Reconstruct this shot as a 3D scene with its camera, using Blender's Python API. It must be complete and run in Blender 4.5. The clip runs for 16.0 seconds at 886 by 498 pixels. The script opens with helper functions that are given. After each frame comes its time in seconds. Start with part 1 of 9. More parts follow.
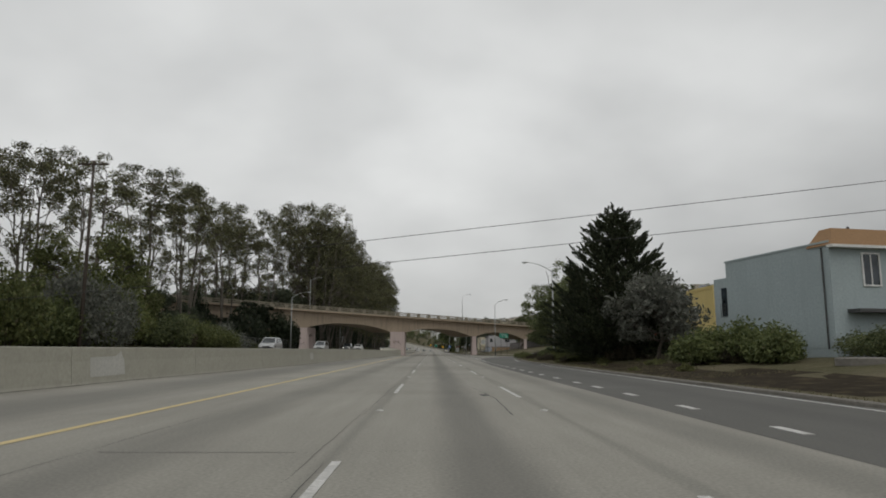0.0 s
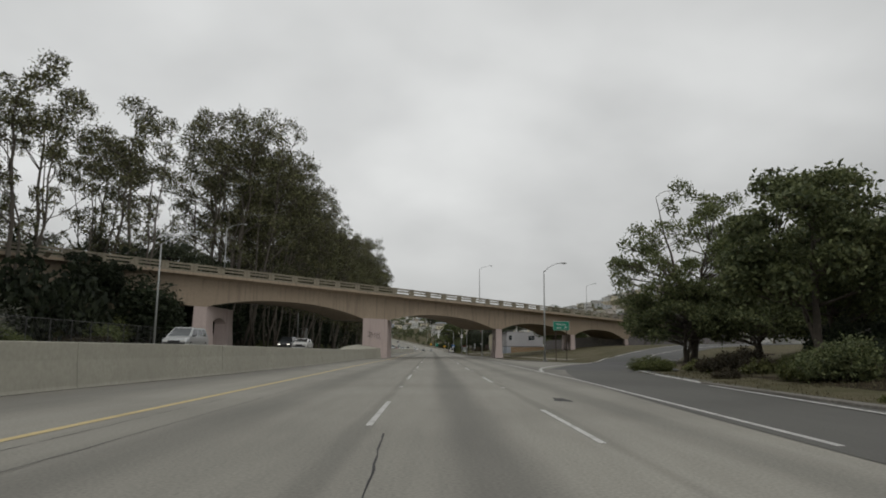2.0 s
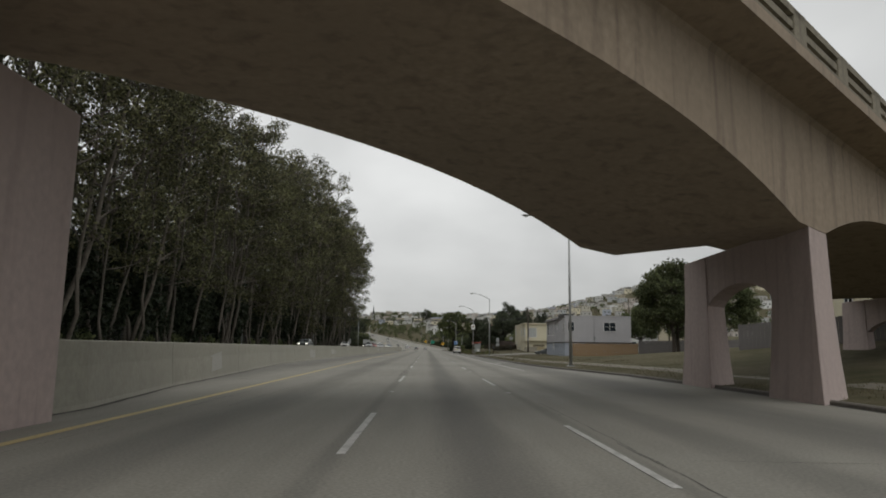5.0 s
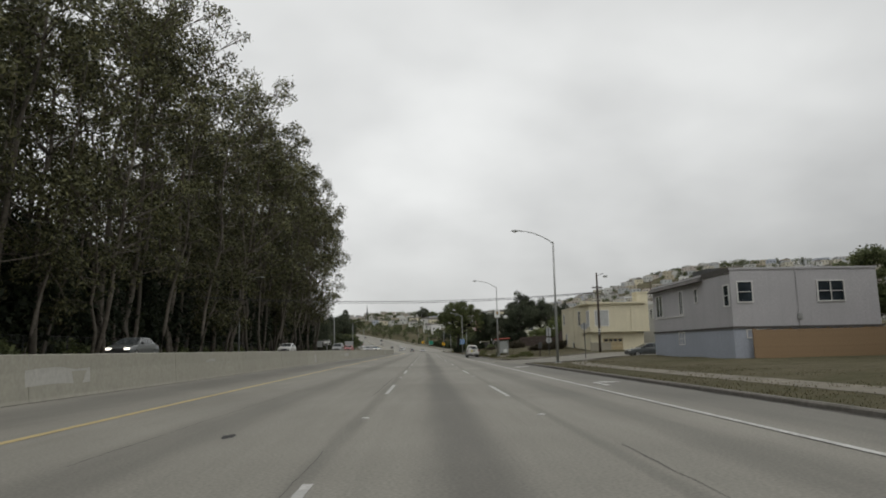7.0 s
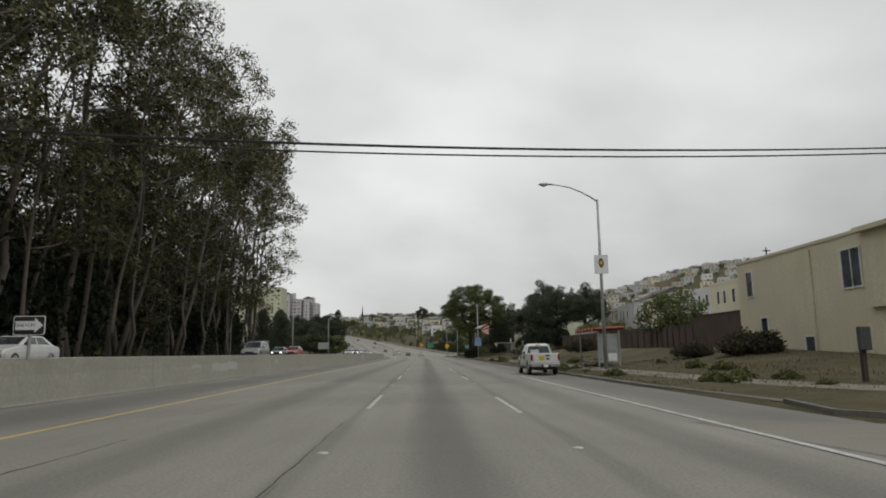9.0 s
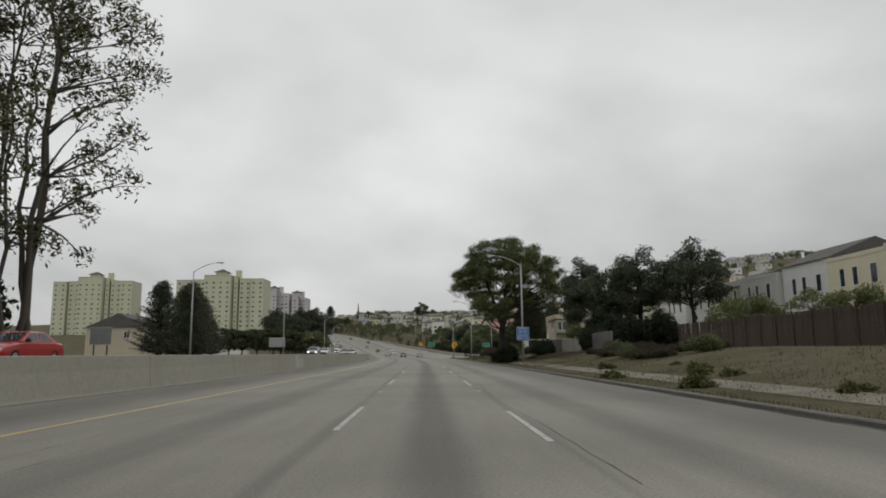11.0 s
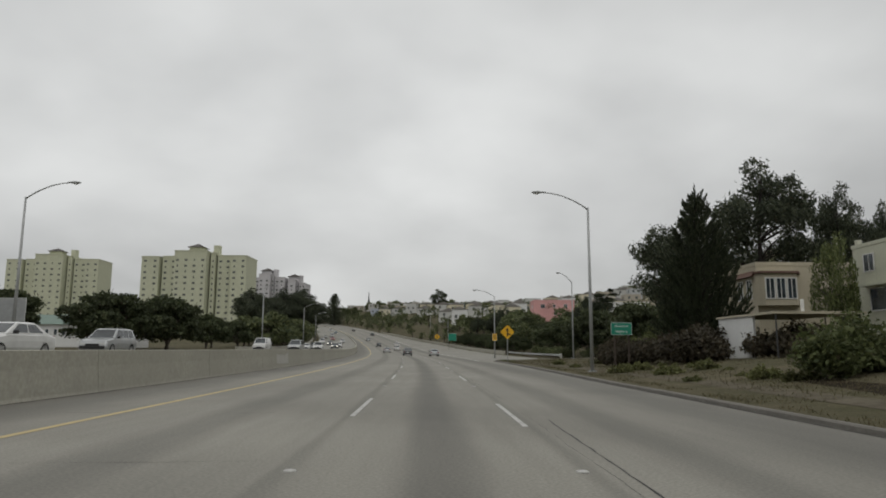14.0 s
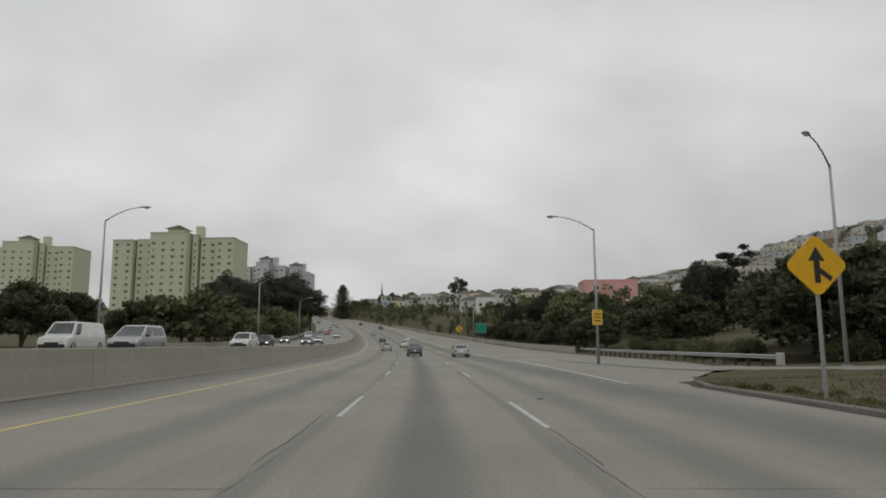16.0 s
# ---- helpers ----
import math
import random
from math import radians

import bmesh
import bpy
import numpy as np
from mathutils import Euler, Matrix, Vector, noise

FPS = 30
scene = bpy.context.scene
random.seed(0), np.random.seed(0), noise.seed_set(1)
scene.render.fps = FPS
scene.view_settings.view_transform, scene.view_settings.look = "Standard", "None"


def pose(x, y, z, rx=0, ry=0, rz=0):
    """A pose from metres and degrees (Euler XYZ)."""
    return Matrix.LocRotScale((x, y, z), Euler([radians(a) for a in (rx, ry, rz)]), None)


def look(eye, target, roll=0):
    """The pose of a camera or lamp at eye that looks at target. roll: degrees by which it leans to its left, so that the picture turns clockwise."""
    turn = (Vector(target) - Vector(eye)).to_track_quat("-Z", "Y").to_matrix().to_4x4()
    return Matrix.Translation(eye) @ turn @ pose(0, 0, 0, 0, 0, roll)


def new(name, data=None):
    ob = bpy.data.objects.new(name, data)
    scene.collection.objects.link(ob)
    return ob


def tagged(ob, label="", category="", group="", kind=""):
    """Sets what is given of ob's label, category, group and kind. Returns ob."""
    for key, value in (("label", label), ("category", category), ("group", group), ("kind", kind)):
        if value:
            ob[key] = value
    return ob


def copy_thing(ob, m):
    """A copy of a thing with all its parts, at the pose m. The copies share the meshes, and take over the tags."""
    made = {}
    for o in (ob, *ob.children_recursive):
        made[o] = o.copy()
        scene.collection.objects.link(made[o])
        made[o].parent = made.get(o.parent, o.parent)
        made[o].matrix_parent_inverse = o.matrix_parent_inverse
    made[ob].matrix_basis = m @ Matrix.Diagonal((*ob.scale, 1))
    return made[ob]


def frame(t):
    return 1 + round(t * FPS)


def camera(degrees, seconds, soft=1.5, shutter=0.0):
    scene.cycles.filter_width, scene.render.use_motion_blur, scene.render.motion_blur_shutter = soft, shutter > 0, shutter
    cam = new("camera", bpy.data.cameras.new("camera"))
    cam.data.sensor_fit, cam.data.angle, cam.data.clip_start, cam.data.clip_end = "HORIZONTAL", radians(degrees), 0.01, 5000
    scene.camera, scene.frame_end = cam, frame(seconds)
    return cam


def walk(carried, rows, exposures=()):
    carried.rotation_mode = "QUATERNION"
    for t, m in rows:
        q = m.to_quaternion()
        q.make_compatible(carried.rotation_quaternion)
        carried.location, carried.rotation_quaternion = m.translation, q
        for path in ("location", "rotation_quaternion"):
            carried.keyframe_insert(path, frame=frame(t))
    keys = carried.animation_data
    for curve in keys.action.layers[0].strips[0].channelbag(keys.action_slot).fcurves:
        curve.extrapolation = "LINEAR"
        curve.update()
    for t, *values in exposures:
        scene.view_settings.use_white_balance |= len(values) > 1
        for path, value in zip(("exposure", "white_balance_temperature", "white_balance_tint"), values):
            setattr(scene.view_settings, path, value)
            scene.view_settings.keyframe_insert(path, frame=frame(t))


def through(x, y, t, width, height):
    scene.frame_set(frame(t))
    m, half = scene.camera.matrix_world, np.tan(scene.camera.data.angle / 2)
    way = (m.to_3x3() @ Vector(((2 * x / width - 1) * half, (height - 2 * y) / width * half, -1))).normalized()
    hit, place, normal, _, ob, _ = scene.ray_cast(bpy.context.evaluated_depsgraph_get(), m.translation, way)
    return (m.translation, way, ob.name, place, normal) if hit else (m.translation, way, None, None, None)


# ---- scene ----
cam = camera(67.0, 16.0, soft=1.85)
PATH = [
    (0.0, pose(-0.68, -0.27, 1.34, 98.58, -0.03, -0.93)),
    (0.5, pose(-0.69, 16.10, 1.34, 98.58, -0.07, -0.85)),
    (1.0, pose(-0.70, 32.41, 1.35, 98.65, -0.89, -0.80)),
    (1.5, pose(-0.71, 48.67, 1.35, 98.56, -0.24, -0.84)),
    (2.0, pose(-0.72, 64.87, 1.35, 98.55, -0.68, -0.89)),
    (2.5, pose(-0.72, 81.03, 1.35, 98.79, -1.33, -0.90)),
    (3.0, pose(-0.73, 97.14, 1.36, 98.80, -1.24, -0.87)),
    (3.5, pose(-0.74, 113.19, 1.36, 99.01, -2.11, -1.05)),
    (4.0, pose(-0.75, 129.20, 1.37, 98.65, -1.47, -1.22)),
    (6.5, pose(-0.62, 208.58, 1.39, 98.33, 0.15, -1.30)),
    (7.0, pose(-0.57, 224.33, 1.40, 98.48, 1.00, -1.49)),
    (7.5, pose(-0.53, 240.04, 1.40, 98.72, 1.13, -1.54)),
    (8.0, pose(-0.48, 255.71, 1.40, 98.77, 0.85, -1.55)),
    (8.5, pose(-0.42, 271.34, 1.40, 98.88, 0.70, -1.57)),
    (9.0, pose(-0.36, 286.93, 1.40, 98.79, 0.94, -1.55)),
    (9.5, pose(-0.30, 302.49, 1.40, 98.76, 1.29, -1.53)),
    (10.0, pose(-0.25, 318.02, 1.40, 98.89, 1.13, -1.57)),
    (12.5, pose(-0.03, 395.17, 1.44, 98.56, 0.05, -1.36)),
    (13.0, pose(0.00, 410.51, 1.48, 98.40, 0.17, -1.03)),
    (13.5, pose(-0.06, 425.82, 1.52, 98.27, -0.09, -0.56)),
    (14.0, pose(-0.25, 441.11, 1.52, 98.50, -0.19, -0.08)),
    (14.5, pose(-0.55, 456.38, 1.52, 98.08, 0.05, 0.26)),
    (15.0, pose(-0.95, 471.62, 1.52, 98.09, 0.06, 0.79)),
    (15.5, pose(-1.42, 486.83, 1.51, 98.02, -0.11, 1.11)),
    (16.0, pose(-1.95, 502.03, 1.50, 98.14, 0.29, 1.45)),
]
walk(cam, PATH, [(0.0, 0.0), (4.0, 0.02), (6.5, 0.2), (8.0, 0.17), (10.0, 0.14), (12.5, 0.0), (16.0, 0.0)])

# ---- daylight: a bright overcast sky ----
world = bpy.data.worlds.new("overcast_sky")
scene.world = world
world.use_nodes = True
wn, wl = world.node_tree.nodes, world.node_tree.links
wn.clear()
w_out = wn.new("ShaderNodeOutputWorld")
w_bg = wn.new("ShaderNodeBackground")
w_sky = wn.new("ShaderNodeTexSky")
w_sky.sky_type = "NISHITA"
w_sky.sun_disc = False
w_sky.sun_elevation, w_sky.sun_rotation = radians(52), radians(20)
w_scale = wn.new("ShaderNodeVectorMath")
w_scale.operation = "SCALE"
w_scale.inputs["Scale"].default_value = 0.05
w_tc = wn.new("ShaderNodeTexCoord")
w_sep = wn.new("ShaderNodeSeparateXYZ")
# the cloud deck lies flat overhead: directions are laid out on a plane
w_z = wn.new("ShaderNodeMath")
w_z.operation = "MAXIMUM"
w_z.inputs[1].default_value = 0.0
w_za = wn.new("ShaderNodeMath")
w_za.operation = "ADD"
w_za.inputs[1].default_value = 0.38
w_dx, w_dy = wn.new("ShaderNodeMath"), wn.new("ShaderNodeMath")
w_dx.operation = w_dy.operation = "DIVIDE"
w_com = wn.new("ShaderNodeCombineXYZ")
w_n1, w_n2 = wn.new("ShaderNodeTexNoise"), wn.new("ShaderNodeTexNoise")
w_n1.inputs["Scale"].default_value, w_n1.inputs["Detail"].default_value = 0.85, 3.0
w_n1.inputs["Distortion"].default_value = 0.5
w_n2.inputs["Scale"].default_value, w_n2.inputs["Detail"].default_value = 2.4, 4.0
w_mix = wn.new("ShaderNodeMix")
w_mix.data_type = "FLOAT"
w_mix.inputs["Factor"].default_value = 0.22
w_ramp = wn.new("ShaderNodeValToRGB")
w_ramp.color_ramp.elements[0].position, w_ramp.color_ramp.elements[0].color = 0.36, (0.48, 0.487, 0.485, 1)
w_ramp.color_ramp.elements[1].position, w_ramp.color_ramp.elements[1].color = 0.62, (0.83, 0.84, 0.83, 1)
w_cloud = wn.new("ShaderNodeMix")
w_cloud.data_type = "RGBA"
w_cloud.inputs["Factor"].default_value = 0.96
wl.new(w_tc.outputs["Generated"], w_sep.inputs[0])
wl.new(w_sep.outputs["Z"], w_z.inputs[0])
wl.new(w_z.outputs[0], w_za.inputs[0])
for axis, node in (("X", w_dx), ("Y", w_dy)):
    wl.new(w_sep.outputs[axis], node.inputs[0])
    wl.new(w_za.outputs[0], node.inputs[1])
    wl.new(node.outputs[0], w_com.inputs[axis])
for node in (w_n1, w_n2):
    wl.new(w_com.outputs[0], node.inputs["Vector"])
wl.new(w_n1.outputs["Fac"], w_mix.inputs["A"])
wl.new(w_n2.outputs["Fac"], w_mix.inputs["B"])
wl.new(w_mix.outputs["Result"], w_ramp.inputs[0])
wl.new(w_sky.outputs[0], w_scale.inputs[0])
wl.new(w_scale.outputs[0], w_cloud.inputs["A"])
wl.new(w_ramp.outputs[0], w_cloud.inputs["B"])
# the deck is dimmer towards the horizon
w_dim = wn.new("ShaderNodeMapRange")
w_dim.inputs["From Min"].default_value, w_dim.inputs["From Max"].default_value = 0.0, 0.32
w_dim.inputs["To Min"].default_value, w_dim.inputs["To Max"].default_value = 0.76, 1.0
# and a little dimmer towards the east, where the cloud is thicker
w_east = wn.new("ShaderNodeMapRange")
w_east.inputs["From Min"].default_value, w_east.inputs["From Max"].default_value = -0.35, 0.6
w_east.inputs["To Min"].default_value, w_east.inputs["To Max"].default_value = 1.07, 0.91
w_both = wn.new("ShaderNodeMath")
w_both.operation = "MULTIPLY"
wl.new(w_sep.outputs["X"], w_east.inputs["Value"])
wl.new(w_east.outputs[0], w_both.inputs[0])
wl.new(w_dim.outputs[0], w_both.inputs[1])
w_mul = wn.new("ShaderNodeVectorMath")
w_mul.operation = "SCALE"
wl.new(w_sep.outputs["Z"], w_dim.inputs["Value"])
wl.new(w_cloud.outputs["Result"], w_mul.inputs[0])
wl.new(w_both.outputs[0], w_mul.inputs["Scale"])
wl.new(w_mul.outputs[0], w_bg.inputs["Color"])
w_bg.inputs["Strength"].default_value = 1.0
wl.new(w_bg.outputs[0], w_out.inputs[0])

sun = new("sun", bpy.data.lights.new("sun", "SUN"))
sun.data.energy, sun.data.angle, sun.data.color = 0.6, radians(45), (1.0, 0.97, 0.93)
sun.matrix_world = look((0, 0, 60), (-12, 30, 0))

# ---- materials ----
def shader(name):
    m = bpy.data.materials.new(name)
    m.use_nodes = True
    nt = m.node_tree
    return m, nt.nodes, nt.links, nt.nodes["Principled BSDF"]


def ramp_node(nodes, stops):
    r = nodes.new("ShaderNodeValToRGB")
    els = r.color_ramp.elements
    while len(els) < len(stops):
        els.new(0.5)
    for e, (p, c) in zip(els, stops):
        e.position, e.color = p, (*c, 1)
    return r


def noise_node(nodes, links, vec, scale, detail=4.0, distortion=0.0):
    n = nodes.new("ShaderNodeTexNoise")
    n.inputs["Scale"].default_value, n.inputs["Detail"].default_value = scale, detail
    n.inputs["Distortion"].default_value = distortion
    links.new(vec, n.inputs["Vector"])
    return n.outputs["Fac"]


def mix_rgb(nodes, links, fac, a, b, blend="MIX"):
    m = nodes.new("ShaderNodeMix")
    m.data_type, m.blend_type = "RGBA", blend
    for socket, v in (("Factor", fac), ("A", a), ("B", b)):
        if isinstance(v, (int, float)):
            m.inputs[socket].default_value = v
        elif isinstance(v, tuple):
            m.inputs[socket].default_value = (*v, 1)
        else:
            links.new(v, m.inputs[socket])
    return m.outputs["Result"]


def math_node(nodes, links, op, a, b=0.0, clamp=False):
    m = nodes.new("ShaderNodeMath")
    m.operation, m.use_clamp = op, clamp
    for i, v in enumerate((a, b)):
        if isinstance(v, (int, float)):
            m.inputs[i].default_value = v
        else:
            links.new(v, m.inputs[i])
    return m.outputs[0]


def surface(name, base, dark=0.75, rough=0.7, metal=0.0, big=0.4, small=9.0, bump=0.15, stain=None, stain_amount=0.4, streak=False, random_tint=0.0):
    """A matt or glossy surface with mottling at two scales, fine relief and, if wanted, stains that run down it."""
    m, nodes, links, bsdf = shader(name)
    vec = nodes.new("ShaderNodeTexCoord").outputs["Object"]
    n1 = noise_node(nodes, links, vec, big, 3.0, 0.3)
    n2 = noise_node(nodes, links, vec, small, 5.0)
    darkc = tuple(c * dark for c in base)
    col = mix_rgb(nodes, links, ramp_fac(nodes, links, n1, 0.35, 0.68), darkc, base)
    col = mix_rgb(nodes, links, ramp_fac(nodes, links, n2, 0.3, 0.75), tuple(c * (0.5 + dark * 0.5) for c in darkc), col)
    if stain:
        v = vec
        if streak:
            mp = nodes.new("ShaderNodeMapping")
            mp.inputs["Scale"].default_value = (1.4, 1.4, 0.12)
            links.new(vec, mp.inputs[0])
            v = mp.outputs[0]
        n3 = noise_node(nodes, links, v, 1.6, 5.0, 0.4)
        f = math_node(nodes, links, "MULTIPLY", ramp_fac(nodes, links, n3, 0.5, 0.72), stain_amount)
        col = mix_rgb(nodes, links, f, col, stain)
    if random_tint:
        oi = nodes.new("ShaderNodeObjectInfo")
        f = math_node(nodes, links, "MULTIPLY", oi.outputs["Random"], random_tint)
        col = mix_rgb(nodes, links, f, col, darkc)
    links.new(col, bsdf.inputs["Base Color"])
    bsdf.inputs["Roughness"].default_value, bsdf.inputs["Metallic"].default_value = rough, metal
    if bump:
        b = nodes.new("ShaderNodeBump")
        b.inputs["Strength"].default_value, b.inputs["Distance"].default_value = bump, 0.02
        links.new(n2, b.inputs["Height"])
        links.new(b.outputs[0], bsdf.inputs["Normal"])
    return m


def ramp_fac(nodes, links, fac, lo, hi):
    r = nodes.new("ShaderNodeMapRange")
    r.inputs["From Min"].default_value, r.inputs["From Max"].default_value = lo, hi
    links.new(fac, r.inputs["Value"])
    return r.outputs["Result"]


def foliage(name, dark, light, brown=(0.10, 0.075, 0.045), brown_amount=0.12, through=0.3):
    """Leaves: each blade has its own shade; light passes through a little."""
    m, nodes, links, bsdf = shader(name)
    geo = nodes.new("ShaderNodeNewGeometry")
    rnd = geo.outputs["Random Per Island"]
    r = ramp_node(nodes, [(0.0, dark), (0.6, tuple((a + b) / 2 for a, b in zip(dark, light))), (0.93, light), (1.0, brown)])
    r.color_ramp.elements[2].position = 1.0 - brown_amount
    links.new(rnd, r.inputs[0])
    vec = nodes.new("ShaderNodeTexCoord").outputs["Object"]
    n = noise_node(nodes, links, vec, 0.35, 2.0)
    col = mix_rgb(nodes, links, ramp_fac(nodes, links, n, 0.35, 0.65), mix_rgb(nodes, links, 0.45, r.outputs[0], dark), r.outputs[0])
    oi = nodes.new("ShaderNodeObjectInfo")
    hs = nodes.new("ShaderNodeHueSaturation")
    hs.inputs["Saturation"].default_value = 0.92
    links.new(math_node(nodes, links, "ADD", math_node(nodes, links, "MULTIPLY", oi.outputs["Random"], 0.35), 0.82), hs.inputs["Value"])
    links.new(col, hs.inputs["Color"])
    links.new(hs.outputs[0], bsdf.inputs["Base Color"])
    bsdf.inputs["Roughness"].default_value = 0.62
    bsdf.inputs["Specular IOR Level"].default_value = 0.25
    tr = nodes.new("ShaderNodeBsdfTranslucent")
    links.new(hs.outputs[0], tr.inputs["Color"])
    mx = nodes.new("ShaderNodeMixShader")
    mx.inputs[0].default_value = through
    links.new(bsdf.outputs[0], mx.inputs[1])
    links.new(tr.outputs[0], mx.inputs[2])
    links.new(mx.outputs[0], nodes["Material Output"].inputs["Surface"])
    return m


def plain(name, base, rough=0.5, metal=0.0, coat=0.0, random_value=0.0):
    """Paint, metal and plastic of small things, with slight dirt."""
    m, nodes, links, bsdf = shader(name)
    vec = nodes.new("ShaderNodeTexCoord").outputs["Object"]
    n = noise_node(nodes, links, vec, 3.0, 4.0)
    col = mix_rgb(nodes, links, ramp_fac(nodes, links, n, 0.3, 0.7), tuple(c * 0.82 for c in base), base)
    links.new(col, bsdf.inputs["Base Color"])
    links.new(ramp_fac2(nodes, links, n, rough - 0.06, rough + 0.08), bsdf.inputs["Roughness"])
    bsdf.inputs["Metallic"].default_value = metal
    bsdf.inputs["Coat Weight"].default_value = coat
    return m


def ramp_fac2(nodes, links, fac, lo, hi):
    r = nodes.new("ShaderNodeMapRange")
    r.inputs["To Min"].default_value, r.inputs["To Max"].default_value = max(lo, 0.02), hi
    links.new(fac, r.inputs["Value"])
    return r.outputs["Result"]


def glowing(name, base, strength):
    m, nodes, links, bsdf = shader(name)
    bsdf.inputs["Base Color"].default_value = (*base, 1)
    bsdf.inputs["Emission Color"].default_value = (*base, 1)
    bsdf.inputs["Emission Strength"].default_value = strength
    return m


def glass_dark(name, tint=(0.02, 0.025, 0.03), rough=0.06):
    """Window glass seen from outside, with a dim room or cabin behind it."""
    m, nodes, links, bsdf = shader(name)
    vec = nodes.new("ShaderNodeTexCoord").outputs["Object"]
    n = noise_node(nodes, links, vec, 0.9, 2.0)
    col = mix_rgb(nodes, links, ramp_fac(nodes, links, n, 0.35, 0.65), tint, tuple(c * 2.4 for c in tint))
    links.new(col, bsdf.inputs["Base Color"])
    bsdf.inputs["Roughness"].default_value = rough
    bsdf.inputs["IOR"].default_value = 1.5
    return m


def road_material(name, base, lanes):
    """Worn concrete and asphalt: dark bands along the lanes (oil, and dimming painted in), wheel polish, patches,
    aggregate.
    """
    m, nodes, links, bsdf = shader(name)
    uv = nodes.new("ShaderNodeUVMap")
    uv.uv_map = "lane"
    sep = nodes.new("ShaderNodeSeparateXYZ")
    links.new(uv.outputs[0], sep.inputs[0])
    u = sep.outputs["X"]
    st = nodes.new("ShaderNodeMapping")
    st.inputs["Scale"].default_value = (0.5, 0.06, 1)
    links.new(uv.outputs[0], st.inputs[0])
    wob = noise_node(nodes, links, st.outputs[0], 1.0, 4.0, 0.2)
    long_streak = nodes.new("ShaderNodeMapping")
    long_streak.inputs["Scale"].default_value = (1.8, 0.16, 1)
    links.new(uv.outputs[0], long_streak.inputs[0])
    streaks = noise_node(nodes, links, long_streak.outputs[0], 1.6, 5.0)
    blot = noise_node(nodes, links, uv.outputs[0], 0.11, 5.0, 0.6)
    grain = noise_node(nodes, links, uv.outputs[0], 22.0, 6.0)
    dark = None
    for centre, width, amount in lanes:
        d = math_node(nodes, links, "ABSOLUTE", math_node(nodes, links, "SUBTRACT", u, centre))
        d = math_node(nodes, links, "ADD", d, math_node(nodes, links, "MULTIPLY", math_node(nodes, links, "SUBTRACT", wob, 0.5), 0.5))
        r = nodes.new("ShaderNodeMapRange")
        r.interpolation_type = "SMOOTHSTEP"
        r.inputs["From Min"].default_value, r.inputs["From Max"].default_value = width, width * 0.15
        r.inputs["To Max"].default_value = amount
        links.new(d, r.inputs["Value"])
        dark = r.outputs[0] if dark is None else math_node(nodes, links, "MAXIMUM", dark, r.outputs[0])
    col = mix_rgb(nodes, links, ramp_fac(nodes, links, blot, 0.33, 0.68), tuple(c * 0.78 for c in base), base)
    col = mix_rgb(nodes, links, ramp_fac(nodes, links, streaks, 0.3, 0.72), mix_rgb(nodes, links, 0.14, col, (0.05, 0.05, 0.05)), col)
    if dark is not None:
        col = mix_rgb(nodes, links, dark, col, (0.045, 0.044, 0.042))
    col = mix_rgb(nodes, links, ramp_fac(nodes, links, grain, 0.3, 0.7), mix_rgb(nodes, links, 0.34, col, (0.02, 0.02, 0.02)), col)
    links.new(col, bsdf.inputs["Base Color"])
    bsdf.inputs["Roughness"].default_value = 0.82
    bsdf.inputs["Specular IOR Level"].default_value = 0.3
    b = nodes.new("ShaderNodeBump")
    b.inputs["Strength"].default_value, b.inputs["Distance"].default_value = 0.25, 0.006
    links.new(grain, b.inputs["Height"])
    links.new(b.outputs[0], bsdf.inputs["Normal"])
    return m


def ground_material(name):
    """Dry grass, bare earth and green weeds in patches."""
    m, nodes, links, bsdf = shader(name)
    vec = nodes.new("ShaderNodeTexCoord").outputs["Object"]
    n1 = noise_node(nodes, links, vec, 0.12, 5.0, 0.5)
    n2 = noise_node(nodes, links, vec, 0.9, 5.0)
    n3 = noise_node(nodes, links, vec, 11.0, 8.0)
    r1 = ramp_node(nodes, [(0.3, (0.078, 0.074, 0.040)), (0.48, (0.118, 0.104, 0.066)), (0.62, (0.170, 0.142, 0.100)), (0.75, (0.090, 0.084, 0.046))])
    links.new(n1, r1.inputs[0])
    r2 = ramp_node(nodes, [(0.35, (0.068, 0.072, 0.032)), (0.65, (0.146, 0.126, 0.078))])
    links.new(n2, r2.inputs[0])
    col = mix_rgb(nodes, links, 0.5, r1.outputs[0], r2.outputs[0])
    col = mix_rgb(nodes, links, ramp_fac(nodes, links, n3, 0.3, 0.7), mix_rgb(nodes, links, 0.6, col, (0.03, 0.028, 0.016)), col)
    links.new(col, bsdf.inputs["Base Color"])
    bsdf.inputs["Roughness"].default_value = 0.95
    bsdf.inputs["Specular IOR Level"].default_value = 0.1
    b = nodes.new("ShaderNodeBump")
    b.inputs["Strength"].default_value, b.inputs["Distance"].default_value = 0.6, 0.08
    links.new(n3, b.inputs["Height"])
    links.new(b.outputs[0], bsdf.inputs["Normal"])
    return m




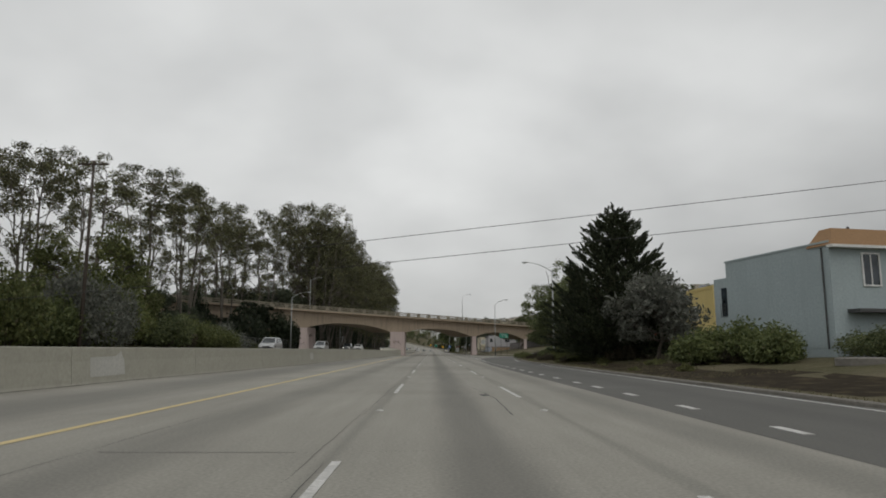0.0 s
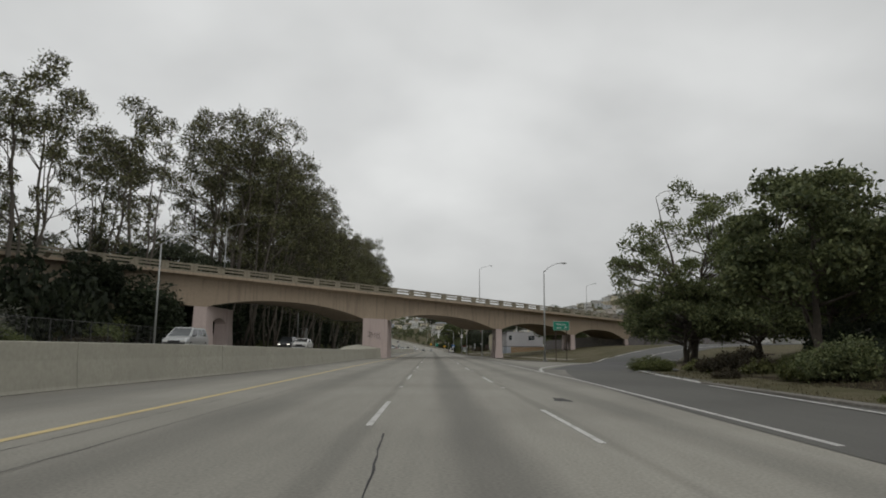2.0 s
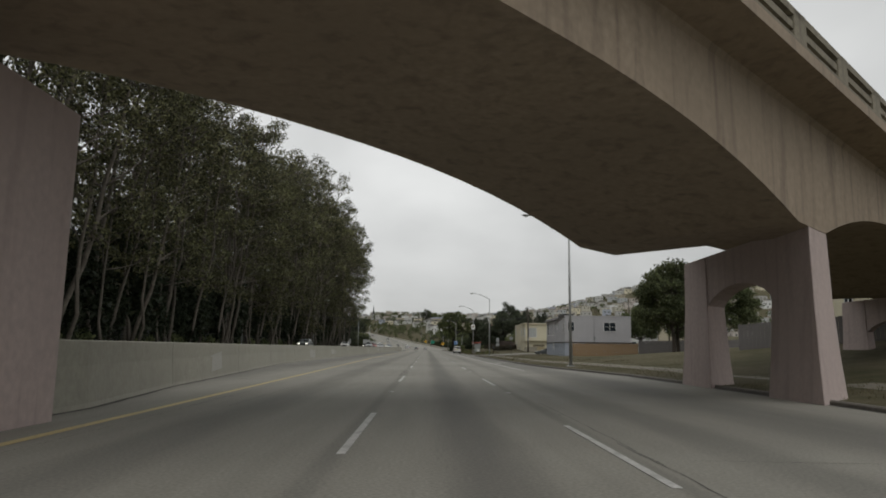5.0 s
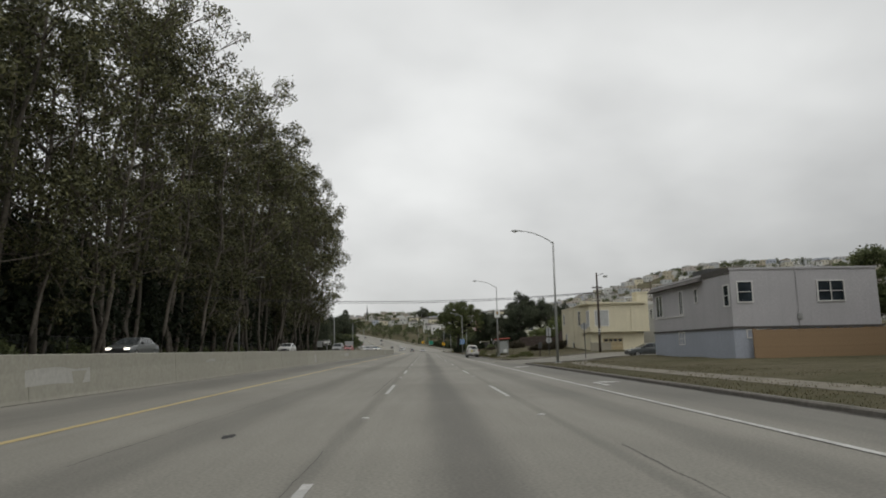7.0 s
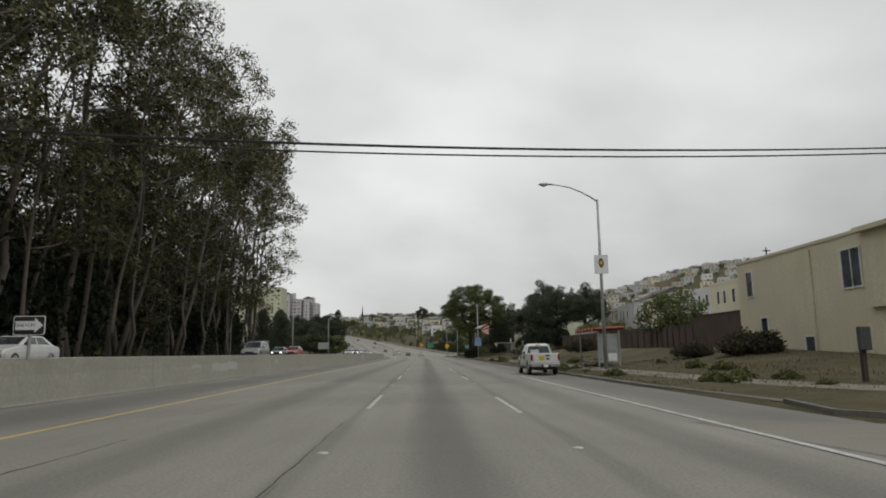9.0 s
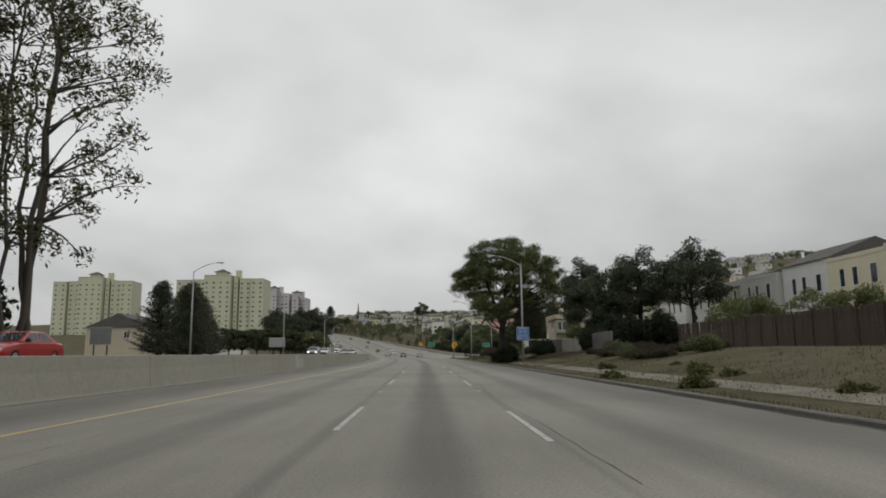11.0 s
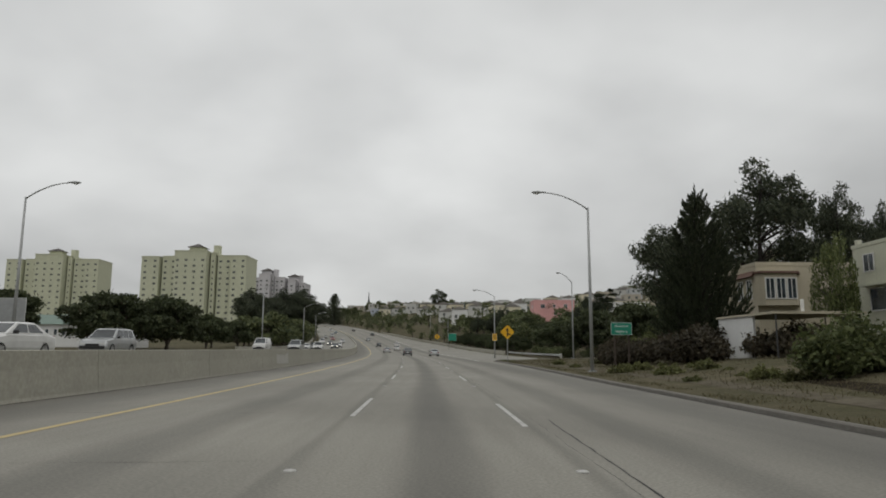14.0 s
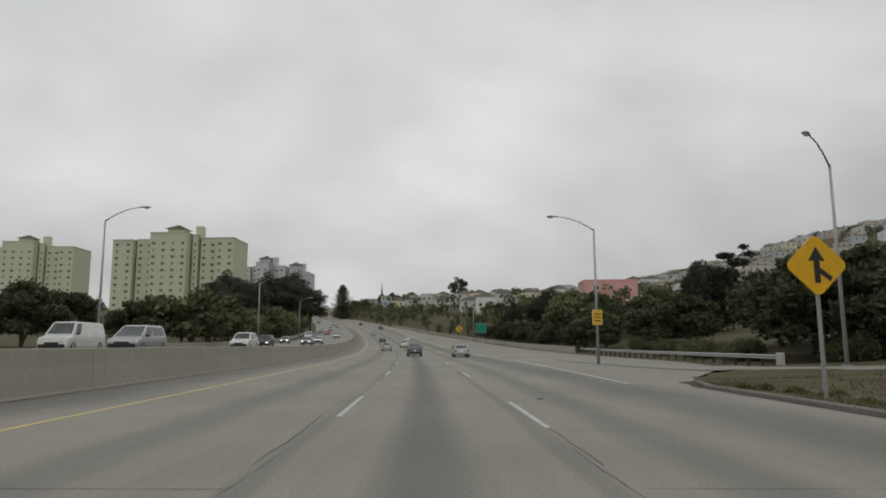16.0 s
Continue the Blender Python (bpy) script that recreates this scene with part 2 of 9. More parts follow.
def scattered(name, colours, rough=0.85):
    """One of several paints for each separate piece."""
    m, nodes, links, bsdf = shader(name)
    r = ramp_node(nodes, [(i / len(colours), c) for i, c in enumerate(colours)])
    r.color_ramp.interpolation = "CONSTANT"
    links.new(nodes.new("ShaderNodeNewGeometry").outputs["Random Per Island"], r.inputs[0])
    vec = nodes.new("ShaderNodeTexCoord").outputs["Object"]
    n = noise_node(nodes, links, vec, 0.5, 4.0)
    links.new(mix_rgb(nodes, links, math_node(nodes, links, "MULTIPLY", n, 0.35), r.outputs[0], (0.2, 0.19, 0.17)), bsdf.inputs["Base Color"])
    bsdf.inputs["Roughness"].default_value = rough
    return m


# The band at 6.8 paints the view's dim right edge into the road.
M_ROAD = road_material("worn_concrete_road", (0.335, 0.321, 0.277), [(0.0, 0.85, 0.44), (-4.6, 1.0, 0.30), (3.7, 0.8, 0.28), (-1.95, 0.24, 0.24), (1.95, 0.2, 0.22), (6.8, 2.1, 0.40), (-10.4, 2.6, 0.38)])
M_ROAD_FAR = road_material("pale_concrete_road", (0.33, 0.32, 0.28), [(0.0, 0.9, 0.25), (3.7, 0.9, 0.25), (7.4, 0.9, 0.25)])
M_SIDE_ROAD = road_material("worn_side_street", (0.275, 0.26, 0.215), [(20.0, 1.2, 0.2)])
M_ASPHALT = road_material("dark_asphalt", (0.125, 0.124, 0.12), [])
# Asphalt set darker still, to take in the lens dimming at lower right.
M_EXITLANE = road_material("grey_asphalt_lane", (0.128, 0.125, 0.113), [(7.3, 0.9, 0.2)])
M_GROUND = ground_material("dry_grass_and_earth")
M_CONC = surface("weathered_concrete", (0.43, 0.415, 0.345), 0.82, 0.85, big=0.16, small=7, bump=0.12, stain=(0.24, 0.23, 0.19), stain_amount=0.3, streak=False)
M_CONC_PALE = surface("pale_patched_concrete", (0.50, 0.49, 0.45), 0.85, 0.85, big=0.5, small=8, bump=0.2)
M_BRIDGE = surface("tan_bridge_concrete", (0.41, 0.325, 0.24), 0.8, 0.85, big=0.18, small=5, bump=0.25, stain=(0.11, 0.085, 0.07), stain_amount=0.45, streak=True)
M_RAIL = surface("olive_rail_concrete", (0.31, 0.275, 0.205), 0.72, 0.85, big=0.25, small=6, bump=0.25, stain=(0.10, 0.085, 0.06), stain_amount=0.5, streak=True)
M_PIER = surface("pink_painted_pier", (0.56, 0.46, 0.43), 0.86, 0.85, big=0.3, small=6, bump=0.2, stain=(0.26, 0.20, 0.18), stain_amount=0.35, streak=True)
M_KERB = surface("grey_kerb_concrete", (0.22, 0.205, 0.18), 0.7, 0.9, big=0.6, small=8, bump=0.3, stain=(0.08, 0.075, 0.06), stain_amount=0.4)
M_PATH = surface("dusty_sidewalk", (0.29, 0.262, 0.205), 0.6, 0.9, big=0.35, small=7, bump=0.3, stain=(0.10, 0.088, 0.055), stain_amount=0.85)
M_WHITE = surface("worn_white_paint", (0.72, 0.71, 0.68), 0.62, 0.7, big=2.5, small=16, bump=0.1, stain=(0.24, 0.23, 0.21), stain_amount=0.85)
M_YELLOW = surface("worn_yellow_paint", (0.60, 0.475, 0.225), 0.8, 0.7, big=1.5, small=14, bump=0.1, stain=(0.30, 0.25, 0.14), stain_amount=0.45)
M_TAR = surface("tar_crack", (0.03, 0.03, 0.03), 0.7, 0.8, big=1, small=12, bump=0.2)
M_STEEL = surface("galvanised_steel", (0.42, 0.43, 0.42), 0.8, 0.5, 0.35, big=0.6, small=10, bump=0.05)
M_STEEL_DARK = surface("dull_dark_steel", (0.10, 0.10, 0.10), 0.7, 0.55, 0.3, big=0.8, small=10, bump=0.05)
M_WOODPOLE = surface("creosoted_wood", (0.085, 0.065, 0.05), 0.65, 0.9, big=0.8, small=12, bump=0.4)
M_BARK = surface("grey_bark", (0.16, 0.135, 0.11), 0.55, 0.95, big=0.5, small=5, bump=0.6, stain=(0.06, 0.05, 0.04), stain_amount=0.7)
M_EUCBARK = surface("pale_eucalyptus_bark", (0.31, 0.27, 0.22), 0.32, 0.9, big=0.35, small=3, bump=0.4, stain=(0.09, 0.07, 0.055), stain_amount=0.75, random_tint=0.95)
M_DARKBARK = surface("dark_bark", (0.045, 0.038, 0.032), 0.6, 0.95, big=0.6, small=6, bump=0.6)
M_EUC = foliage("eucalyptus_leaves", (0.022, 0.026, 0.012), (0.235, 0.232, 0.10), brown_amount=0.07, through=0.18)
# M_OAK, M_DARKOAK and M_CONIFER are lightened to paint in haze and glare.
M_OAK = foliage("broad_green_leaves", (0.050, 0.066, 0.029), (0.225, 0.25, 0.10), brown_amount=0.03)
M_SPREAD = foliage("olive_green_leaves", (0.024, 0.036, 0.012), (0.205, 0.235, 0.075), brown_amount=0.03)
M_LIGHTLEAF = foliage("light_green_leaves", (0.062, 0.082, 0.028), (0.22, 0.25, 0.085), brown_amount=0.04)
M_DARKOAK = foliage("dark_evergreen_leaves", (0.030, 0.041, 0.018), (0.118, 0.138, 0.058), brown_amount=0.03)
M_CYPRESS = foliage("cypress_sprays", (0.020, 0.028, 0.015), (0.082, 0.096, 0.048), brown_amount=0.03)
M_CONIFER = foliage("conifer_needles", (0.032, 0.042, 0.026), (0.118, 0.134, 0.076), brown_amount=0.03)
# Lighter leaves: the brightness of the crown's lit top is painted in.
M_RAGGED = foliage("sunlit_broad_leaves", (0.075, 0.098, 0.034), (0.235, 0.255, 0.10), brown_amount=0.04)
# Near-black: in the thickets this leaf colour also carries the shade under trees.
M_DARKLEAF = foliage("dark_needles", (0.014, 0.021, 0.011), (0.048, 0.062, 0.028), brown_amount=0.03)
M_SILVER = foliage("silver_grey_leaves", (0.095, 0.102, 0.083), (0.24, 0.246, 0.20), brown_amount=0.05)
M_BUSH = foliage("scrub_leaves", (0.058, 0.074, 0.022), (0.215, 0.232, 0.072), brown_amount=0.10)
M_BROWNBUSH = foliage("dry_brown_scrub", (0.040, 0.034, 0.022), (0.10, 0.085, 0.05), brown_amount=0.2)
M_GRASS = foliage("dry_grass_blades", (0.085, 0.080, 0.042), (0.21, 0.182, 0.10), brown_amount=0.15)
M_WEED = foliage("yellow_green_weeds", (0.075, 0.085, 0.028), (0.21, 0.215, 0.075), brown_amount=0.1)
# Brown earth and litter; its dark tone also paints the shade under the trees.
M_LITTER = surface("leaf_litter_with_shade", (0.046, 0.037, 0.025), 0.6, 0.95, big=0.7, small=9, bump=0.5, stain=(0.095, 0.075, 0.046), stain_amount=0.6)
M_DIRTY_PATH = surface("dirt_covered_sidewalk", (0.19, 0.168, 0.125), 0.6, 0.95, big=0.4, small=7, bump=0.3, stain=(0.075, 0.062, 0.042), stain_amount=0.85)
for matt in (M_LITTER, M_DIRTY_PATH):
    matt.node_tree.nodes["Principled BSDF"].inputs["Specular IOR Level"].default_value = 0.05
M_DIRT = surface("gutter_dirt", (0.085, 0.078, 0.066), 0.6, 0.95, big=0.8, small=10, bump=0.3, stain=(0.17, 0.16, 0.14), stain_amount=0.6)
M_GLASS = glass_dark("dark_window_glass")
M_CARGLASS = glass_dark("car_glass", (0.03, 0.034, 0.036), 0.04)
M_RUBBER = plain("black_rubber", (0.02, 0.02, 0.02), 0.8)
M_CHROME = plain("bright_metal", (0.6, 0.6, 0.6), 0.25, 0.9)
M_BLACK = plain("black_plastic", (0.02, 0.02, 0.02), 0.5)
M_GREENSIGN = plain("green_sign_sheeting", (0.01, 0.22, 0.14), 0.45)
M_BLUESIGN = plain("blue_sign_sheeting", (0.03, 0.16, 0.42), 0.45)
M_YELSIGN = plain("amber_sign_sheeting", (0.78, 0.43, 0.01), 0.45)
M_SIGNWHITE = plain("white_sign_sheeting", (0.75, 0.76, 0.74), 0.45)
M_SIGNBACK = plain("bare_sign_aluminium", (0.42, 0.43, 0.43), 0.45, 0.6)

# ---- geometry helpers ----
class Geo:
    """Vertices and faces gathered for one mesh."""

    def __init__(self):
        self.v, self.f, self.uv = [], [], []

    def add(self, verts, faces):
        n = len(self.v)
        self.v.extend(verts)
        self.f.extend([tuple(i + n for i in f) for f in faces])
        return self

    def box(self, x0, y0, z0, x1, y1, z1):
        v = [(x, y, z) for z in (z0, z1) for y in (y0, y1) for x in (x0, x1)]
        return self.add(v, [(0, 2, 3, 1), (4, 5, 7, 6), (0, 1, 5, 4), (2, 6, 7, 3), (0, 4, 6, 2), (1, 3, 7, 5)])

    def obox(self, centre, size, rz=0.0, taper=1.0):
        c, s = math.cos(rz), math.sin(rz)
        hx, hy, hz = size[0] / 2, size[1] / 2, size[2] / 2
        v = []
        for z, k in ((-hz, 1.0), (hz, taper)):
            for y in (-hy, hy):
                for x in (-hx, hx):
                    v.append((centre[0] + (x * c - y * s) * k, centre[1] + (x * s + y * c) * k, centre[2] + z))
        return self.add(v, [(0, 2, 3, 1), (4, 5, 7, 6), (0, 1, 5, 4), (2, 6, 7, 3), (0, 4, 6, 2), (1, 3, 7, 5)])

    def tube(self, points, radii, n=8, cap=True):
        pts = [Vector(p) for p in points]
        if isinstance(radii, (int, float)):
            radii = [radii] * len(pts)
        base = len(self.v)
        for i, p in enumerate(pts):
            d = (pts[min(i + 1, len(pts) - 1)] - pts[max(i - 1, 0)]).normalized()
            a = d.cross(Vector((0, 0, 1)) if abs(d.z) < 0.95 else Vector((1, 0, 0))).normalized()
            b = d.cross(a)
            for k in range(n):
                t = 2 * math.pi * k / n
                self.v.append(tuple(p + (a * math.cos(t) + b * math.sin(t)) * radii[i]))
        for i in range(len(pts) - 1):
            for k in range(n):
                a0, a1 = base + i * n + k, base + i * n + (k + 1) % n
                self.f.append((a0, a1, a1 + n, a0 + n))
        if cap:
            self.f.append(tuple(base + k for k in range(n - 1, -1, -1)))
            self.f.append(tuple(base + (len(pts) - 1) * n + k for k in range(n)))
        return self

    def sweep(self, sections, closed=True, cap=True):
        """Joins rows of equally many points."""
        base, n = len(self.v), len(sections[0])
        for s in sections:
            self.v.extend([tuple(p) for p in s])
        for i in range(len(sections) - 1):
            for k in range(n if closed else n - 1):
                a0, a1 = base + i * n + k, base + i * n + (k + 1) % n
                self.f.append((a0, a1, a1 + n, a0 + n))
        if closed and cap:
            self.f.append(tuple(base + k for k in range(n - 1, -1, -1)))
            self.f.append(tuple(base + (len(sections) - 1) * n + k for k in range(n)))
        return self

    def prism(self, outline, z0, z1):
        """An upright prism over an outline of (x, y)."""
        return self.sweep([[(x, y, z0) for x, y in outline], [(x, y, z1) for x, y in outline]])

    def turned(self, m):
        self.v = [tuple(m @ Vector(p)) for p in self.v]
        return self

    def mesh(self, name, material, smooth=False, bevel=0.0):
        me = bpy.data.meshes.new(name)
        me.from_pydata(self.v, [], self.f)
        bm = bmesh.new()
        bm.from_mesh(me)
        bmesh.ops.recalc_face_normals(bm, faces=bm.faces)
        if bevel:
            edges = [e for e in bm.edges if len(e.link_faces) == 2 and e.calc_face_angle(0) > 0.6]
            bmesh.ops.bevel(bm, geom=edges, offset=bevel, segments=1, affect="EDGES", clamp_overlap=True)
        bm.to_mesh(me)
        bm.free()
        if smooth:
            me.shade_smooth()
        me.materials.append(material)
        return me


def part(name, geo, material, parent=None, label="", smooth=False, bevel=0.0):
    me = geo if isinstance(geo, bpy.types.Mesh) else geo.mesh(name, material, smooth, bevel)
    ob = new(name, me)
    if parent is not None:
        ob.parent = parent
    return tagged(ob, label)


def thing(name, m, label, category, group="", kind=""):
    ob = new(name)
    ob.matrix_basis = m if isinstance(m, Matrix) else Matrix.Translation(m)
    return tagged(ob, label, category, group, kind)


def setting(name, geo, material, label="", smooth=False, category=""):
    ob = part(name, geo, material, None, "", smooth)
    return tagged(ob, label, category or name.split("_")[0], kind="structure")


def smooth01(a, b, x):
    t = min(max((x - a) / (b - a), 0.0), 1.0)
    return t * t * (3 - 2 * t)


def along(table, y):
    """A value read from a table of (y, value) rows."""
    if y <= table[0][0]:
        return table[0][1]
    for (a, va), (b, vb) in zip(table, table[1:]):
        if y <= b:
            return va + (vb - va) * (y - a) / (b - a)
    return table[-1][1]


# ---- the lie of the land: the freeway runs along +y, then bends left and climbs ----
def cx(y):
    return 0.0 if y < 415 else -((y - 415) ** 2) / 3800.0 if y < 1150 else -142.2 - (y - 1150) * 0.387


def rz(y):
    if y < 560:
        return 0.0
    if y < 791:
        return 1.3e-4 * (y - 560) ** 2
    if y < 1150:
        return 6.94 + 0.06 * (y - 791)
    return 28.5 + 0.02 * (min(y, 1700) - 1150)


WALL = [(-80, -14.2), (30, -14.2), (60, -12.6), (85, -12.0), (100, -11.0), (128, -9.9), (150, -9.6), (158, -9.0), (162, -8.0), (176, -8.0), (184, -9.2), (215, -12.2), (250, -12.5), (350, -12.8), (410, -11.6), (500, -11.4), (560, -12.0), (2000, -12.0)]
RIGHT = [(-80, 9.7), (70, 9.7), (96, 10.9), (104, 11.8), (114, 13.0), (130, 15.0), (143.6, 17.5), (146.4, 13.1), (149.5, 12.7), (152.6, 11.8), (155.4, 11.1), (159, 10.2), (166, 9.9), (184, 10.2), (197, 10.1), (212, 8.3), (222, 7.85), (270, 7.8), (470, 8.0), (500, 8.9), (516, 9.3), (528, 9.6), (545, 19.0), (560, 22.0), (700, 23.0), (860, 13.0), (2000, 13.0)]


SIDE_STREET = [(6.2, 291.4), (8.4, 291.4), (10.0, 291.9), (13, 294.2), (20, 299.6), (32, 303), (60, 307), (120, 312)]
RAMP_MOUTH = [(7.4, 62), (7.9, 80), (9.0, 97), (10.6, 108), (12.2, 116)]
RAMP = [(12.0, 112.5), (14.6, 122), (17.4, 130.5), (21.2, 139), (27, 149.5), (35, 158), (48, 165), (66, 169), (92, 172)]


def ramp_distance(x, y, line=None):
    best = 99.0
    line = line or RAMP
    for (x0, y0), (x1, y1) in zip(line, line[1:]):
        dx, dy = x1 - x0, y1 - y0
        t = min(max(((x - x0) * dx + (y - y0) * dy) / (dx * dx + dy * dy), 0.0), 1.0)
        best = min(best, math.hypot(x - x0 - t * dx, y - y0 - t * dy) - 1.7)
    return best


def bed_z(x, y):
    """The ground, sunk below the slabs of the ramp and the side street."""
    z = ground_z(x, y)
    if 110 < y < 180 and 3 < x < 95:
        z -= 0.2 * (1 - smooth01(1.5, 2.7, ramp_distance(x, y)))
    if 278 < y < 318 and 7 < x < 125:
        half = along([(7.3, 8.6), (9.0, 8.2), (13, 6.4), (20, 6.0)], x)
        z -= 0.12 * (1 - smooth01(half - 1.8, half - 0.6, ramp_distance(x, y, SIDE_STREET) + 1.7))
    return z


def ground_z(x, y):
    o, zr = x - cx(y), rz(y)
    w = along(WALL, y)
    if o > 0:
        r = along(RIGHT, y)
        bank = along([(-60, 0.9), (60, 1.0), (95, 0.9), (118, 0.3), (260, 0.25), (300, 0.3), (330, 1.3), (420, 1.6), (470, 1.2), (520, 0.3), (560, 0.4), (620, 2.0), (720, 4.5), (900, 6.0), (1200, 5.0)], y)
        lift = 0.2 if y > 545 else 0.28 - 0.08 * smooth01(280.5, 283, y) * (1 - smooth01(300, 302.5, y)) * (1 - smooth01(11, 17, o))
        z = zr - 0.2 + lift * smooth01(r - 0.2, r + 0.25, o) + bank * smooth01(r + 0.6, r + 15, o)
        rise = along([(-60, 1.5), (100, 1.5), (130, 0.4), (280, 0.6), (330, 3.0), (420, 5.0), (520, 4.0), (600, 2.5), (720, 3.5), (900, 6.0)], y)
        z += rise * smooth01(26, 60, o)
        # the lawn under the overpass climbs away from the freeway
        z += 2.1 * smooth01(max(8.0, r), 38, o) * smooth01(118, 170, y) * (1 - smooth01(215, 262, y))
    else:
        step = smooth01(-w + 0.5, -w + 1.1, -o)
        bank = along([(-60, 1.5), (90, 1.5), (140, 0.4), (380, 0.3), (450, 0.6), (700, 0.6), (800, 4.0), (1200, 4.0)], y)
        z = zr - 0.2 + 1.15 * step + bank * smooth01(28, 40, -o)
    far = smooth01(30, 130, abs(o))
    hills = 0.0
    for hx, hy, a, sx, sy in ((335, 1060, 45, 150, 240), (640, 1000, 70, 240, 300), (150, 860, 8, 80, 150), (60, 1420, 12, 300, 220), (-420, 1500, 16, 330, 300), (800, 500, 30, 350, 300), (-30, 2300, 25, 1500, 400)):
        hills += a * math.exp(-(((x - hx) / sx) ** 2) - ((y - hy) / sy) ** 2)
    return z + hills * far


def spread(a, b, step):
    n = max(1, round((b - a) / step))
    return [a + (b - a) * i / n for i in range(n + 1)]


def build_ground():
    os_ = [-4500, -2500, -1500, -1000] + spread(-800, -160, 40) + spread(-140, -44, 12) + spread(-40, -16, 3) + spread(-15, -8, 0.5) + spread(-4, 4, 4) + spread(6, 13, 0.5) + spread(14, 40, 1) + spread(44, 140, 8) + spread(160, 900, 40) + [1200, 1800, 2800, 4500]
    ys = [-600, -200] + spread(-80, 56, 4) + spread(60, 168, 1.5) + spread(172, 276, 4) + spread(277, 320, 1) + spread(324, 620, 4) + spread(632, 1200, 12) + spread(1260, 2000, 60) + [2300, 2800, 3500, 4600]
    g = Geo()
    for y in ys:
        for o in os_:
            x = cx(y) + o
            z = bed_z(x, y)
            if abs(o) > 14 and abs(o) < 900:
                z += 0.12 * noise.noise((x * 0.15, y * 0.15, 0)) * (1 if abs(o) > 29 or o > 0 else 0)
            g.v.append((x, y, z))
    n = len(os_)
    for j in range(len(ys) - 1):
        for i in range(n - 1):
            a = j * n + i
            g.f.append((a, a + 1, a + n + 1, a + n))
    setting("ground", g, M_GROUND, "dry grassy ground rising to hills beside the freeway", smooth=True)


def lane_sheet(name, y0, y1, left, right, dz, material, label, step=6.0, cross=10, category=""):
    """A sheet of roadway between two offset tables, with metres across and along as its map."""
    g = Geo()
    ys = spread(y0, y1, step)
    for y in ys:
        a, b = along(left, y), along(right, y)
        for k in range(cross + 1):
            o = a + (b - a) * k / cross
            g.v.append((cx(y) + o, y, rz(y) + dz))
            g.uv.append((o, y))
    for j in range(len(ys) - 1):
        for k in range(cross):
            i = j * (cross + 1) + k
            g.f.append((i, i + 1, i + cross + 2, i + cross + 1))
    ob = setting(name, g, material, label, category=category or "road")
    layer = ob.data.uv_layers.new(name="lane")
    for loop in ob.data.loops:
        layer.data[loop.index].uv = g.uv[loop.vertex_index]
    return ob


def draped_strip(name, centre, widths, dz, material, label, category="road", cross=6, fine=3.0):
    """A strip that follows the ground along a line of (x, y). widths: one, or rows of (run, width)."""
    pts = []
    for (x0, y0), (x1, y1) in zip(centre, centre[1:]):
        n = max(1, round(math.hypot(x1 - x0, y1 - y0) / fine))
        pts += [(x0 + (x1 - x0) * i / n, y0 + (y1 - y0) * i / n) for i in range(n)]
    pts.append(centre[-1])
    for _ in range(4):
        pts = [pts[0]] + [((a[0] + 2 * b[0] + c[0]) / 4, (a[1] + 2 * b[1] + c[1]) / 4) for a, b, c in zip(pts, pts[1:], pts[2:])] + [pts[-1]]
    g, run = Geo(), 0.0
    for i, (x, y) in enumerate(pts):
        a, b = pts[max(i - 1, 0)], pts[min(i + 1, len(pts) - 1)]
        d = Vector((b[0] - a[0], b[1] - a[1])).normalized()
        run += 0 if i == 0 else math.hypot(x - pts[i - 1][0], y - pts[i - 1][1])
        width = along(widths, run) if isinstance(widths, list) else widths
        for k in range(cross + 1):
            o = width * (k / cross - 0.5)
            px, py = x + d.y * o, y - d.x * o
            g.v.append((px, py, max(ground_z(px, py), rz(py)) + dz))
            g.uv.append((o + 20, run))
    for j in range(len(pts) - 1):
        for k in range(cross):
            i = j * (cross + 1) + k
            g.f.append((i, i + 1, i + cross + 2, i + cross + 1))
    ob = setting(name, g, material, label, category=category)
    layer = ob.data.uv_layers.new(name="lane")
    for loop in ob.data.loops:
        layer.data[loop.index].uv = g.uv[loop.vertex_index]
    return ob


build_ground()
lane_sheet("road_northbound", -80, 1500, WALL, RIGHT, 0.0, M_ROAD, "worn grey concrete freeway with dark oil bands and dimming painted in at right", cross=14)
lane_sheet("road_exit_lane", -80, 78, [(-80, 4.6), (60, 4.5), (78, 5.2)], [(y, o - 0.02) for y, o in RIGHT], 0.003, M_EXITLANE, "darker grey asphalt exit lane", cross=6)
lane_sheet("road_southbound", -80, 1500, [(-80, -29), (400, -28.5), (460, -27), (2000, -27)], [(y, o - 0.38) for y, o in WALL], 1.1, M_ROAD_FAR, "pale concrete carriageway behind the median wall", cross=6)


def line_strip(name, y0, y1, offset, width, material, label, step=8.0, dz=0.006, wobble=0.0):
    g = Geo()
    ys = spread(y0, y1, step)
    for y in ys:
        o = (along(offset, y) if isinstance(offset, list) else offset) + wobble * noise.noise((y * 0.2, 3.1, 0))
        for e in (-width / 2, width / 2):
            g.v.append((cx(y) + o + e, y, rz(y) + dz))
    for j in range(len(ys) - 1):
        g.f.append((2 * j, 2 * j + 1, 2 * j + 3, 2 * j + 2))
    return setting(name, g, material, label, category="road marking")


YEL = [(-80, -7.0), (60, -6.8), (110, -6.8), (139, -6.7), (149, -6.4), (158, -6.3), (200, -6.9), (250, -7.7), (330, -8.1), (400, -7.4), (480, -7.4), (560, -8.0), (1500, -8.0)]
line_strip("trim_yellow_line", -60, 1150, YEL, 0.19, M_YELLOW, "worn yellow line along the median shoulder")
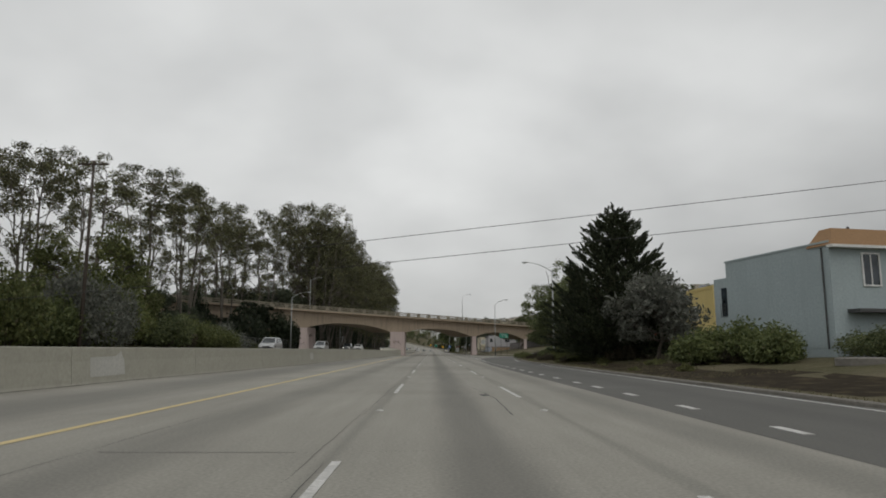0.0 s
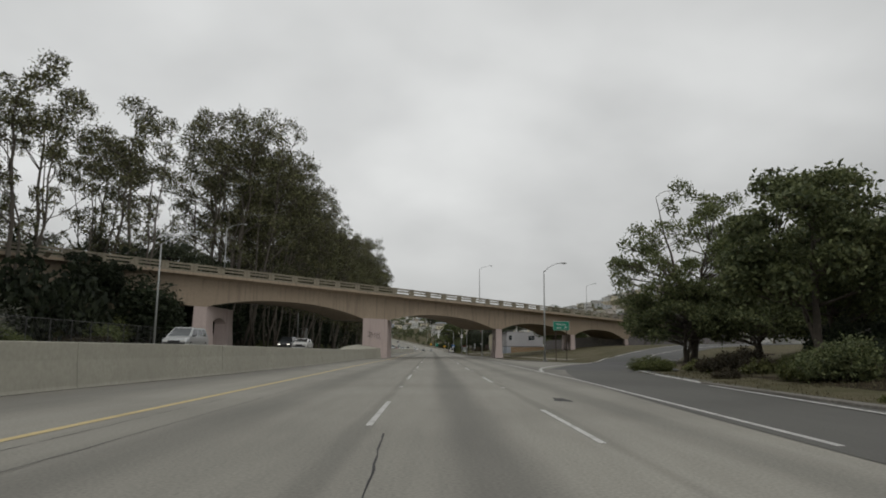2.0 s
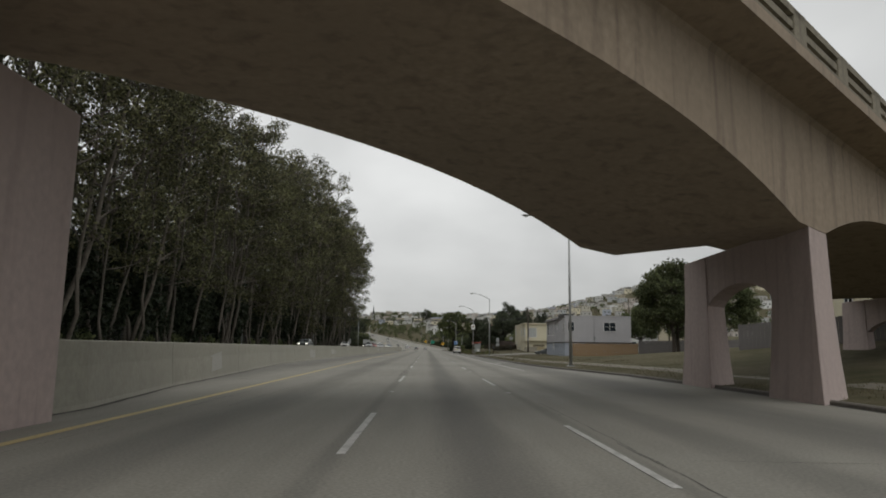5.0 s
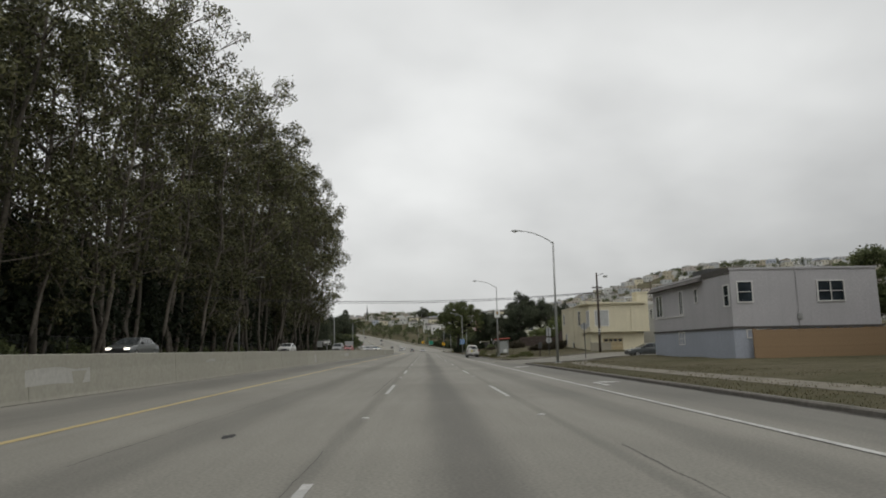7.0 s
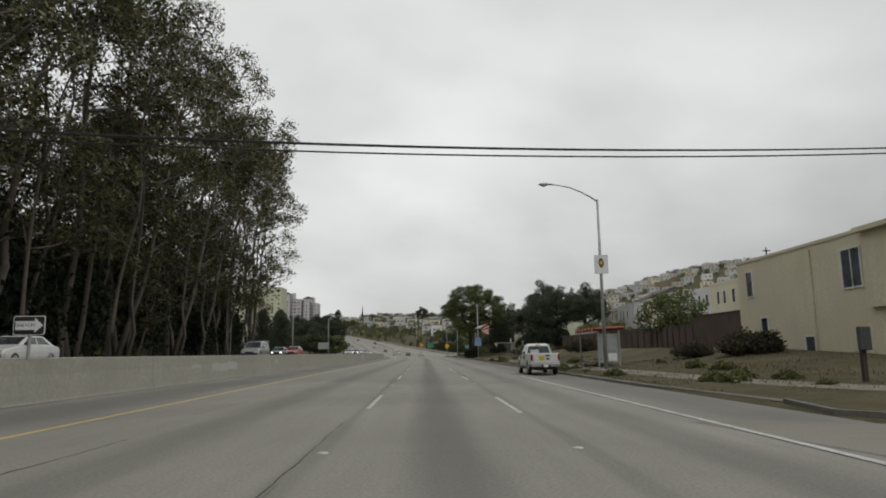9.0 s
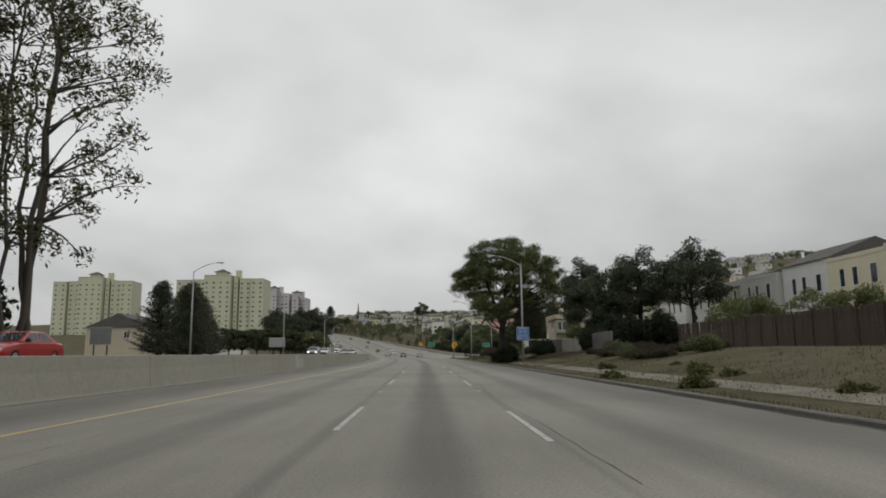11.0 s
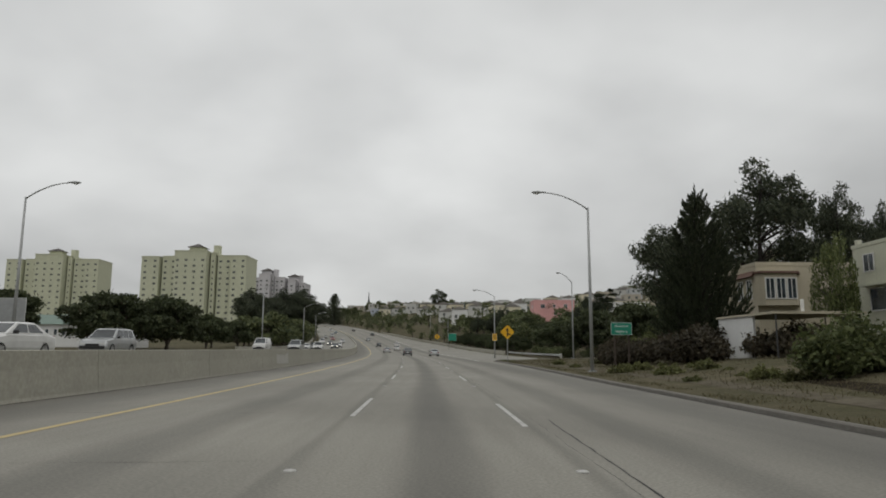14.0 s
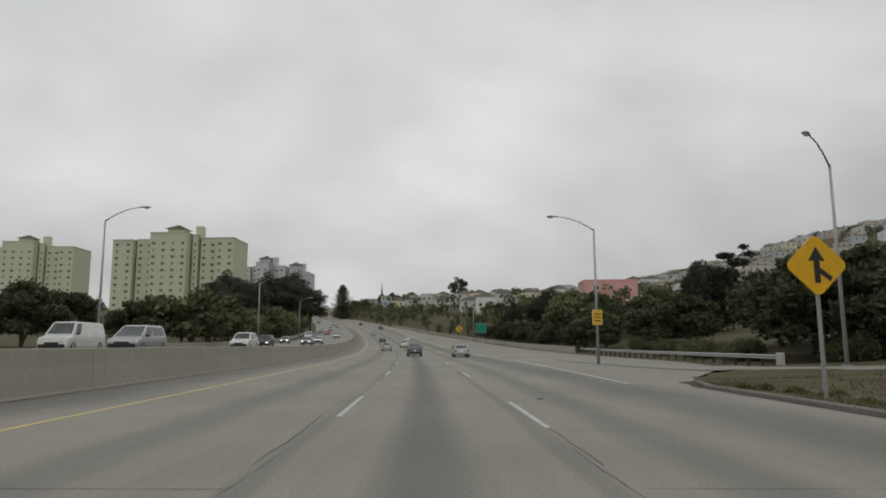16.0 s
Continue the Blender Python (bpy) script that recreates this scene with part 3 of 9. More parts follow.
for a, b in ((75, 145.5), (204, 326)):
    line_strip("trim_white_edge_line", a, b, [(75, 5.35), (97, 6.2), (146, 6.5), (180, 5.8), (230, 5.1), (285, 5.1)], 0.15, M_WHITE, "worn white edge line", 4.0, 0.013)
line_strip("trim_white_exit_edge", -60, 70, 9.3, 0.15, M_WHITE, "white edge line beside the kerb")
line_strip("trim_white_edge_line_3", 528, 700, [(528, 7.8), (560, 9.0), (700, 9.0)], 0.18, M_WHITE, "white edge line of the merging lane")
for k in range(24):
    line_strip("trim_far_edge", 700 + 18 * k, 718 + 18 * k, 9.0, 0.2, M_WHITE, "white edge line climbing the hill")


DASH_AT = [(0, 24.0), (2, 61.2), (4, 98.5), (6, 135.4), (11, 229.0), (12, 249.0), (13, 267.1), (15, 307.4), (17, 345.9), (21, 420.9), (24, 478.8), (26, 519.3), (46, 905.0)]


def dash_y(n):
    return 24.0 + 18.6 * n if n < 0 else along(DASH_AT, n)


def dashes():
    """Lane dashes with a raised button between them, on both sides of the middle lane."""
    base = Geo().box(-0.058, -2.75, 0, 0.058, 2.75, 0.006).mesh("lane_dash", M_WHITE)
    puck = Geo()
    puck.sweep([[(r * math.cos(a * math.pi / 5), r * math.sin(a * math.pi / 5), z) for a in range(10)] for r, z in ((0.085, 0.0), (0.08, 0.016), (0.035, 0.026))])
    pm = puck.mesh("road_button", M_WHITE)
    for n in range(-2, 46):
        for offset, back in ((-1.83, 0.0), (1.83, 2.0)):
            y = dash_y(n) - back
            offset += 0.4 * smooth01(488, 516, y) * (offset > 0)
            h = math.atan2(cx(y + 1) - cx(y - 1), 2)
            ob = new("lane_dash", base)
            ob.matrix_basis = Matrix.Translation((cx(y) + offset, y, rz(y) + 0.002)) @ pose(0, 0, 0, 0, 0, -math.degrees(h))
            tagged(ob, "worn white dash of the lane line", "road marking", "lane dashes", "structure")
            y += 9.6 + back
            if y < 620:
                ob = new("road_button", pm)
                ob.matrix_basis = Matrix.Translation((cx(y) + offset, y, rz(y) + 0.001))
                tagged(ob, "small white raised road button", "road button", "road buttons")


dashes()
short = Geo().box(-0.1, -0.55, 0, 0.1, 0.55, 0.012).mesh("exit_dash", M_WHITE)
for y in (-2.5, 2.0, 6.6, 11.2, 15.8, 20.4, 24.5, 28.0, 32.5, 37.1, 41.2, 45.1, 49.8, 54.2, 58.0, 61.7, 66.3, 71.2):
    ob = new("exit_dash", short)
    ob.matrix_basis = Matrix.Translation((5.35, y, 0.002))
    tagged(ob, "short white dash of the exit lane", "road marking", "exit lane dashes", "structure")


def wall_profile(o, y):
    zr = rz(y)
    h = along([(95, 1.0), (125, 0.9), (149, 0.88), (160, 1.02), (170, 1.0)], y)
    return [(cx(y) + o + e, y, zr + z * h) for e, z in ((0.0, -0.1), (0.0, 0.0), (-0.03, 0.10), (-0.10, 0.9), (-0.11, 1.43), (-0.13, 1.45), (-0.34, 1.45), (-0.36, 1.43), (-0.36, 0.2), (-0.36, -0.1))]


def median_wall():
    """Cast in panels with a narrow joint between them."""
    base = thing("median_wall", (0, 0, 0), "stained grey concrete median wall with pale patches", "wall", kind="structure")
    y = -72.0
    n = 0
    rnd = random.Random(5)
    while y < 1100:
        length = 12.2 if y < 640 else 40
        g = Geo().sweep([wall_profile(along(WALL, yy), yy) for yy in spread(y, y + length - 0.03, 4)])
        part("wall_panel", g, M_CONC, base)
        y += length
    for py, w, z0, z1 in ((27, 3.2, 0.25, 1.3), (66, 1.4, 0.4, 1.2), (190, 2.2, 0.3, 1.25), (229, 3.0, 0.25, 1.32), (245, 4.0, 0.5, 1.42), (262, 1.6, 0.9, 1.4), (299, 1.1, 0.2, 1.38), (323.5, 1.6, 0.8, 1.28), (327, 5.5, 0.55, 1.41), (344, 1.2, 0.7, 1.3), (410, 3.6, 0.2, 1.38), (494, 4.8, 0.35, 1.36)):
        o = along(WALL, py)
        g = Geo()
        ys = spread(py, py + w, 1.0)
        jag = [0.05 * rnd.uniform(-1, 1) for _ in ys]
        sec = [[(cx(q) + along(WALL, q) + 0.004 - 0.03 - 0.08 * (z - 0.1) / 0.9 * (1 if z < 0.9 else 1) + (0.0 if z < 0.95 else 0.045 * (z - 0.9)), q, rz(q) + z + j) for z in (z0, min(z1, 0.9), z1)] for q, j in zip(ys, jag)]
        g.sweep(sec, closed=False)
        part("patch", g, M_CONC_PALE, base, "pale grey overpainted patch")


median_wall()


def kerb_run(name, y0, y1, offset, label):
    g = Geo()
    sec = []
    for y in spread(y0, y1, 3):
        o = along(offset, y) if isinstance(offset, list) else offset
        o += 0.05 * noise.noise((y * 0.7, 1, 0))
        sec.append([(cx(y) + o + e, y, rz(y) + z) for e, z in ((0.0, -0.1), (0.025, 0.09 + 0.03 * noise.noise((y, 0, 3))), (0.07, 0.125 + 0.02 * noise.noise((y * 0.5, 2, 3))), (0.22, 0.12), (0.22, -0.1))])
    g.sweep(sec)
    return setting(name, g, M_KERB, label, category="kerb")


def dirt_line(name, y0, y1, offset, label):
    """Dust and grit gathered in a ragged line."""
    g = Geo()
    ys = spread(y0, y1, 0.8)
    for y in ys:
        o = along(offset, y) if isinstance(offset, list) else offset
        w = 0.12 + 0.14 * abs(noise.noise((y * 0.45, o * 3, 2))) + 0.07 * noise.noise((y * 1.9, o, 5))
        e = 1 if o < 0 else -1
        g.v += [(cx(y) + o, y, rz(y) + 0.005), (cx(y) + o + e * max(0.03, w), y, rz(y) + 0.005)]
    for j in range(len(ys) - 1):
        g.f.append((2 * j, 2 * j + 1, 2 * j + 3, 2 * j + 2))
    setting(name, g, M_DIRT, label, category="dirt")


dirt_line("trim_wall_dirt", -60, 640, [(y, o + 0.01) for y, o in WALL], "dark grit along the foot of the median wall")
dirt_line("trim_gutter_dirt_1", -60, 92, [(y, o - 0.01) for y, o in RIGHT], "dark dirt in the gutter")
dirt_line("trim_gutter_dirt_2", 146.5, 281, [(y, o - 0.01) for y, o in RIGHT], "dark dirt in the gutter")
dirt_line("trim_gutter_dirt_3", 312, 526, [(y, o - 0.01) for y, o in RIGHT], "dark dirt in the gutter")
kerb_run("trim_kerb_1", -60, 94, RIGHT, "dirty concrete kerb beside the exit lane")
kerb_run("trim_kerb_2", 146.5, 281, RIGHT, "dirty concrete kerb with weeds")
kerb_run("trim_kerb_3", 303, 528, [(303, 8.3), (312, 7.85), (470, 8.0), (500, 8.9), (516, 9.3), (526, 9.5), (528, 10.2)], "dirty concrete kerb with weeds")

# ---- plants ----
def leaf_mesh(name, clumps, count, size, material, seed, slim=0.45, hang=0.0, shell=0.55, dome=0.0):
    """Many small leaves scattered through ellipsoid clumps (x, y, z, rx, ry, rz). dome: the share of leaves that sit on the upper side."""
    rng = np.random.default_rng(seed)
    c = np.array(clumps, float)
    weight = (c[:, 3] * c[:, 4] * c[:, 5]) ** 0.75
    which = rng.choice(len(c), count, p=weight / weight.sum())
    d = rng.normal(size=(count, 3))
    d /= np.linalg.norm(d, axis=1, keepdims=True)
    d[:, 2] = np.where(rng.random(count) < dome, np.abs(d[:, 2]), d[:, 2])
    r = rng.random(count) ** (1.0 / 3.0) * (1 - shell) + shell * rng.random(count) ** 0.25
    centre = c[which, :3] + d * r[:, None] * c[which, 3:] * (1 + 0.18 * rng.normal(size=(count, 1)))
    a = rng.normal(size=(count, 3))
    a[:, 2] = a[:, 2] * (1 - hang) - hang * 1.5
    a /= np.linalg.norm(a, axis=1, keepdims=True)
    b = np.cross(a, rng.normal(size=(count, 3)))
    b /= np.linalg.norm(b, axis=1, keepdims=True)
    s = size * (0.6 + 0.8 * rng.random((count, 1)))
    quad = np.stack([centre - a * s, centre + b * s * slim, centre + a * s, centre - b * s * slim], 1)
    me = bpy.data.meshes.new(name)
    me.vertices.add(count * 4)
    me.vertices.foreach_set("co", quad.reshape(-1))
    me.loops.add(count * 4)
    me.loops.foreach_set("vertex_index", np.arange(count * 4))
    me.polygons.add(count)
    me.polygons.foreach_set("loop_start", np.arange(count) * 4)
    me.update(calc_edges=True)
    me.materials.append(material)
    return me


def limb(g, a, b, r0, r1, rnd, bend=0.12, n=5, sides=6):
    a, b = Vector(a), Vector(b)
    length = (b - a).length
    off = Vector((rnd.uniform(-1, 1), rnd.uniform(-1, 1), rnd.uniform(-0.3, 0.6))) * length * bend
    pts, rad = [], []
    for i in range(n + 1):
        t = i / n
        pts.append(a.lerp(b, t) + off * math.sin(t * math.pi) + Vector((rnd.uniform(-1, 1), rnd.uniform(-1, 1), 0)) * length * 0.012)
        rad.append(r0 + (r1 - r0) * t)
    g.tube(pts, rad, sides)
    return pts


def tree(name, label, category, clumps, trunks, leaf_material, bark, count, size, seed, slim=0.45, hang=0.0, shell=0.55, twig=0.06, limbs=True, dome=0.0):
    """A tree: tapered trunks, limbs out to its leaf clumps, and the clumps' leaves. trunks: (foot, top, r0, r1)."""
    rnd = random.Random(seed)
    t = thing(name, (0, 0, 0), label, category)
    wood, tips = Geo(), []
    for foot, top, r0, r1 in trunks:
        pts = limb(wood, foot, top, r0, r1, rnd, 0.05, 9, 9)
        tips += [(p, r0 + (r1 - r0) * i / 9) for i, p in enumerate(pts) if i >= 3]
    if limbs:
        for c in clumps:
            p = Vector(c[:3])
            low = [q for q in tips if q[0].z < p.z - 0.25 * (p - q[0]).length] or tips[:1]
            q, r = min(low, key=lambda e: (e[0] - p).length)
            mid = limb(wood, q, p, min(r * 0.6, 0.03 + 0.022 * (p - q).length), twig * 0.4, rnd, 0.14, 4, 5)
            for _ in range(2):
                e = p + Vector((rnd.uniform(-1, 1) * c[3], rnd.uniform(-1, 1) * c[4], rnd.uniform(-0.3, 1) * c[5])) * 0.8
                limb(wood, mid[3], e, twig * 0.6, twig * 0.2, rnd, 0.1, 2, 4)
    part("trunk", wood, bark, t, "", smooth=True)
    part("crown", leaf_mesh("crown", clumps, count, size, leaf_material, seed, slim, hang, shell, dome), None, t)
    return t


def stand(t, x, y, rot=0.0, s=1.0, sz=None, z=None):
    return pose(x, y, (ground_z(x, y) if z is None else z) - 0.1, 0, 0, rot) @ Matrix.Diagonal((s, s, sz or s, 1))


def euc_clumps(seed, height, base, radius, n, lean=(0, 0), size=1.7):
    """Separate rounded puffs of leaves, widest high up, with a few ragged ones hanging low."""
    rnd = random.Random(seed)
    out = []
    while len(out) < n:
        t = rnd.random() ** 0.8
        z = base + (height - base) * t
        rr = radius * (0.35 + 0.75 * math.sin(math.pi * (0.12 + 0.74 * t))) * math.sqrt(rnd.uniform(0.05, 1))
        a = rnd.uniform(0, 2 * math.pi)
        s = size * rnd.uniform(0.6, 1.2) * (1.0 if t > 0.35 else 0.8)
        p = (rr * math.cos(a) + lean[0] * t, rr * math.sin(a) + lean[1] * t, z)
        if any(math.dist(p, q[:3]) < 0.62 * (s + q[3]) for q in out) and rnd.random() < 0.8:
            continue
        out.append((*p, s, s, s * rnd.uniform(0.75, 1.15)))
    return out


def round_clumps(seed, height, base, radius, n, size, flat=0.7):
    """A broad crown: clumps on a dome."""
    rnd = random.Random(seed)
    out = []
    for _ in range(n):
        a, u = rnd.uniform(0, 2 * math.pi), rnd.uniform(-0.55, 1.0)
        k = rnd.uniform(0.55, 0.95)
        c = math.sqrt(max(0, 1 - min(u, 1) ** 2))
        z = base + (height - base) * (0.42 + 0.52 * u * k)
        s = size * rnd.uniform(0.7, 1.3)
        out.append((radius * c * k * math.cos(a), radius * c * k * math.sin(a), z, s, s, s * flat))
    return out


def bush_mesh(seed, radius, height, n, count, size, material, slim=0.5):
    rnd = random.Random(seed)
    cl = []
    for _ in range(n):
        a, r = rnd.uniform(0, 6.28), radius * 0.75 * math.sqrt(rnd.random())
        h = height * (1 - 0.55 * (r / radius) ** 2) * rnd.uniform(0.45, 0.8)
        s = radius * rnd.uniform(0.25, 0.42)
        cl.append((r * math.cos(a), r * math.sin(a), h * 0.62, s, s, h * 0.5))
    return cl


def bush(name, label, seed, radius, height, count, size, material, n=9):
    t = thing(name, (0, 0, 0), label, "bush")
    rnd = random.Random(seed)
    cl = bush_mesh(seed, radius, height, n, count, size, material)
    wood = Geo()
    for c in cl:
        limb(wood, (c[0] * 0.2, c[1] * 0.2, -0.1), (c[0], c[1], c[2] + 0.2 * c[5]), 0.05, 0.015, rnd, 0.15, 3, 5)
    part("woody_base", wood, M_BARK, t)
    part("foliage", leaf_mesh("foliage", cl, count, size, material, seed, 0.5, 0.0, 0.5), None, t)
    return t


def place(proto, spots):
    """Moves the first built one to the first spot and sets copies at the others: (x, y, turn, scale[, upright scale])."""
    first = True
    for sp in spots:
        x, y, rot, s = sp[:4]
        m = stand(None, x, y, rot, s, sp[4] if len(sp) > 4 else None)
        if first:
            proto.matrix_basis = m
            first = False
        else:
            src = proto
            c = copy_thing(src, Matrix.Identity(4))
            c.matrix_basis = m



# ---- the overpass: a skewed bridge on arched spans ----
BU, BN = Vector((0.74, 0.673, 0)).normalized(), Vector((-0.673, 0.74, 0)).normalized()
BP = Vector((-10.2, 159.9, 0))
DECK = 9.0


def bp(u, v, z):
    return tuple(BP + BU * u + BN * v + Vector((0, 0, z)))


def rail_top(u):
    return 10.35 - 0.022 * u


PIERS = [(-49.5, -47.2), (-25.2, -22.9), (0.2, 4.6), (27.4, 29.6), (48.6, 50.6), (67.6, 69.6), (86.6, 88.6), (97, 99)]


def soffit(u):
    for (a0, a1), (b0, b1) in zip(PIERS, PIERS[1:]):
        if a1 <= u <= b0:
            t = (u - a1) / (b0 - a1) * 2 - 1
            k = abs(t) ** 2.3
            return rail_top(u) - 3.35 - 1.45 * k
    return rail_top(u) - 4.8


def overpass():
    b = thing("overpass_bridge", (0, 0, 0), "tan concrete overpass with arched spans on slender piers", "bridge")
    g = Geo()
    sec = []
    us = sorted(set(spread(-70, 90, 1.2) + [u for p in PIERS for u in p]))
    for u in us:
        zt, zb = rail_top(u) - 1.0, soffit(u)
        sec.append([bp(u, v, z) for v, z in ((0.9, zb), (0.9, zt - 0.62), (0.8, zt - 0.46), (-0.3, zt - 0.3), (-0.3, zt), (DECK + 0.3, zt), (DECK + 0.3, zt - 0.3), (DECK - 0.8, zt - 0.46), (DECK - 0.9, zt - 0.62), (DECK - 0.9, zb))])
    part("girder", g.sweep(sec), M_BRIDGE, b, "arched girder with rain stains")
    for v in (-0.05, DECK + 0.05):
        for name, z0, z1, wd in (("kerb_rail", -1.0, -0.78, 0.16), ("middle_rail", -0.56, -0.36, 0.11), ("top_rail", -0.2, 0.0, 0.15)):
            r = Geo()
            r.sweep([[bp(u, v + e, rail_top(u) + z) for e, z in ((-wd, z0), (-wd, z1), (wd, z1), (wd, z0))] for u in spread(-70, 90, 5)])
            part(name, r, M_RAIL, b)
        post = Geo().obox((0, 0, -0.5), (0.85, 0.3, 1.02), math.atan2(BU.y, BU.x)).mesh("rail_post", M_RAIL, bevel=0.02)
        for u in spread(-68.6, 88.6, 3.35):
            ob = new("rail_post", post)
            ob.parent = b
            ob.matrix_basis = Matrix.Translation(bp(u, v, rail_top(u) + 0.012))
    apron = Geo().sweep([[(-9.9, 144.0, 0.0), (-12.0, 144.0, 0.0), (-12.0, 144.0, 1.1), (-9.9, 144.0, 1.1)], [(-9.75, 150, 0.0), (-12.0, 152.0, 0.0), (-12.0, 152.0, 1.6), (-9.75, 150.0, 1.24)], [(-8.4, 161.6, 0.0), (-11.6, 161.0, 0.0), (-11.2, 160.6, 1.95), (-8.4, 161.6, 1.45)]])
    part("apron", apron, M_CONC, b, "flat grey concrete apron in front of the pier")
    for k, ((u0, z0), (u1, z1), bend) in enumerate((((1.0, 3.5), (1.4, 3.75), 0.2), ((1.4, 3.75), (1.05, 3.2), 0.25), ((1.05, 3.2), (1.45, 3.15), -0.15), ((1.5, 3.7), (1.5, 2.9), 0.05), ((1.5, 3.6), (1.85, 3.4), 0.25), ((1.85, 3.4), (1.5, 3.25), 0.15), ((1.95, 3.6), (1.95, 3.1), -0.12), ((1.95, 3.35), (2.25, 3.3), 0.05), ((2.3, 3.65), (2.45, 2.95), -0.06), ((2.25, 3.55), (2.6, 3.65), 0.06), ((2.62, 3.6), (2.7, 2.75), 0.06), ((2.65, 3.5), (2.95, 3.25), 0.22), ((2.75, 3.2), (3.05, 2.8), 0.05), ((3.3, 3.6), (3.0, 3.3), -0.15), ((3.0, 3.3), (3.3, 2.6), 0.2), ((1.0, 3.1), (1.9, 2.95), -0.05))):
        for shift, face, drop, size in ((0.0, 0.882, 0.0, 1.0), (-25.9, 0.77, 0.7, 0.75)):
            if shift and k > 9:
                continue
            du, dz = (u1 - u0) * size, (z1 - z0) * size
            pts = [bp(u0 * size + shift + du * t - dz * bend * math.sin(t * math.pi) + (0.5 if shift else 0), face, z0 - drop + dz * t + du * bend * math.sin(t * math.pi)) for t in [j / 7 for j in range(8)]]
            part("graffiti_stroke", Geo().tube(pts, 0.022 * size, 5), M_BLACK, b)
    for i, (a, c) in enumerate(PIERS[:6]):
        zt = soffit((a + c) / 2) + 0.15
        if i == 2:
            g = Geo()
            g.sweep([[bp(u, v, z) for u, v in ((a, 0.89), (c, 0.89), (c + 6.6, DECK - 0.89), (a + 6.6, DECK - 0.89))] for z in (-0.2, zt)])
            part("pier_wall", g, M_PIER, b, "pink painted pier wall with scrawled black graffiti")
            continue
        for v0, v1 in ((0.92, 2.6), (DECK - 2.6, DECK - 0.92)):
            g = Geo()
            sec = []
            for t in (0.0, 0.12, 0.3, 0.6, 1.0):
                fl = 0.32 * (1 - t) ** 2
                z = -0.3 + (zt + 0.3) * t
                sec.append([bp(u + 0.95 * (v - 0.45), v, z) for u, v in ((a + 0.35 - fl, v0 - fl), (c - 0.35 + fl, v0 - fl), (c - 0.35 + fl, v1 + fl), (a + 0.35 - fl, v1 + fl))])
            part("pier_column", g.sweep(sec), M_PIER, b, bevel=0.04)
        g = Geo()
        sec = []
        for k in range(13):
            v = 2.2 + (DECK - 4.4) * k / 12
            t = k / 6 - 1
            zb = zt - 1.3 - 1.6 * (1 - math.sqrt(max(0, 1 - (t * 0.985) ** 2)))
            sec.append([bp(u + 0.95 * (v - 0.45), v, z) for u, z in ((a + 0.4, zb), (c - 0.4, zb), (c - 0.4, zt), (a + 0.4, zt))])
        part("arched_brace", g.sweep(sec), M_PIER, b)
    deck = Geo().sweep([[bp(u, v, rail_top(u) + z) for v, z in ((0.3, -0.99), (DECK - 0.3, -0.99), (DECK - 0.3, -0.97), (0.3, -0.97))] for u in spread(-69, 89, 6)])
    part("road_deck", deck, M_ASPHALT, b)
    part("abutment", Geo().sweep([[bp(u, v, z) for u, v in ((84.5, 0.3), (93, 0.3), (93, DECK - 0.3), (84.5, DECK - 0.3))] for z in (-0.3, rail_top(88) - 1.2)]), M_BRIDGE, b)
    return b


overpass()


# ---- street lamps ----
def street_lamp(arm=2.7, height=10.05, base=True):
    t = thing("street_lamp", (0, 0, 0), "galvanised steel street lamp with a curved arm and cobra-head lantern", "street lamp", "freeway street lamps")
    part("pole", Geo().tube([(0, 0, 0.0), (0, 0, height * 0.5), (0, 0, height)], [0.115, 0.09, 0.062], 10), M_STEEL, t, smooth=True)
    pts = [(-arm * s, 0, height - 0.12 + 1.05 * math.sin(s * math.pi / 2) ** 0.9) for s in (0, 0.15, 0.35, 0.6, 0.85, 1.0)]
    part("arm", Geo().tube(pts, [0.05, 0.045, 0.042, 0.038, 0.035, 0.033], 7), M_STEEL, t, smooth=True)
    g = Geo()
    x0, z0 = pts[-1][0], pts[-1][2]
    sec = []
    for s, w, h in ((0.1, 0.05, 0.05), (-0.1, 0.09, 0.07), (-0.4, 0.16, 0.1), (-0.65, 0.15, 0.08), (-0.78, 0.06, 0.03)):
        sec.append([(x0 + s, w * math.cos(a), z0 + 0.02 + h * math.sin(a) * (1.0 if math.sin(a) > 0 else 0.6)) for a in [2 * math.pi * k / 10 for k in range(10)]])
    head = part("lantern", g.sweep(sec), M_STEEL, t, smooth=True)
    lens = Geo().sweep([[(x0 + s, w * math.cos(a), z0 - 0.03 - h * max(0, -math.sin(a))) for a in [math.pi + math.pi * k / 8 for k in range(9)]] for s, w, h in ((-0.28, 0.06, 0.02), (-0.42, 0.12, 0.09), (-0.6, 0.09, 0.06), (-0.66, 0.04, 0.02))])
    part("lens", lens, M_SIGNWHITE, head)
    if base:
        part("base_plate", Geo().obox((0, 0, 0.05), (0.42, 0.42, 0.06)), M_STEEL, t, bevel=0.01)
        part("footing", Geo().obox((0, 0, -0.12), (0.72, 0.72, 0.3)), M_KERB, t, bevel=0.03)
        for x in (-0.15, 0.15):
            for y in (-0.15, 0.15):
                part("bolt", Geo().tube([(x, y, 0.05), (x, y, 0.15)], 0.025, 6), M_STEEL, t)
    return t


lamp = street_lamp()
LAMPS_RIGHT = [(13.7, 79.3), (10.1, 212.0), (10.1, 278.8), (10.55, 327.6), (10.2, 420.0), (9.2, 483.8), (18.7, 538.8), (8.5, 553.6), (2.0, 700.0), (-6.0, 770.0)]
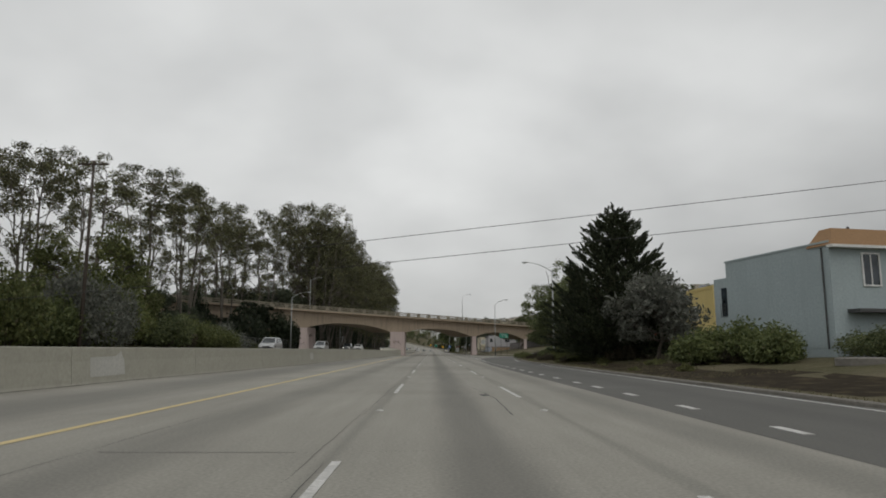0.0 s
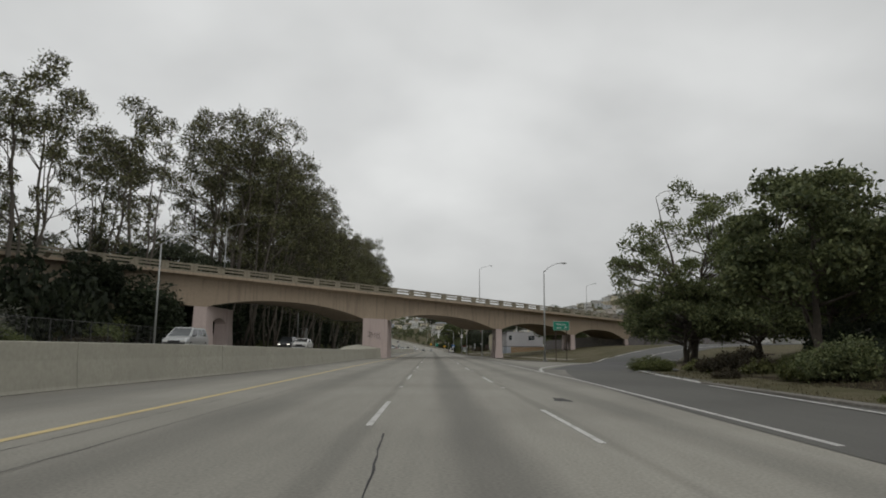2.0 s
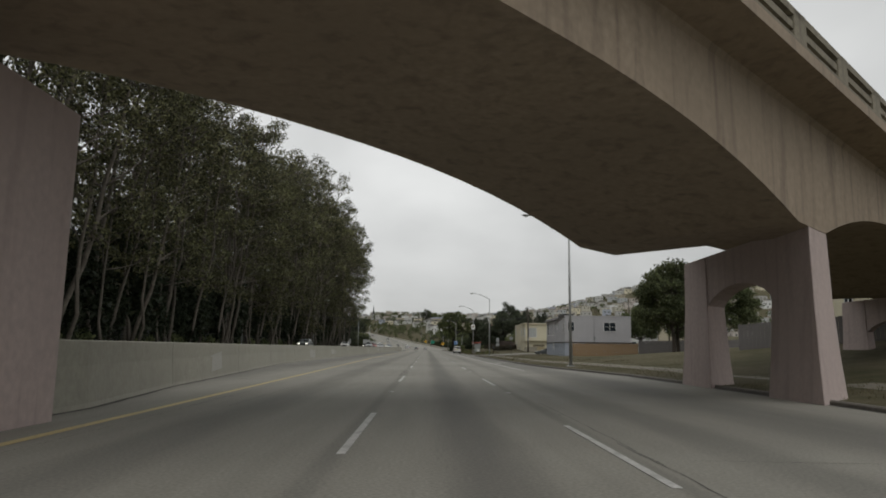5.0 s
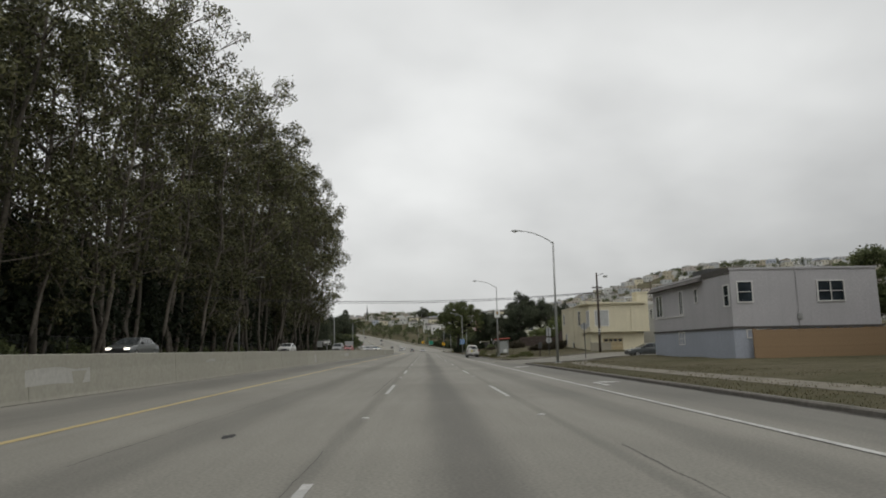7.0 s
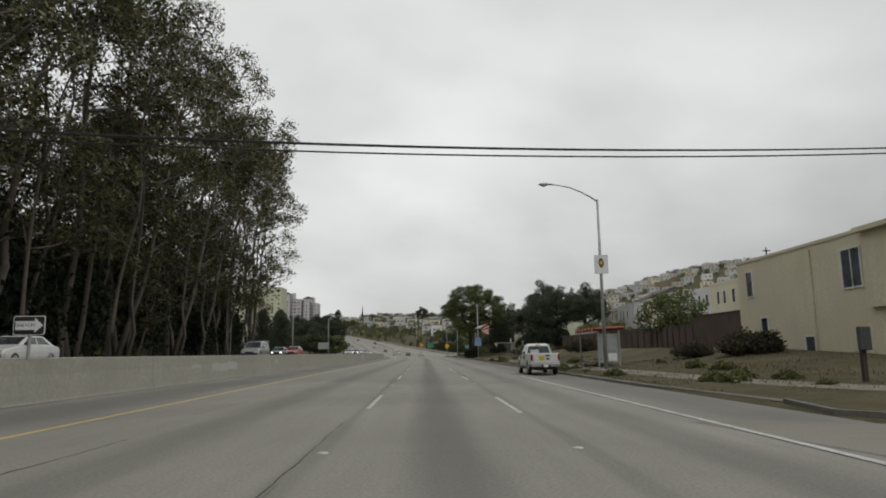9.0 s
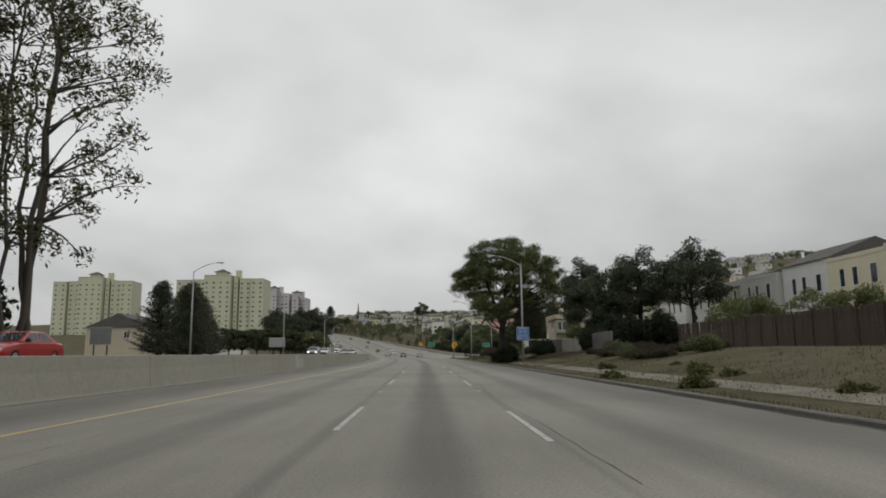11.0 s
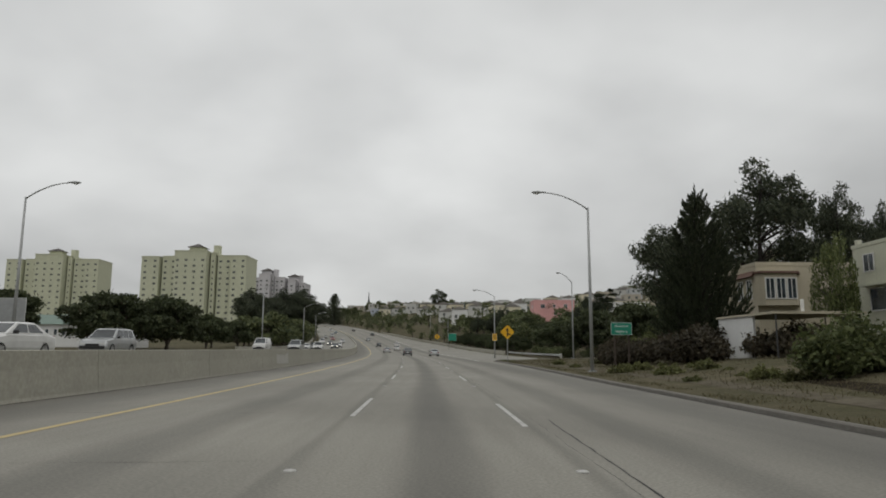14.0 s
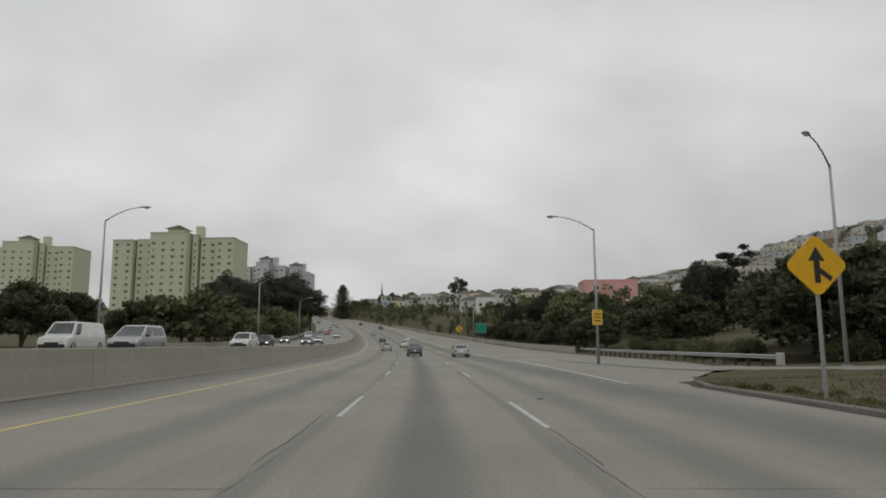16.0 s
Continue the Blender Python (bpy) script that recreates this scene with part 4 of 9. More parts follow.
LAMPS_LEFT = [(-28.3, 132.2), (-28.3, 203.0), (-28.3, 262.0), (-28.4, 326.0), (-28.3, 385.0), (-28.3, 431.0), (-28.5, 485.5), (-30.5, 554.5), (-36, 615.0), (-47, 690), (-62, 765), (-80, 850)]
ramp_lamp = street_lamp(1.9, 10.3)
ramp_lamp.matrix_basis = pose(13.35, 149.5, ground_z(13.35, 149.5), 0, 0, 180) @ Matrix.Scale(1.1, 4)
first = True
for x, y in LAMPS_RIGHT + LAMPS_LEFT:
    left = x < cx(y) - 10
    m = pose(x, y, max(ground_z(x, y), (1.08 + rz(y)) if left else -1), 0, 0, 180 if left else 45 if (x, y) == (18.7, 538.8) else 0)
    size = {(18.7, 538.8): 1.05, (13.7, 79.3): 1.05, (10.1, 278.8): 0.94}.get((x, y), 1.0)
    m = m @ Matrix.Scale(size, 4)
    if first:
        lamp.matrix_basis, first = m, False
    else:
        copy_thing(lamp, m)
for u in (32.2, 66.0, -17.3):
    m = Matrix.Translation(bp(u, DECK - 0.35, rail_top(u) - 1.05)) @ pose(0, 0, 0, 0, 0, 200) @ Matrix.Scale(0.72, 4)
    copy_thing(lamp, m)

# ---- ramps, side street, paths ----
draped_strip("road_ramp_mouth", RAMP_MOUTH, 5.6, 0.008, M_EXITLANE, "grey asphalt lane leading into the exit ramp", cross=8)
draped_strip("road_exit_ramp", RAMP, 9.0, 0.014, M_ASPHALT, "dark asphalt exit ramp curving away", cross=12)
draped_strip("road_side_street", SIDE_STREET, [(0, 17.6), (2.6, 16.8), (7, 12.8), (200, 12.0)], 0.006, M_SIDE_ROAD, "pale worn side street meeting the freeway", cross=14, fine=1.5)
draped_strip("road_on_ramp", [(70, 534), (45, 532), (30, 531), (19, 534), (13, 541), (10.5, 552), (9.5, 570)], 5.0, 0.03, M_ROAD_FAR, "pale on-ramp joining the freeway")
draped_strip("pavement_1", [(17.0, 151), (15.3, 156), (14.8, 164), (14.6, 172), (14.7, 190), (13.4, 206), (11.6, 222), (11.2, 240), (11.0, 276), (13.0, 284)], 1.5, 0.014, M_PATH, "dusty concrete footpath in the grass", "pavement", 3)
draped_strip("pavement_2", [(13.5, 303), (11.4, 309), (10.8, 330), (10.8, 380), (10.8, 430)], 1.5, 0.014, M_PATH, "dusty concrete footpath in the grass", "pavement", 3)
draped_strip("pavement_3", [(10.8, 430), (10.6, 470), (10.2, 495), (8.9, 515), (8.2, 524)], 1.2, 0.014, M_DIRTY_PATH, "concrete footpath half buried in dirt", "pavement", 3)
# Litter sheets that darken the ground with dirt and tree shade together.
draped_strip("ground_litter_1", [(15.6, 428), (15.6, 440), (15.4, 455), (15.2, 466)], [(0, 6.0), (6, 8.6), (26, 8.4), (38, 5.0)], 0.006, M_LITTER, "bare earth and leaf litter, darkened with shade below the trees", "ground", 8)
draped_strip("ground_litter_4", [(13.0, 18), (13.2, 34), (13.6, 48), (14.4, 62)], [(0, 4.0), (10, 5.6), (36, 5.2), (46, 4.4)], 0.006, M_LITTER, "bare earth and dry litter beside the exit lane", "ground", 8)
draped_strip("ground_litter_2", [(9.4, 427), (9.35, 440), (9.3, 452)], [(0, 0.8), (5, 1.7), (20, 1.6), (25, 0.7)], 0.006, M_LITTER, "bare earth darkened with shade below the big tree", "ground", 4)
draped_strip("ground_litter_3", [(17.6, 72), (18.0, 90), (19.4, 105), (23.0, 120), (28.5, 132), (36, 142)], [(0, 5.0), (12, 8.0), (60, 7.0), (80, 4.0)], 0.006, M_LITTER, "bare earth and leaf litter beside the ramp, tree shade painted in", "ground", 8)
draped_strip("trim_gore_left", [(6.4, 108.5), (6.95, 113.5), (8.1, 118.7), (10.7, 126.9), (13.9, 134.7), (20.1, 147.1), (28, 157), (40, 166)], 0.22, 0.03, M_WHITE, "white edge line of the exit ramp", "road marking", 2, 1.5)
draped_strip("trim_gore_right", [(9.4, 78), (10.6, 92), (12.2, 105), (15.5, 121.4), (17.4, 126.7), (20.4, 134.2), (25.9, 146.9), (33, 153.5), (44, 159)], 0.2, 0.03, M_WHITE, "white edge line of the exit ramp", "road marking", 2, 1.5)
for k in range(8):
    draped_strip("trim_gore_hatch", [(16.6 + 1.05 * k, 123.5 + 2.3 * k), (18.9 + 1.15 * k, 122.0 + 2.3 * k)], 0.18, 0.03, M_WHITE, "white hatching beside the ramp", "road marking", 2, 1.5)
for pts, w in (([(5.1, 287.6), (5.6, 289.2), (6.5, 290.5), (7.2, 291.0), (8.8, 292.5), (10.5, 294.0), (12.2, 295.4)], 0.2), ([(5.5, 294.9), (7.1, 293.9), (8.8, 293.7), (10.3, 294.1)], 0.1), ([(11.6, 298.3), (11.9, 295.8)], 0.25), ([(15.7, 300.0), (15.8, 298.1)], 0.25)):
    draped_strip("trim_turn_line", pts, w, 0.014, M_WHITE, "worn white line at the mouth of the side street", "road marking", 2, 0.8)


def kerb_return(name, pts, label):
    """A kerb that turns the corner into a side street."""
    sec = []
    for i, (x, y) in enumerate(pts):
        a, b = pts[max(i - 1, 0)], pts[min(i + 1, len(pts) - 1)]
        d = Vector((b[0] - a[0], b[1] - a[1])).normalized()
        z = max(ground_z(x, y), rz(y))
        sec.append([(x + d.y * e, y - d.x * e, z + h) for e, h in ((-0.11, -0.25), (-0.09, 0.07), (-0.05, 0.1), (0.09, 0.1), (0.11, -0.25))])
    setting(name, Geo().sweep(sec), M_KERB, label, category="kerb")


kerb_return("trim_kerb_corner_1", [(7.85, 281), (8.4, 282.3), (10.2, 282.9), (13.4, 284.4), (17.0, 288.9), (22, 293.6)], "dirty concrete kerb turning into the side street")
kerb_return("trim_kerb_corner_2", [(8.25, 303), (8.1, 300.8), (8.9, 299.8), (10.6, 300.2), (14.4, 302.9), (20.3, 307.4)], "dirty concrete kerb turning into the side street")


def arrow_mark(x, y, turn, label):
    g = Geo()
    for poly in ([(-0.12, -1.4), (0.12, -1.4), (0.12, 0.2), (-0.12, 0.2)], [(-0.12, 0.2), (0.5, 0.6), (0.5, 0.9), (-0.12, 0.45)], [(0.45, 0.35), (1.25, 0.75), (0.45, 1.2)]):
        g.sweep([[(u, v, z) for u, v in poly] for z in (0.002, 0.012)])
    ob = part("turn_arrow", g, M_WHITE)
    ob.matrix_basis = pose(x, y, 0.002, 0, 0, turn) @ Matrix.Diagonal((0.85, 1.1, 1, 1))
    tagged(ob, label, "road marking", kind="structure")


for y in (225.6, 273.0, 250.0):
    arrow_mark(5.95, y, 0, "white right-turn arrow on the road")


# ---- tarred cracks and joints in the slabs ----
def crack(points, width, seed):
    g, r = Geo(), random.Random(seed)
    for (x0, y0), (x1, y1) in zip(points, points[1:]):
        n = max(2, int(math.hypot(x1 - x0, y1 - y0) / 0.35))
        prev = None
        for k in range(n + 1):
            x, y = x0 + (x1 - x0) * k / n, y0 + (y1 - y0) * k / n
            j = 0.03 * noise.noise((x * 1.3, y * 1.3, seed)) + 0.012 * r.uniform(-1, 1)
            d = Vector((y0 - y1, x1 - x0)).normalized()
            w = width * r.uniform(0.25, 1.0)
            cur = [(cx(y) + x + d.x * (j - w), y + d.y * (j - w), rz(y) + 0.004), (cx(y) + x + d.x * (j + w), y + d.y * (j + w), rz(y) + 0.004)]
            if prev:
                g.add(prev + [cur[1], cur[0]], [(0, 1, 2, 3)])
            prev = cur
    return g


all_cracks, r = Geo(), random.Random(9)
for pts in ([(-6.0, 420.4), (-2.8, 420.5), (-0.6, 420.0), (0.6, 419.8)], [(-4.3, 411.3), (0.9, 409.2), (2.8, 409.2)], [(-6.5, 284.7), (-5.7, 287.2), (-5.7, 292.0), (-5.5, 299.0)], [(1.0, 14.0), (1.1, 19.0), (0.8, 24.0)], [(-1.6, 60.0), (-1.2, 68.0), (-1.5, 76.0)], [(2.4, 436.0), (2.3, 446.0), (2.5, 456.0)]):
    g = crack(pts, 0.02, int(pts[0][1]))
    all_cracks.add(g.v, g.f)
y = -20.0
while y < 640:
    y += r.uniform(4.5, 10)
    for a, b in ((-6.3, -1.9), (-1.75, 1.75), (1.9, 5.4), (-9.5, -6.5)):
        if r.random() < 0.5:
            e = r.uniform(0, 0.6) * (b - a)
            g = crack([(a + e * r.random(), y), (b - e * r.random(), y + r.uniform(-0.3, 0.3))], r.choice((0.005, 0.008, 0.013)), r.randrange(999))
            all_cracks.add(g.v, g.f)
y = -20.0
while y < 560:
    length = r.uniform(4, 16)
    for o in (-2.1, 2.15, -6.1, -5.2):
        if r.random() < 0.38:
            e = o + r.uniform(-0.12, 0.12)
            g = crack([(e, y), (e + r.uniform(-0.05, 0.05), y + length * 0.5), (e + r.uniform(-0.05, 0.05), y + length)], r.choice((0.005, 0.008, 0.012)), r.randrange(999))
            all_cracks.add(g.v, g.f)
    y += length * 0.8
me = bpy.data.meshes.new("tarred_cracks")
me.from_pydata(all_cracks.v, [], all_cracks.f)
me.materials.append(M_TAR)
tagged(new("tarred_cracks", me), "black tarred cracks and joints in the road slabs", "cracks", kind="stuff")
for x, y, w, l in ((0.9, 20.2, 0.16, 0.4), (-0.5, 40, 0.1, 0.2), (3.2, 521.0, 0.12, 0.35), (3.4, 66.0, 0.2, 0.8), (2.9, 84.0, 0.25, 0.9), (1.95, 327.5, 0.09, 2.0), (-3.9, 236.0, 0.12, 0.3), (-4.4, 412.0, 0.12, 0.4)):
    g = Geo()
    n = 16
    g.add([(cx(y) + x + w * math.cos(6.283 * k / n) * r.uniform(0.6, 1.2), y + l * math.sin(6.283 * k / n) * r.uniform(0.6, 1.2), 0.005) for k in range(n)], [tuple(range(n))])
    setting("road_patch", g, M_TAR if w < 0.4 else M_ASPHALT, "dark worn patch in the slab", category="road patch")

# ---- plants beside the freeway ----
rnd = random.Random(11)
eucs = []
for seed, h, base, rad, n, lean, trunks in (
    (1, 35, 7, 6.6, 78, (2.5, 0), [((0, 0, 0), (1.0, 0.3, 29), 0.34, 0.1), ((0.8, 0.6, 0), (-3.5, 1.5, 25), 0.24, 0.07), ((0.4, -0.5, 0), (4.5, -1.0, 27), 0.24, 0.06), ((1.6, -1.8, 0), (2.6, -3.0, 24), 0.17, 0.05), ((-1.5, -2.2, 0), (-0.2, -2.8, 22), 0.15, 0.05)]),
    (2, 36, 9, 6.6, 78, (-1, 1), [((0, 0, 0), (-0.6, 0.8, 32), 0.36, 0.1), ((-0.6, 0.3, 0), (3.2, -1.5, 27), 0.24, 0.07), ((1.4, 1.6, 0), (3.0, 3.4, 25), 0.18, 0.05)]),
    (3, 33, 6, 6.6, 78, (4.0, -1), [((0, 0, 0), (3.4, -0.8, 27), 0.30, 0.09), ((0.4, -0.5, 0), (-2.5, -1.8, 22), 0.22, 0.06), ((-0.5, 0.5, 0), (-0.5, 3, 24), 0.21, 0.06), ((1.2, 2.4, 0), (4.2, 3.4, 24), 0.16, 0.05), ((1.5, -2.6, 0), (3.6, -4.0, 21), 0.14, 0.04)]),
    (4, 26, 3, 5.0, 60, (0, 0), [((0, 0, 0), (0.4, 0.2, 24), 0.28, 0.07), ((0.5, 0.9, 0), (2.4, 1.6, 19), 0.15, 0.05)]),
    (5, 29, 11, 5.8, 40, (1, 1), [((0, 0, 0), (1.6, 0.4, 26), 0.32, 0.08), ((0.3, 0.3, 0), (-2.6, 0.8, 23), 0.22, 0.06), ((-0.3, 0.1, 0), (0.3, -3.0, 24), 0.2, 0.05)]),
):
    eucs.append(tree("eucalyptus_tree", "tall eucalyptus with pale peeling trunks and hanging grey-green leaves", "tree", euc_clumps(seed, h, base, rad, n, lean, 1.7 if seed < 5 else 1.4), trunks, M_EUC, M_EUCBARK, 14500 if seed < 5 else 7600, 0.2, seed, 0.36, 0.45, 0.5, 0.08, dome=0.55))
spots = [[] for _ in eucs]
y, row = 172.0, 0
while y < 398:
    for x, k in ((-29.4 + rnd.uniform(-0.6, 0.6), 0), (-38.5 + rnd.uniform(-2.5, 2), 1), (-49 + rnd.uniform(-3, 3), 2)):
        if k == 2 or (k == 1 and row % 3) or (y > 385 and k):
            continue
        if k == 0:
            spots[rnd.choice((0, 2, 0, 2, 3) if y > 190 else (0, 2))].append((x, y + rnd.uniform(-2.5, 2.5), rnd.uniform(-45, 45), rnd.uniform(0.96, 1.06) * along([(172, 0.97), (215, 0.97), (228, 0.92), (285, 0.92), (296, 1.14), (340, 1.14), (352, 1.05), (400, 1.02)], y)))
        else:
            spots[rnd.choice((0, 1, 2, 1))].append((x, y + rnd.uniform(-2.5, 2.5), rnd.uniform(0, 360), rnd.uniform(0.92, 1.02)))
    y += 8.0
    row += 1
spots[3] += [(-34.5 + rnd.uniform(-1.5, 1), 184 + 13.5 * i, rnd.uniform(0, 360), rnd.uniform(0.75, 1.0)) for i in range(16)] + [(-31.5, 352, 0, 0.9), (-31.8, 368, 90, 0.95), (-31.5, 383, 200, 0.85)]
spots[0] += [(-29.2, 164.5, 10, 1.02), (-33.5, 167, 120, 1.04)]
for x, y, s in ((-44, 60, 0.72), (-42, 68, 0.76), (-47, 76, 0.79), (-49, 66, 0.71), (-45, 88, 0.92), (-43, 97, 0.98), (-40, 107, 0.98), (-44, 118, 1.05), (-41, 129, 1.02), (-38, 149, 1.1), (-47, 141, 1.05), (-55, 104, 0.95), (-52, 124, 1.0), (-53, 74, 0.8), (-46, 158, 1.1), (-52, 165, 1.1)):
    spots[4].append((x, y, rnd.uniform(0, 360), s * (0.9 if y < 140 else 0.92)))
for t, sp in zip(eucs, spots):
    place(t, sp)

# undergrowth that closes the wood from behind, its shade painted as near-black leaves, and the scrub along the
# southbound lanes
dark_scrub = bush("undergrowth_shrub", "dense undergrowth shrub below the eucalyptus trees, shade painted into its leaves", 31, 4.2, 6.5, 3200, 0.34, M_DARKLEAF, 12)
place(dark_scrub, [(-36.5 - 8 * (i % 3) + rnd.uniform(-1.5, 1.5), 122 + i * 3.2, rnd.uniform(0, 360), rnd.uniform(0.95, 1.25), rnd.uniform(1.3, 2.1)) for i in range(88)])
# Shade below the trees is put into this thicket's leaf colour.
understorey = bush("dark_thicket", "dense evergreen thicket with deep shade painted into its near-black leaves", 34, 2.4, 4.0, 9000, 0.13, M_DARKLEAF, 18)
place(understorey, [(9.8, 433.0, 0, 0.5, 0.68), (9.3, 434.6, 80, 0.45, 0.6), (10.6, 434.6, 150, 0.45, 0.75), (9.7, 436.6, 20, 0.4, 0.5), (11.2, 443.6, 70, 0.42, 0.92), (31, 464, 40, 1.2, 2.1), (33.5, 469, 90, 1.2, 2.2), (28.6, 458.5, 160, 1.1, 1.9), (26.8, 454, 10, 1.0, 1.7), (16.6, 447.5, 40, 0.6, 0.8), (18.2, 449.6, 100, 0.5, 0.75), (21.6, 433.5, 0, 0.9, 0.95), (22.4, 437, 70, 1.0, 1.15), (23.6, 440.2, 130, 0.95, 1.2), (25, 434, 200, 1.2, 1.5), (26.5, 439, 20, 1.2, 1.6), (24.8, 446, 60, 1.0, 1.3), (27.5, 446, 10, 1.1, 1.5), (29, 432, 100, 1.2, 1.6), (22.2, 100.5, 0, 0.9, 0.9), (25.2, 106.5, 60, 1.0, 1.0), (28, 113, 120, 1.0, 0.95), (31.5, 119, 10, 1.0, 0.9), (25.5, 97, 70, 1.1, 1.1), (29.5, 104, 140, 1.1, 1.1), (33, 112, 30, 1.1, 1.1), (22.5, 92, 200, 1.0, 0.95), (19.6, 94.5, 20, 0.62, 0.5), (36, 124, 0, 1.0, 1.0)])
# Ivy packed among trunks and under the bridge, its colour standing for their shade.
tall_ivy = bush("ivy_thicket", "tall ivy thicket climbing among eucalyptus trunks, shade painted into its leaves", 32, 4.0, 15.0, 8000, 0.26, M_DARKLEAF, 22)
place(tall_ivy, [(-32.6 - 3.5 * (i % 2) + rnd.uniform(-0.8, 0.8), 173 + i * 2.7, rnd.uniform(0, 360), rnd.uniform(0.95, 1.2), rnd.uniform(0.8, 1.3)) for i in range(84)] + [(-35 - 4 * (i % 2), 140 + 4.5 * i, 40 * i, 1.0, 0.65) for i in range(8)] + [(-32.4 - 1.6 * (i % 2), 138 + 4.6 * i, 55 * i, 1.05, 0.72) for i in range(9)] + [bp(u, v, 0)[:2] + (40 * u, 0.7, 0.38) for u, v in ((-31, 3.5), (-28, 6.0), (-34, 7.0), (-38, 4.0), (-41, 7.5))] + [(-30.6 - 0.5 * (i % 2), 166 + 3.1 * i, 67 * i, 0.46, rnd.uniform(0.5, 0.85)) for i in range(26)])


def hanging_ivy(u0, u1):
    """Ivy that climbs to the parapet of the overpass and hangs down from it."""
    r = random.Random(35)
    t = thing("hanging_ivy", (0, 0, 0), "dark green ivy hanging over the parapet of the overpass", "ivy")
    clumps, stems = [], Geo()
    for k in range(70):
        u, v = r.uniform(u0, u1), r.uniform(-1.3, -0.4)
        z = 0.8 + (rail_top(u) - 2.0) * r.random() ** 0.8
        spread_ = (0.6 + 0.4 * abs(z - 5) / 5) * r.uniform(0.55, 1.0)
        u = (u0 + u1) / 2 + (u - (u0 + u1) / 2) * (0.75 + 0.02 * z)
        clumps.append((*bp(u, v, z), spread_, spread_, spread_ * 1.25))
        if k < 18:
            stems.tube([bp(u, -0.45, 0.3), bp(u + 0.3, -0.7, z * 0.6), bp(u, v, z)], [0.05, 0.04, 0.015], 5)
    for u in spread(u0 - 0.3, u1 + 1.2, 0.5):
        q = r.uniform(0.35, 0.6)
        clumps.append((*bp(u, -0.35, rail_top(u) - r.uniform(0.5, 1.5)), q, q, q * 0.8))
    part("stems", stems, M_BARK, t)
    part("leaves", leaf_mesh("leaves", clumps, 26000, 0.13, M_DARKLEAF, 36, 0.5, 0.0, 0.5), None, t)


hanging_ivy(-38.2, -33.2)
ivy = bush("ivy_mound", "mound of dark green ivy over a roadside fence", 33, 2.2, 2.7, 2000, 0.2, M_OAK, 10)
place(ivy, [(-31.0 + rnd.uniform(-0.6, 0.4), 176 + i * 3.3, rnd.uniform(0, 360), rnd.uniform(0.8, 1.15)) for i in range(68)])
scrubs = [bush("roadside_shrub", lab, sd, r, h, c, 0.15, m, 20) for sd, r, h, c, m, lab in (
    (41, 4.0, 6.8, 11000, M_BUSH, "tall green roadside scrub bush"),
    (42, 3.6, 5.4, 9500, M_OAK, "dense dark green roadside bush"),
    (43, 3.2, 4.6, 8500, M_LIGHTLEAF, "yellow-green leafy roadside bush"),
    (44, 3.8, 7.2, 9000, M_SILVER, "grey-green feathery roadside bush"),
    (45, 3.0, 3.6, 7000, M_BROWNBUSH, "dry brown roadside scrub bush"))]
sp = [[] for _ in scrubs]
for i in range(46):
    yy = 16 + i * 2.6
    x = -31.5 - rnd.uniform(0, 6) * (1 if i % 2 else 1.8)
    sp[rnd.choice((0, 0, 2, 2, 1, 0, 4, 2, 3))].append((x, yy, rnd.uniform(0, 360), rnd.uniform(0.8, 1.15), (1.35 if x < -34 else 1.0) * along([(16, 1.35), (85, 1.25), (98, 0.7), (108, 0.55), (140, 0.5)], yy) * rnd.uniform(0.8, 1.1)))
# right-hand banks
sp[2] += [(16.4, 42.6, 0, 0.72, 0.62), (17.6, 39.6, 90, 0.8, 0.72), (18.4, 36.6, 200, 0.62, 0.6), (14.7, 466.0, 0, 0.72, 0.62)]
sp[1] += [(22.2, 34.2, 20, 0.55, 0.45), (24.8, 34.6, 70, 0.6, 0.45), (15.6, 92, 0, 0.5),]
sp[4] += [(16, 58, 0, 0.6), (18.5, 72, 40, 0.6), (21, 84, 80, 0.7), (17.5, 96, 0, 0.55), (16.5, 105, 20, 0.5), (20.5, 111, 30, 0.6), (17.5, 40, 0, 0.5), (21.5, 60, 0, 0.7), (22.5, 331, 0, 0.62), (16.8, 330, 0, 0.45), (18.7, 326, 60, 0.62), (18.5, 368, 0, 0.75), (16.5, 488, 0, 1.0), (20, 494, 40, 1.1), (15.5, 499, 80, 0.9), (23, 486, 20, 1.0), (13.5, 492, 0, 0.7), (20, 476, 0, 0.7)]
sp[1] += [(23 + 2.6 * i, 546 + 2.5 * (i % 3), 40 * i, 0.55) for i in range(6)] + [(20.5 + 1.2 * (i % 2), 556 + 5 * i, 30 * i, 0.5) for i in range(8)]
for i in range(54):
    sp[rnd.choice((4, 4, 1, 4, 0))].append((12.6 + 11 * rnd.random() ** 0.8, rnd.uniform(62, 112), rnd.uniform(0, 360), rnd.uniform(0.22, 0.42), rnd.uniform(0.2, 0.36)))
for i in range(26):
    sp[rnd.choice((4, 1, 4))].append((rnd.uniform(16, 23), rnd.uniform(395, 432), rnd.uniform(0, 360), rnd.uniform(0.25, 0.45), rnd.uniform(0.18, 0.36)))
sp[0] += [(24, 505, 0, 0.8), (22, 515, 50, 0.7), (30, 466, 0, 0.6)]
for t, s_ in zip(scrubs, sp):
    place(t, s_)


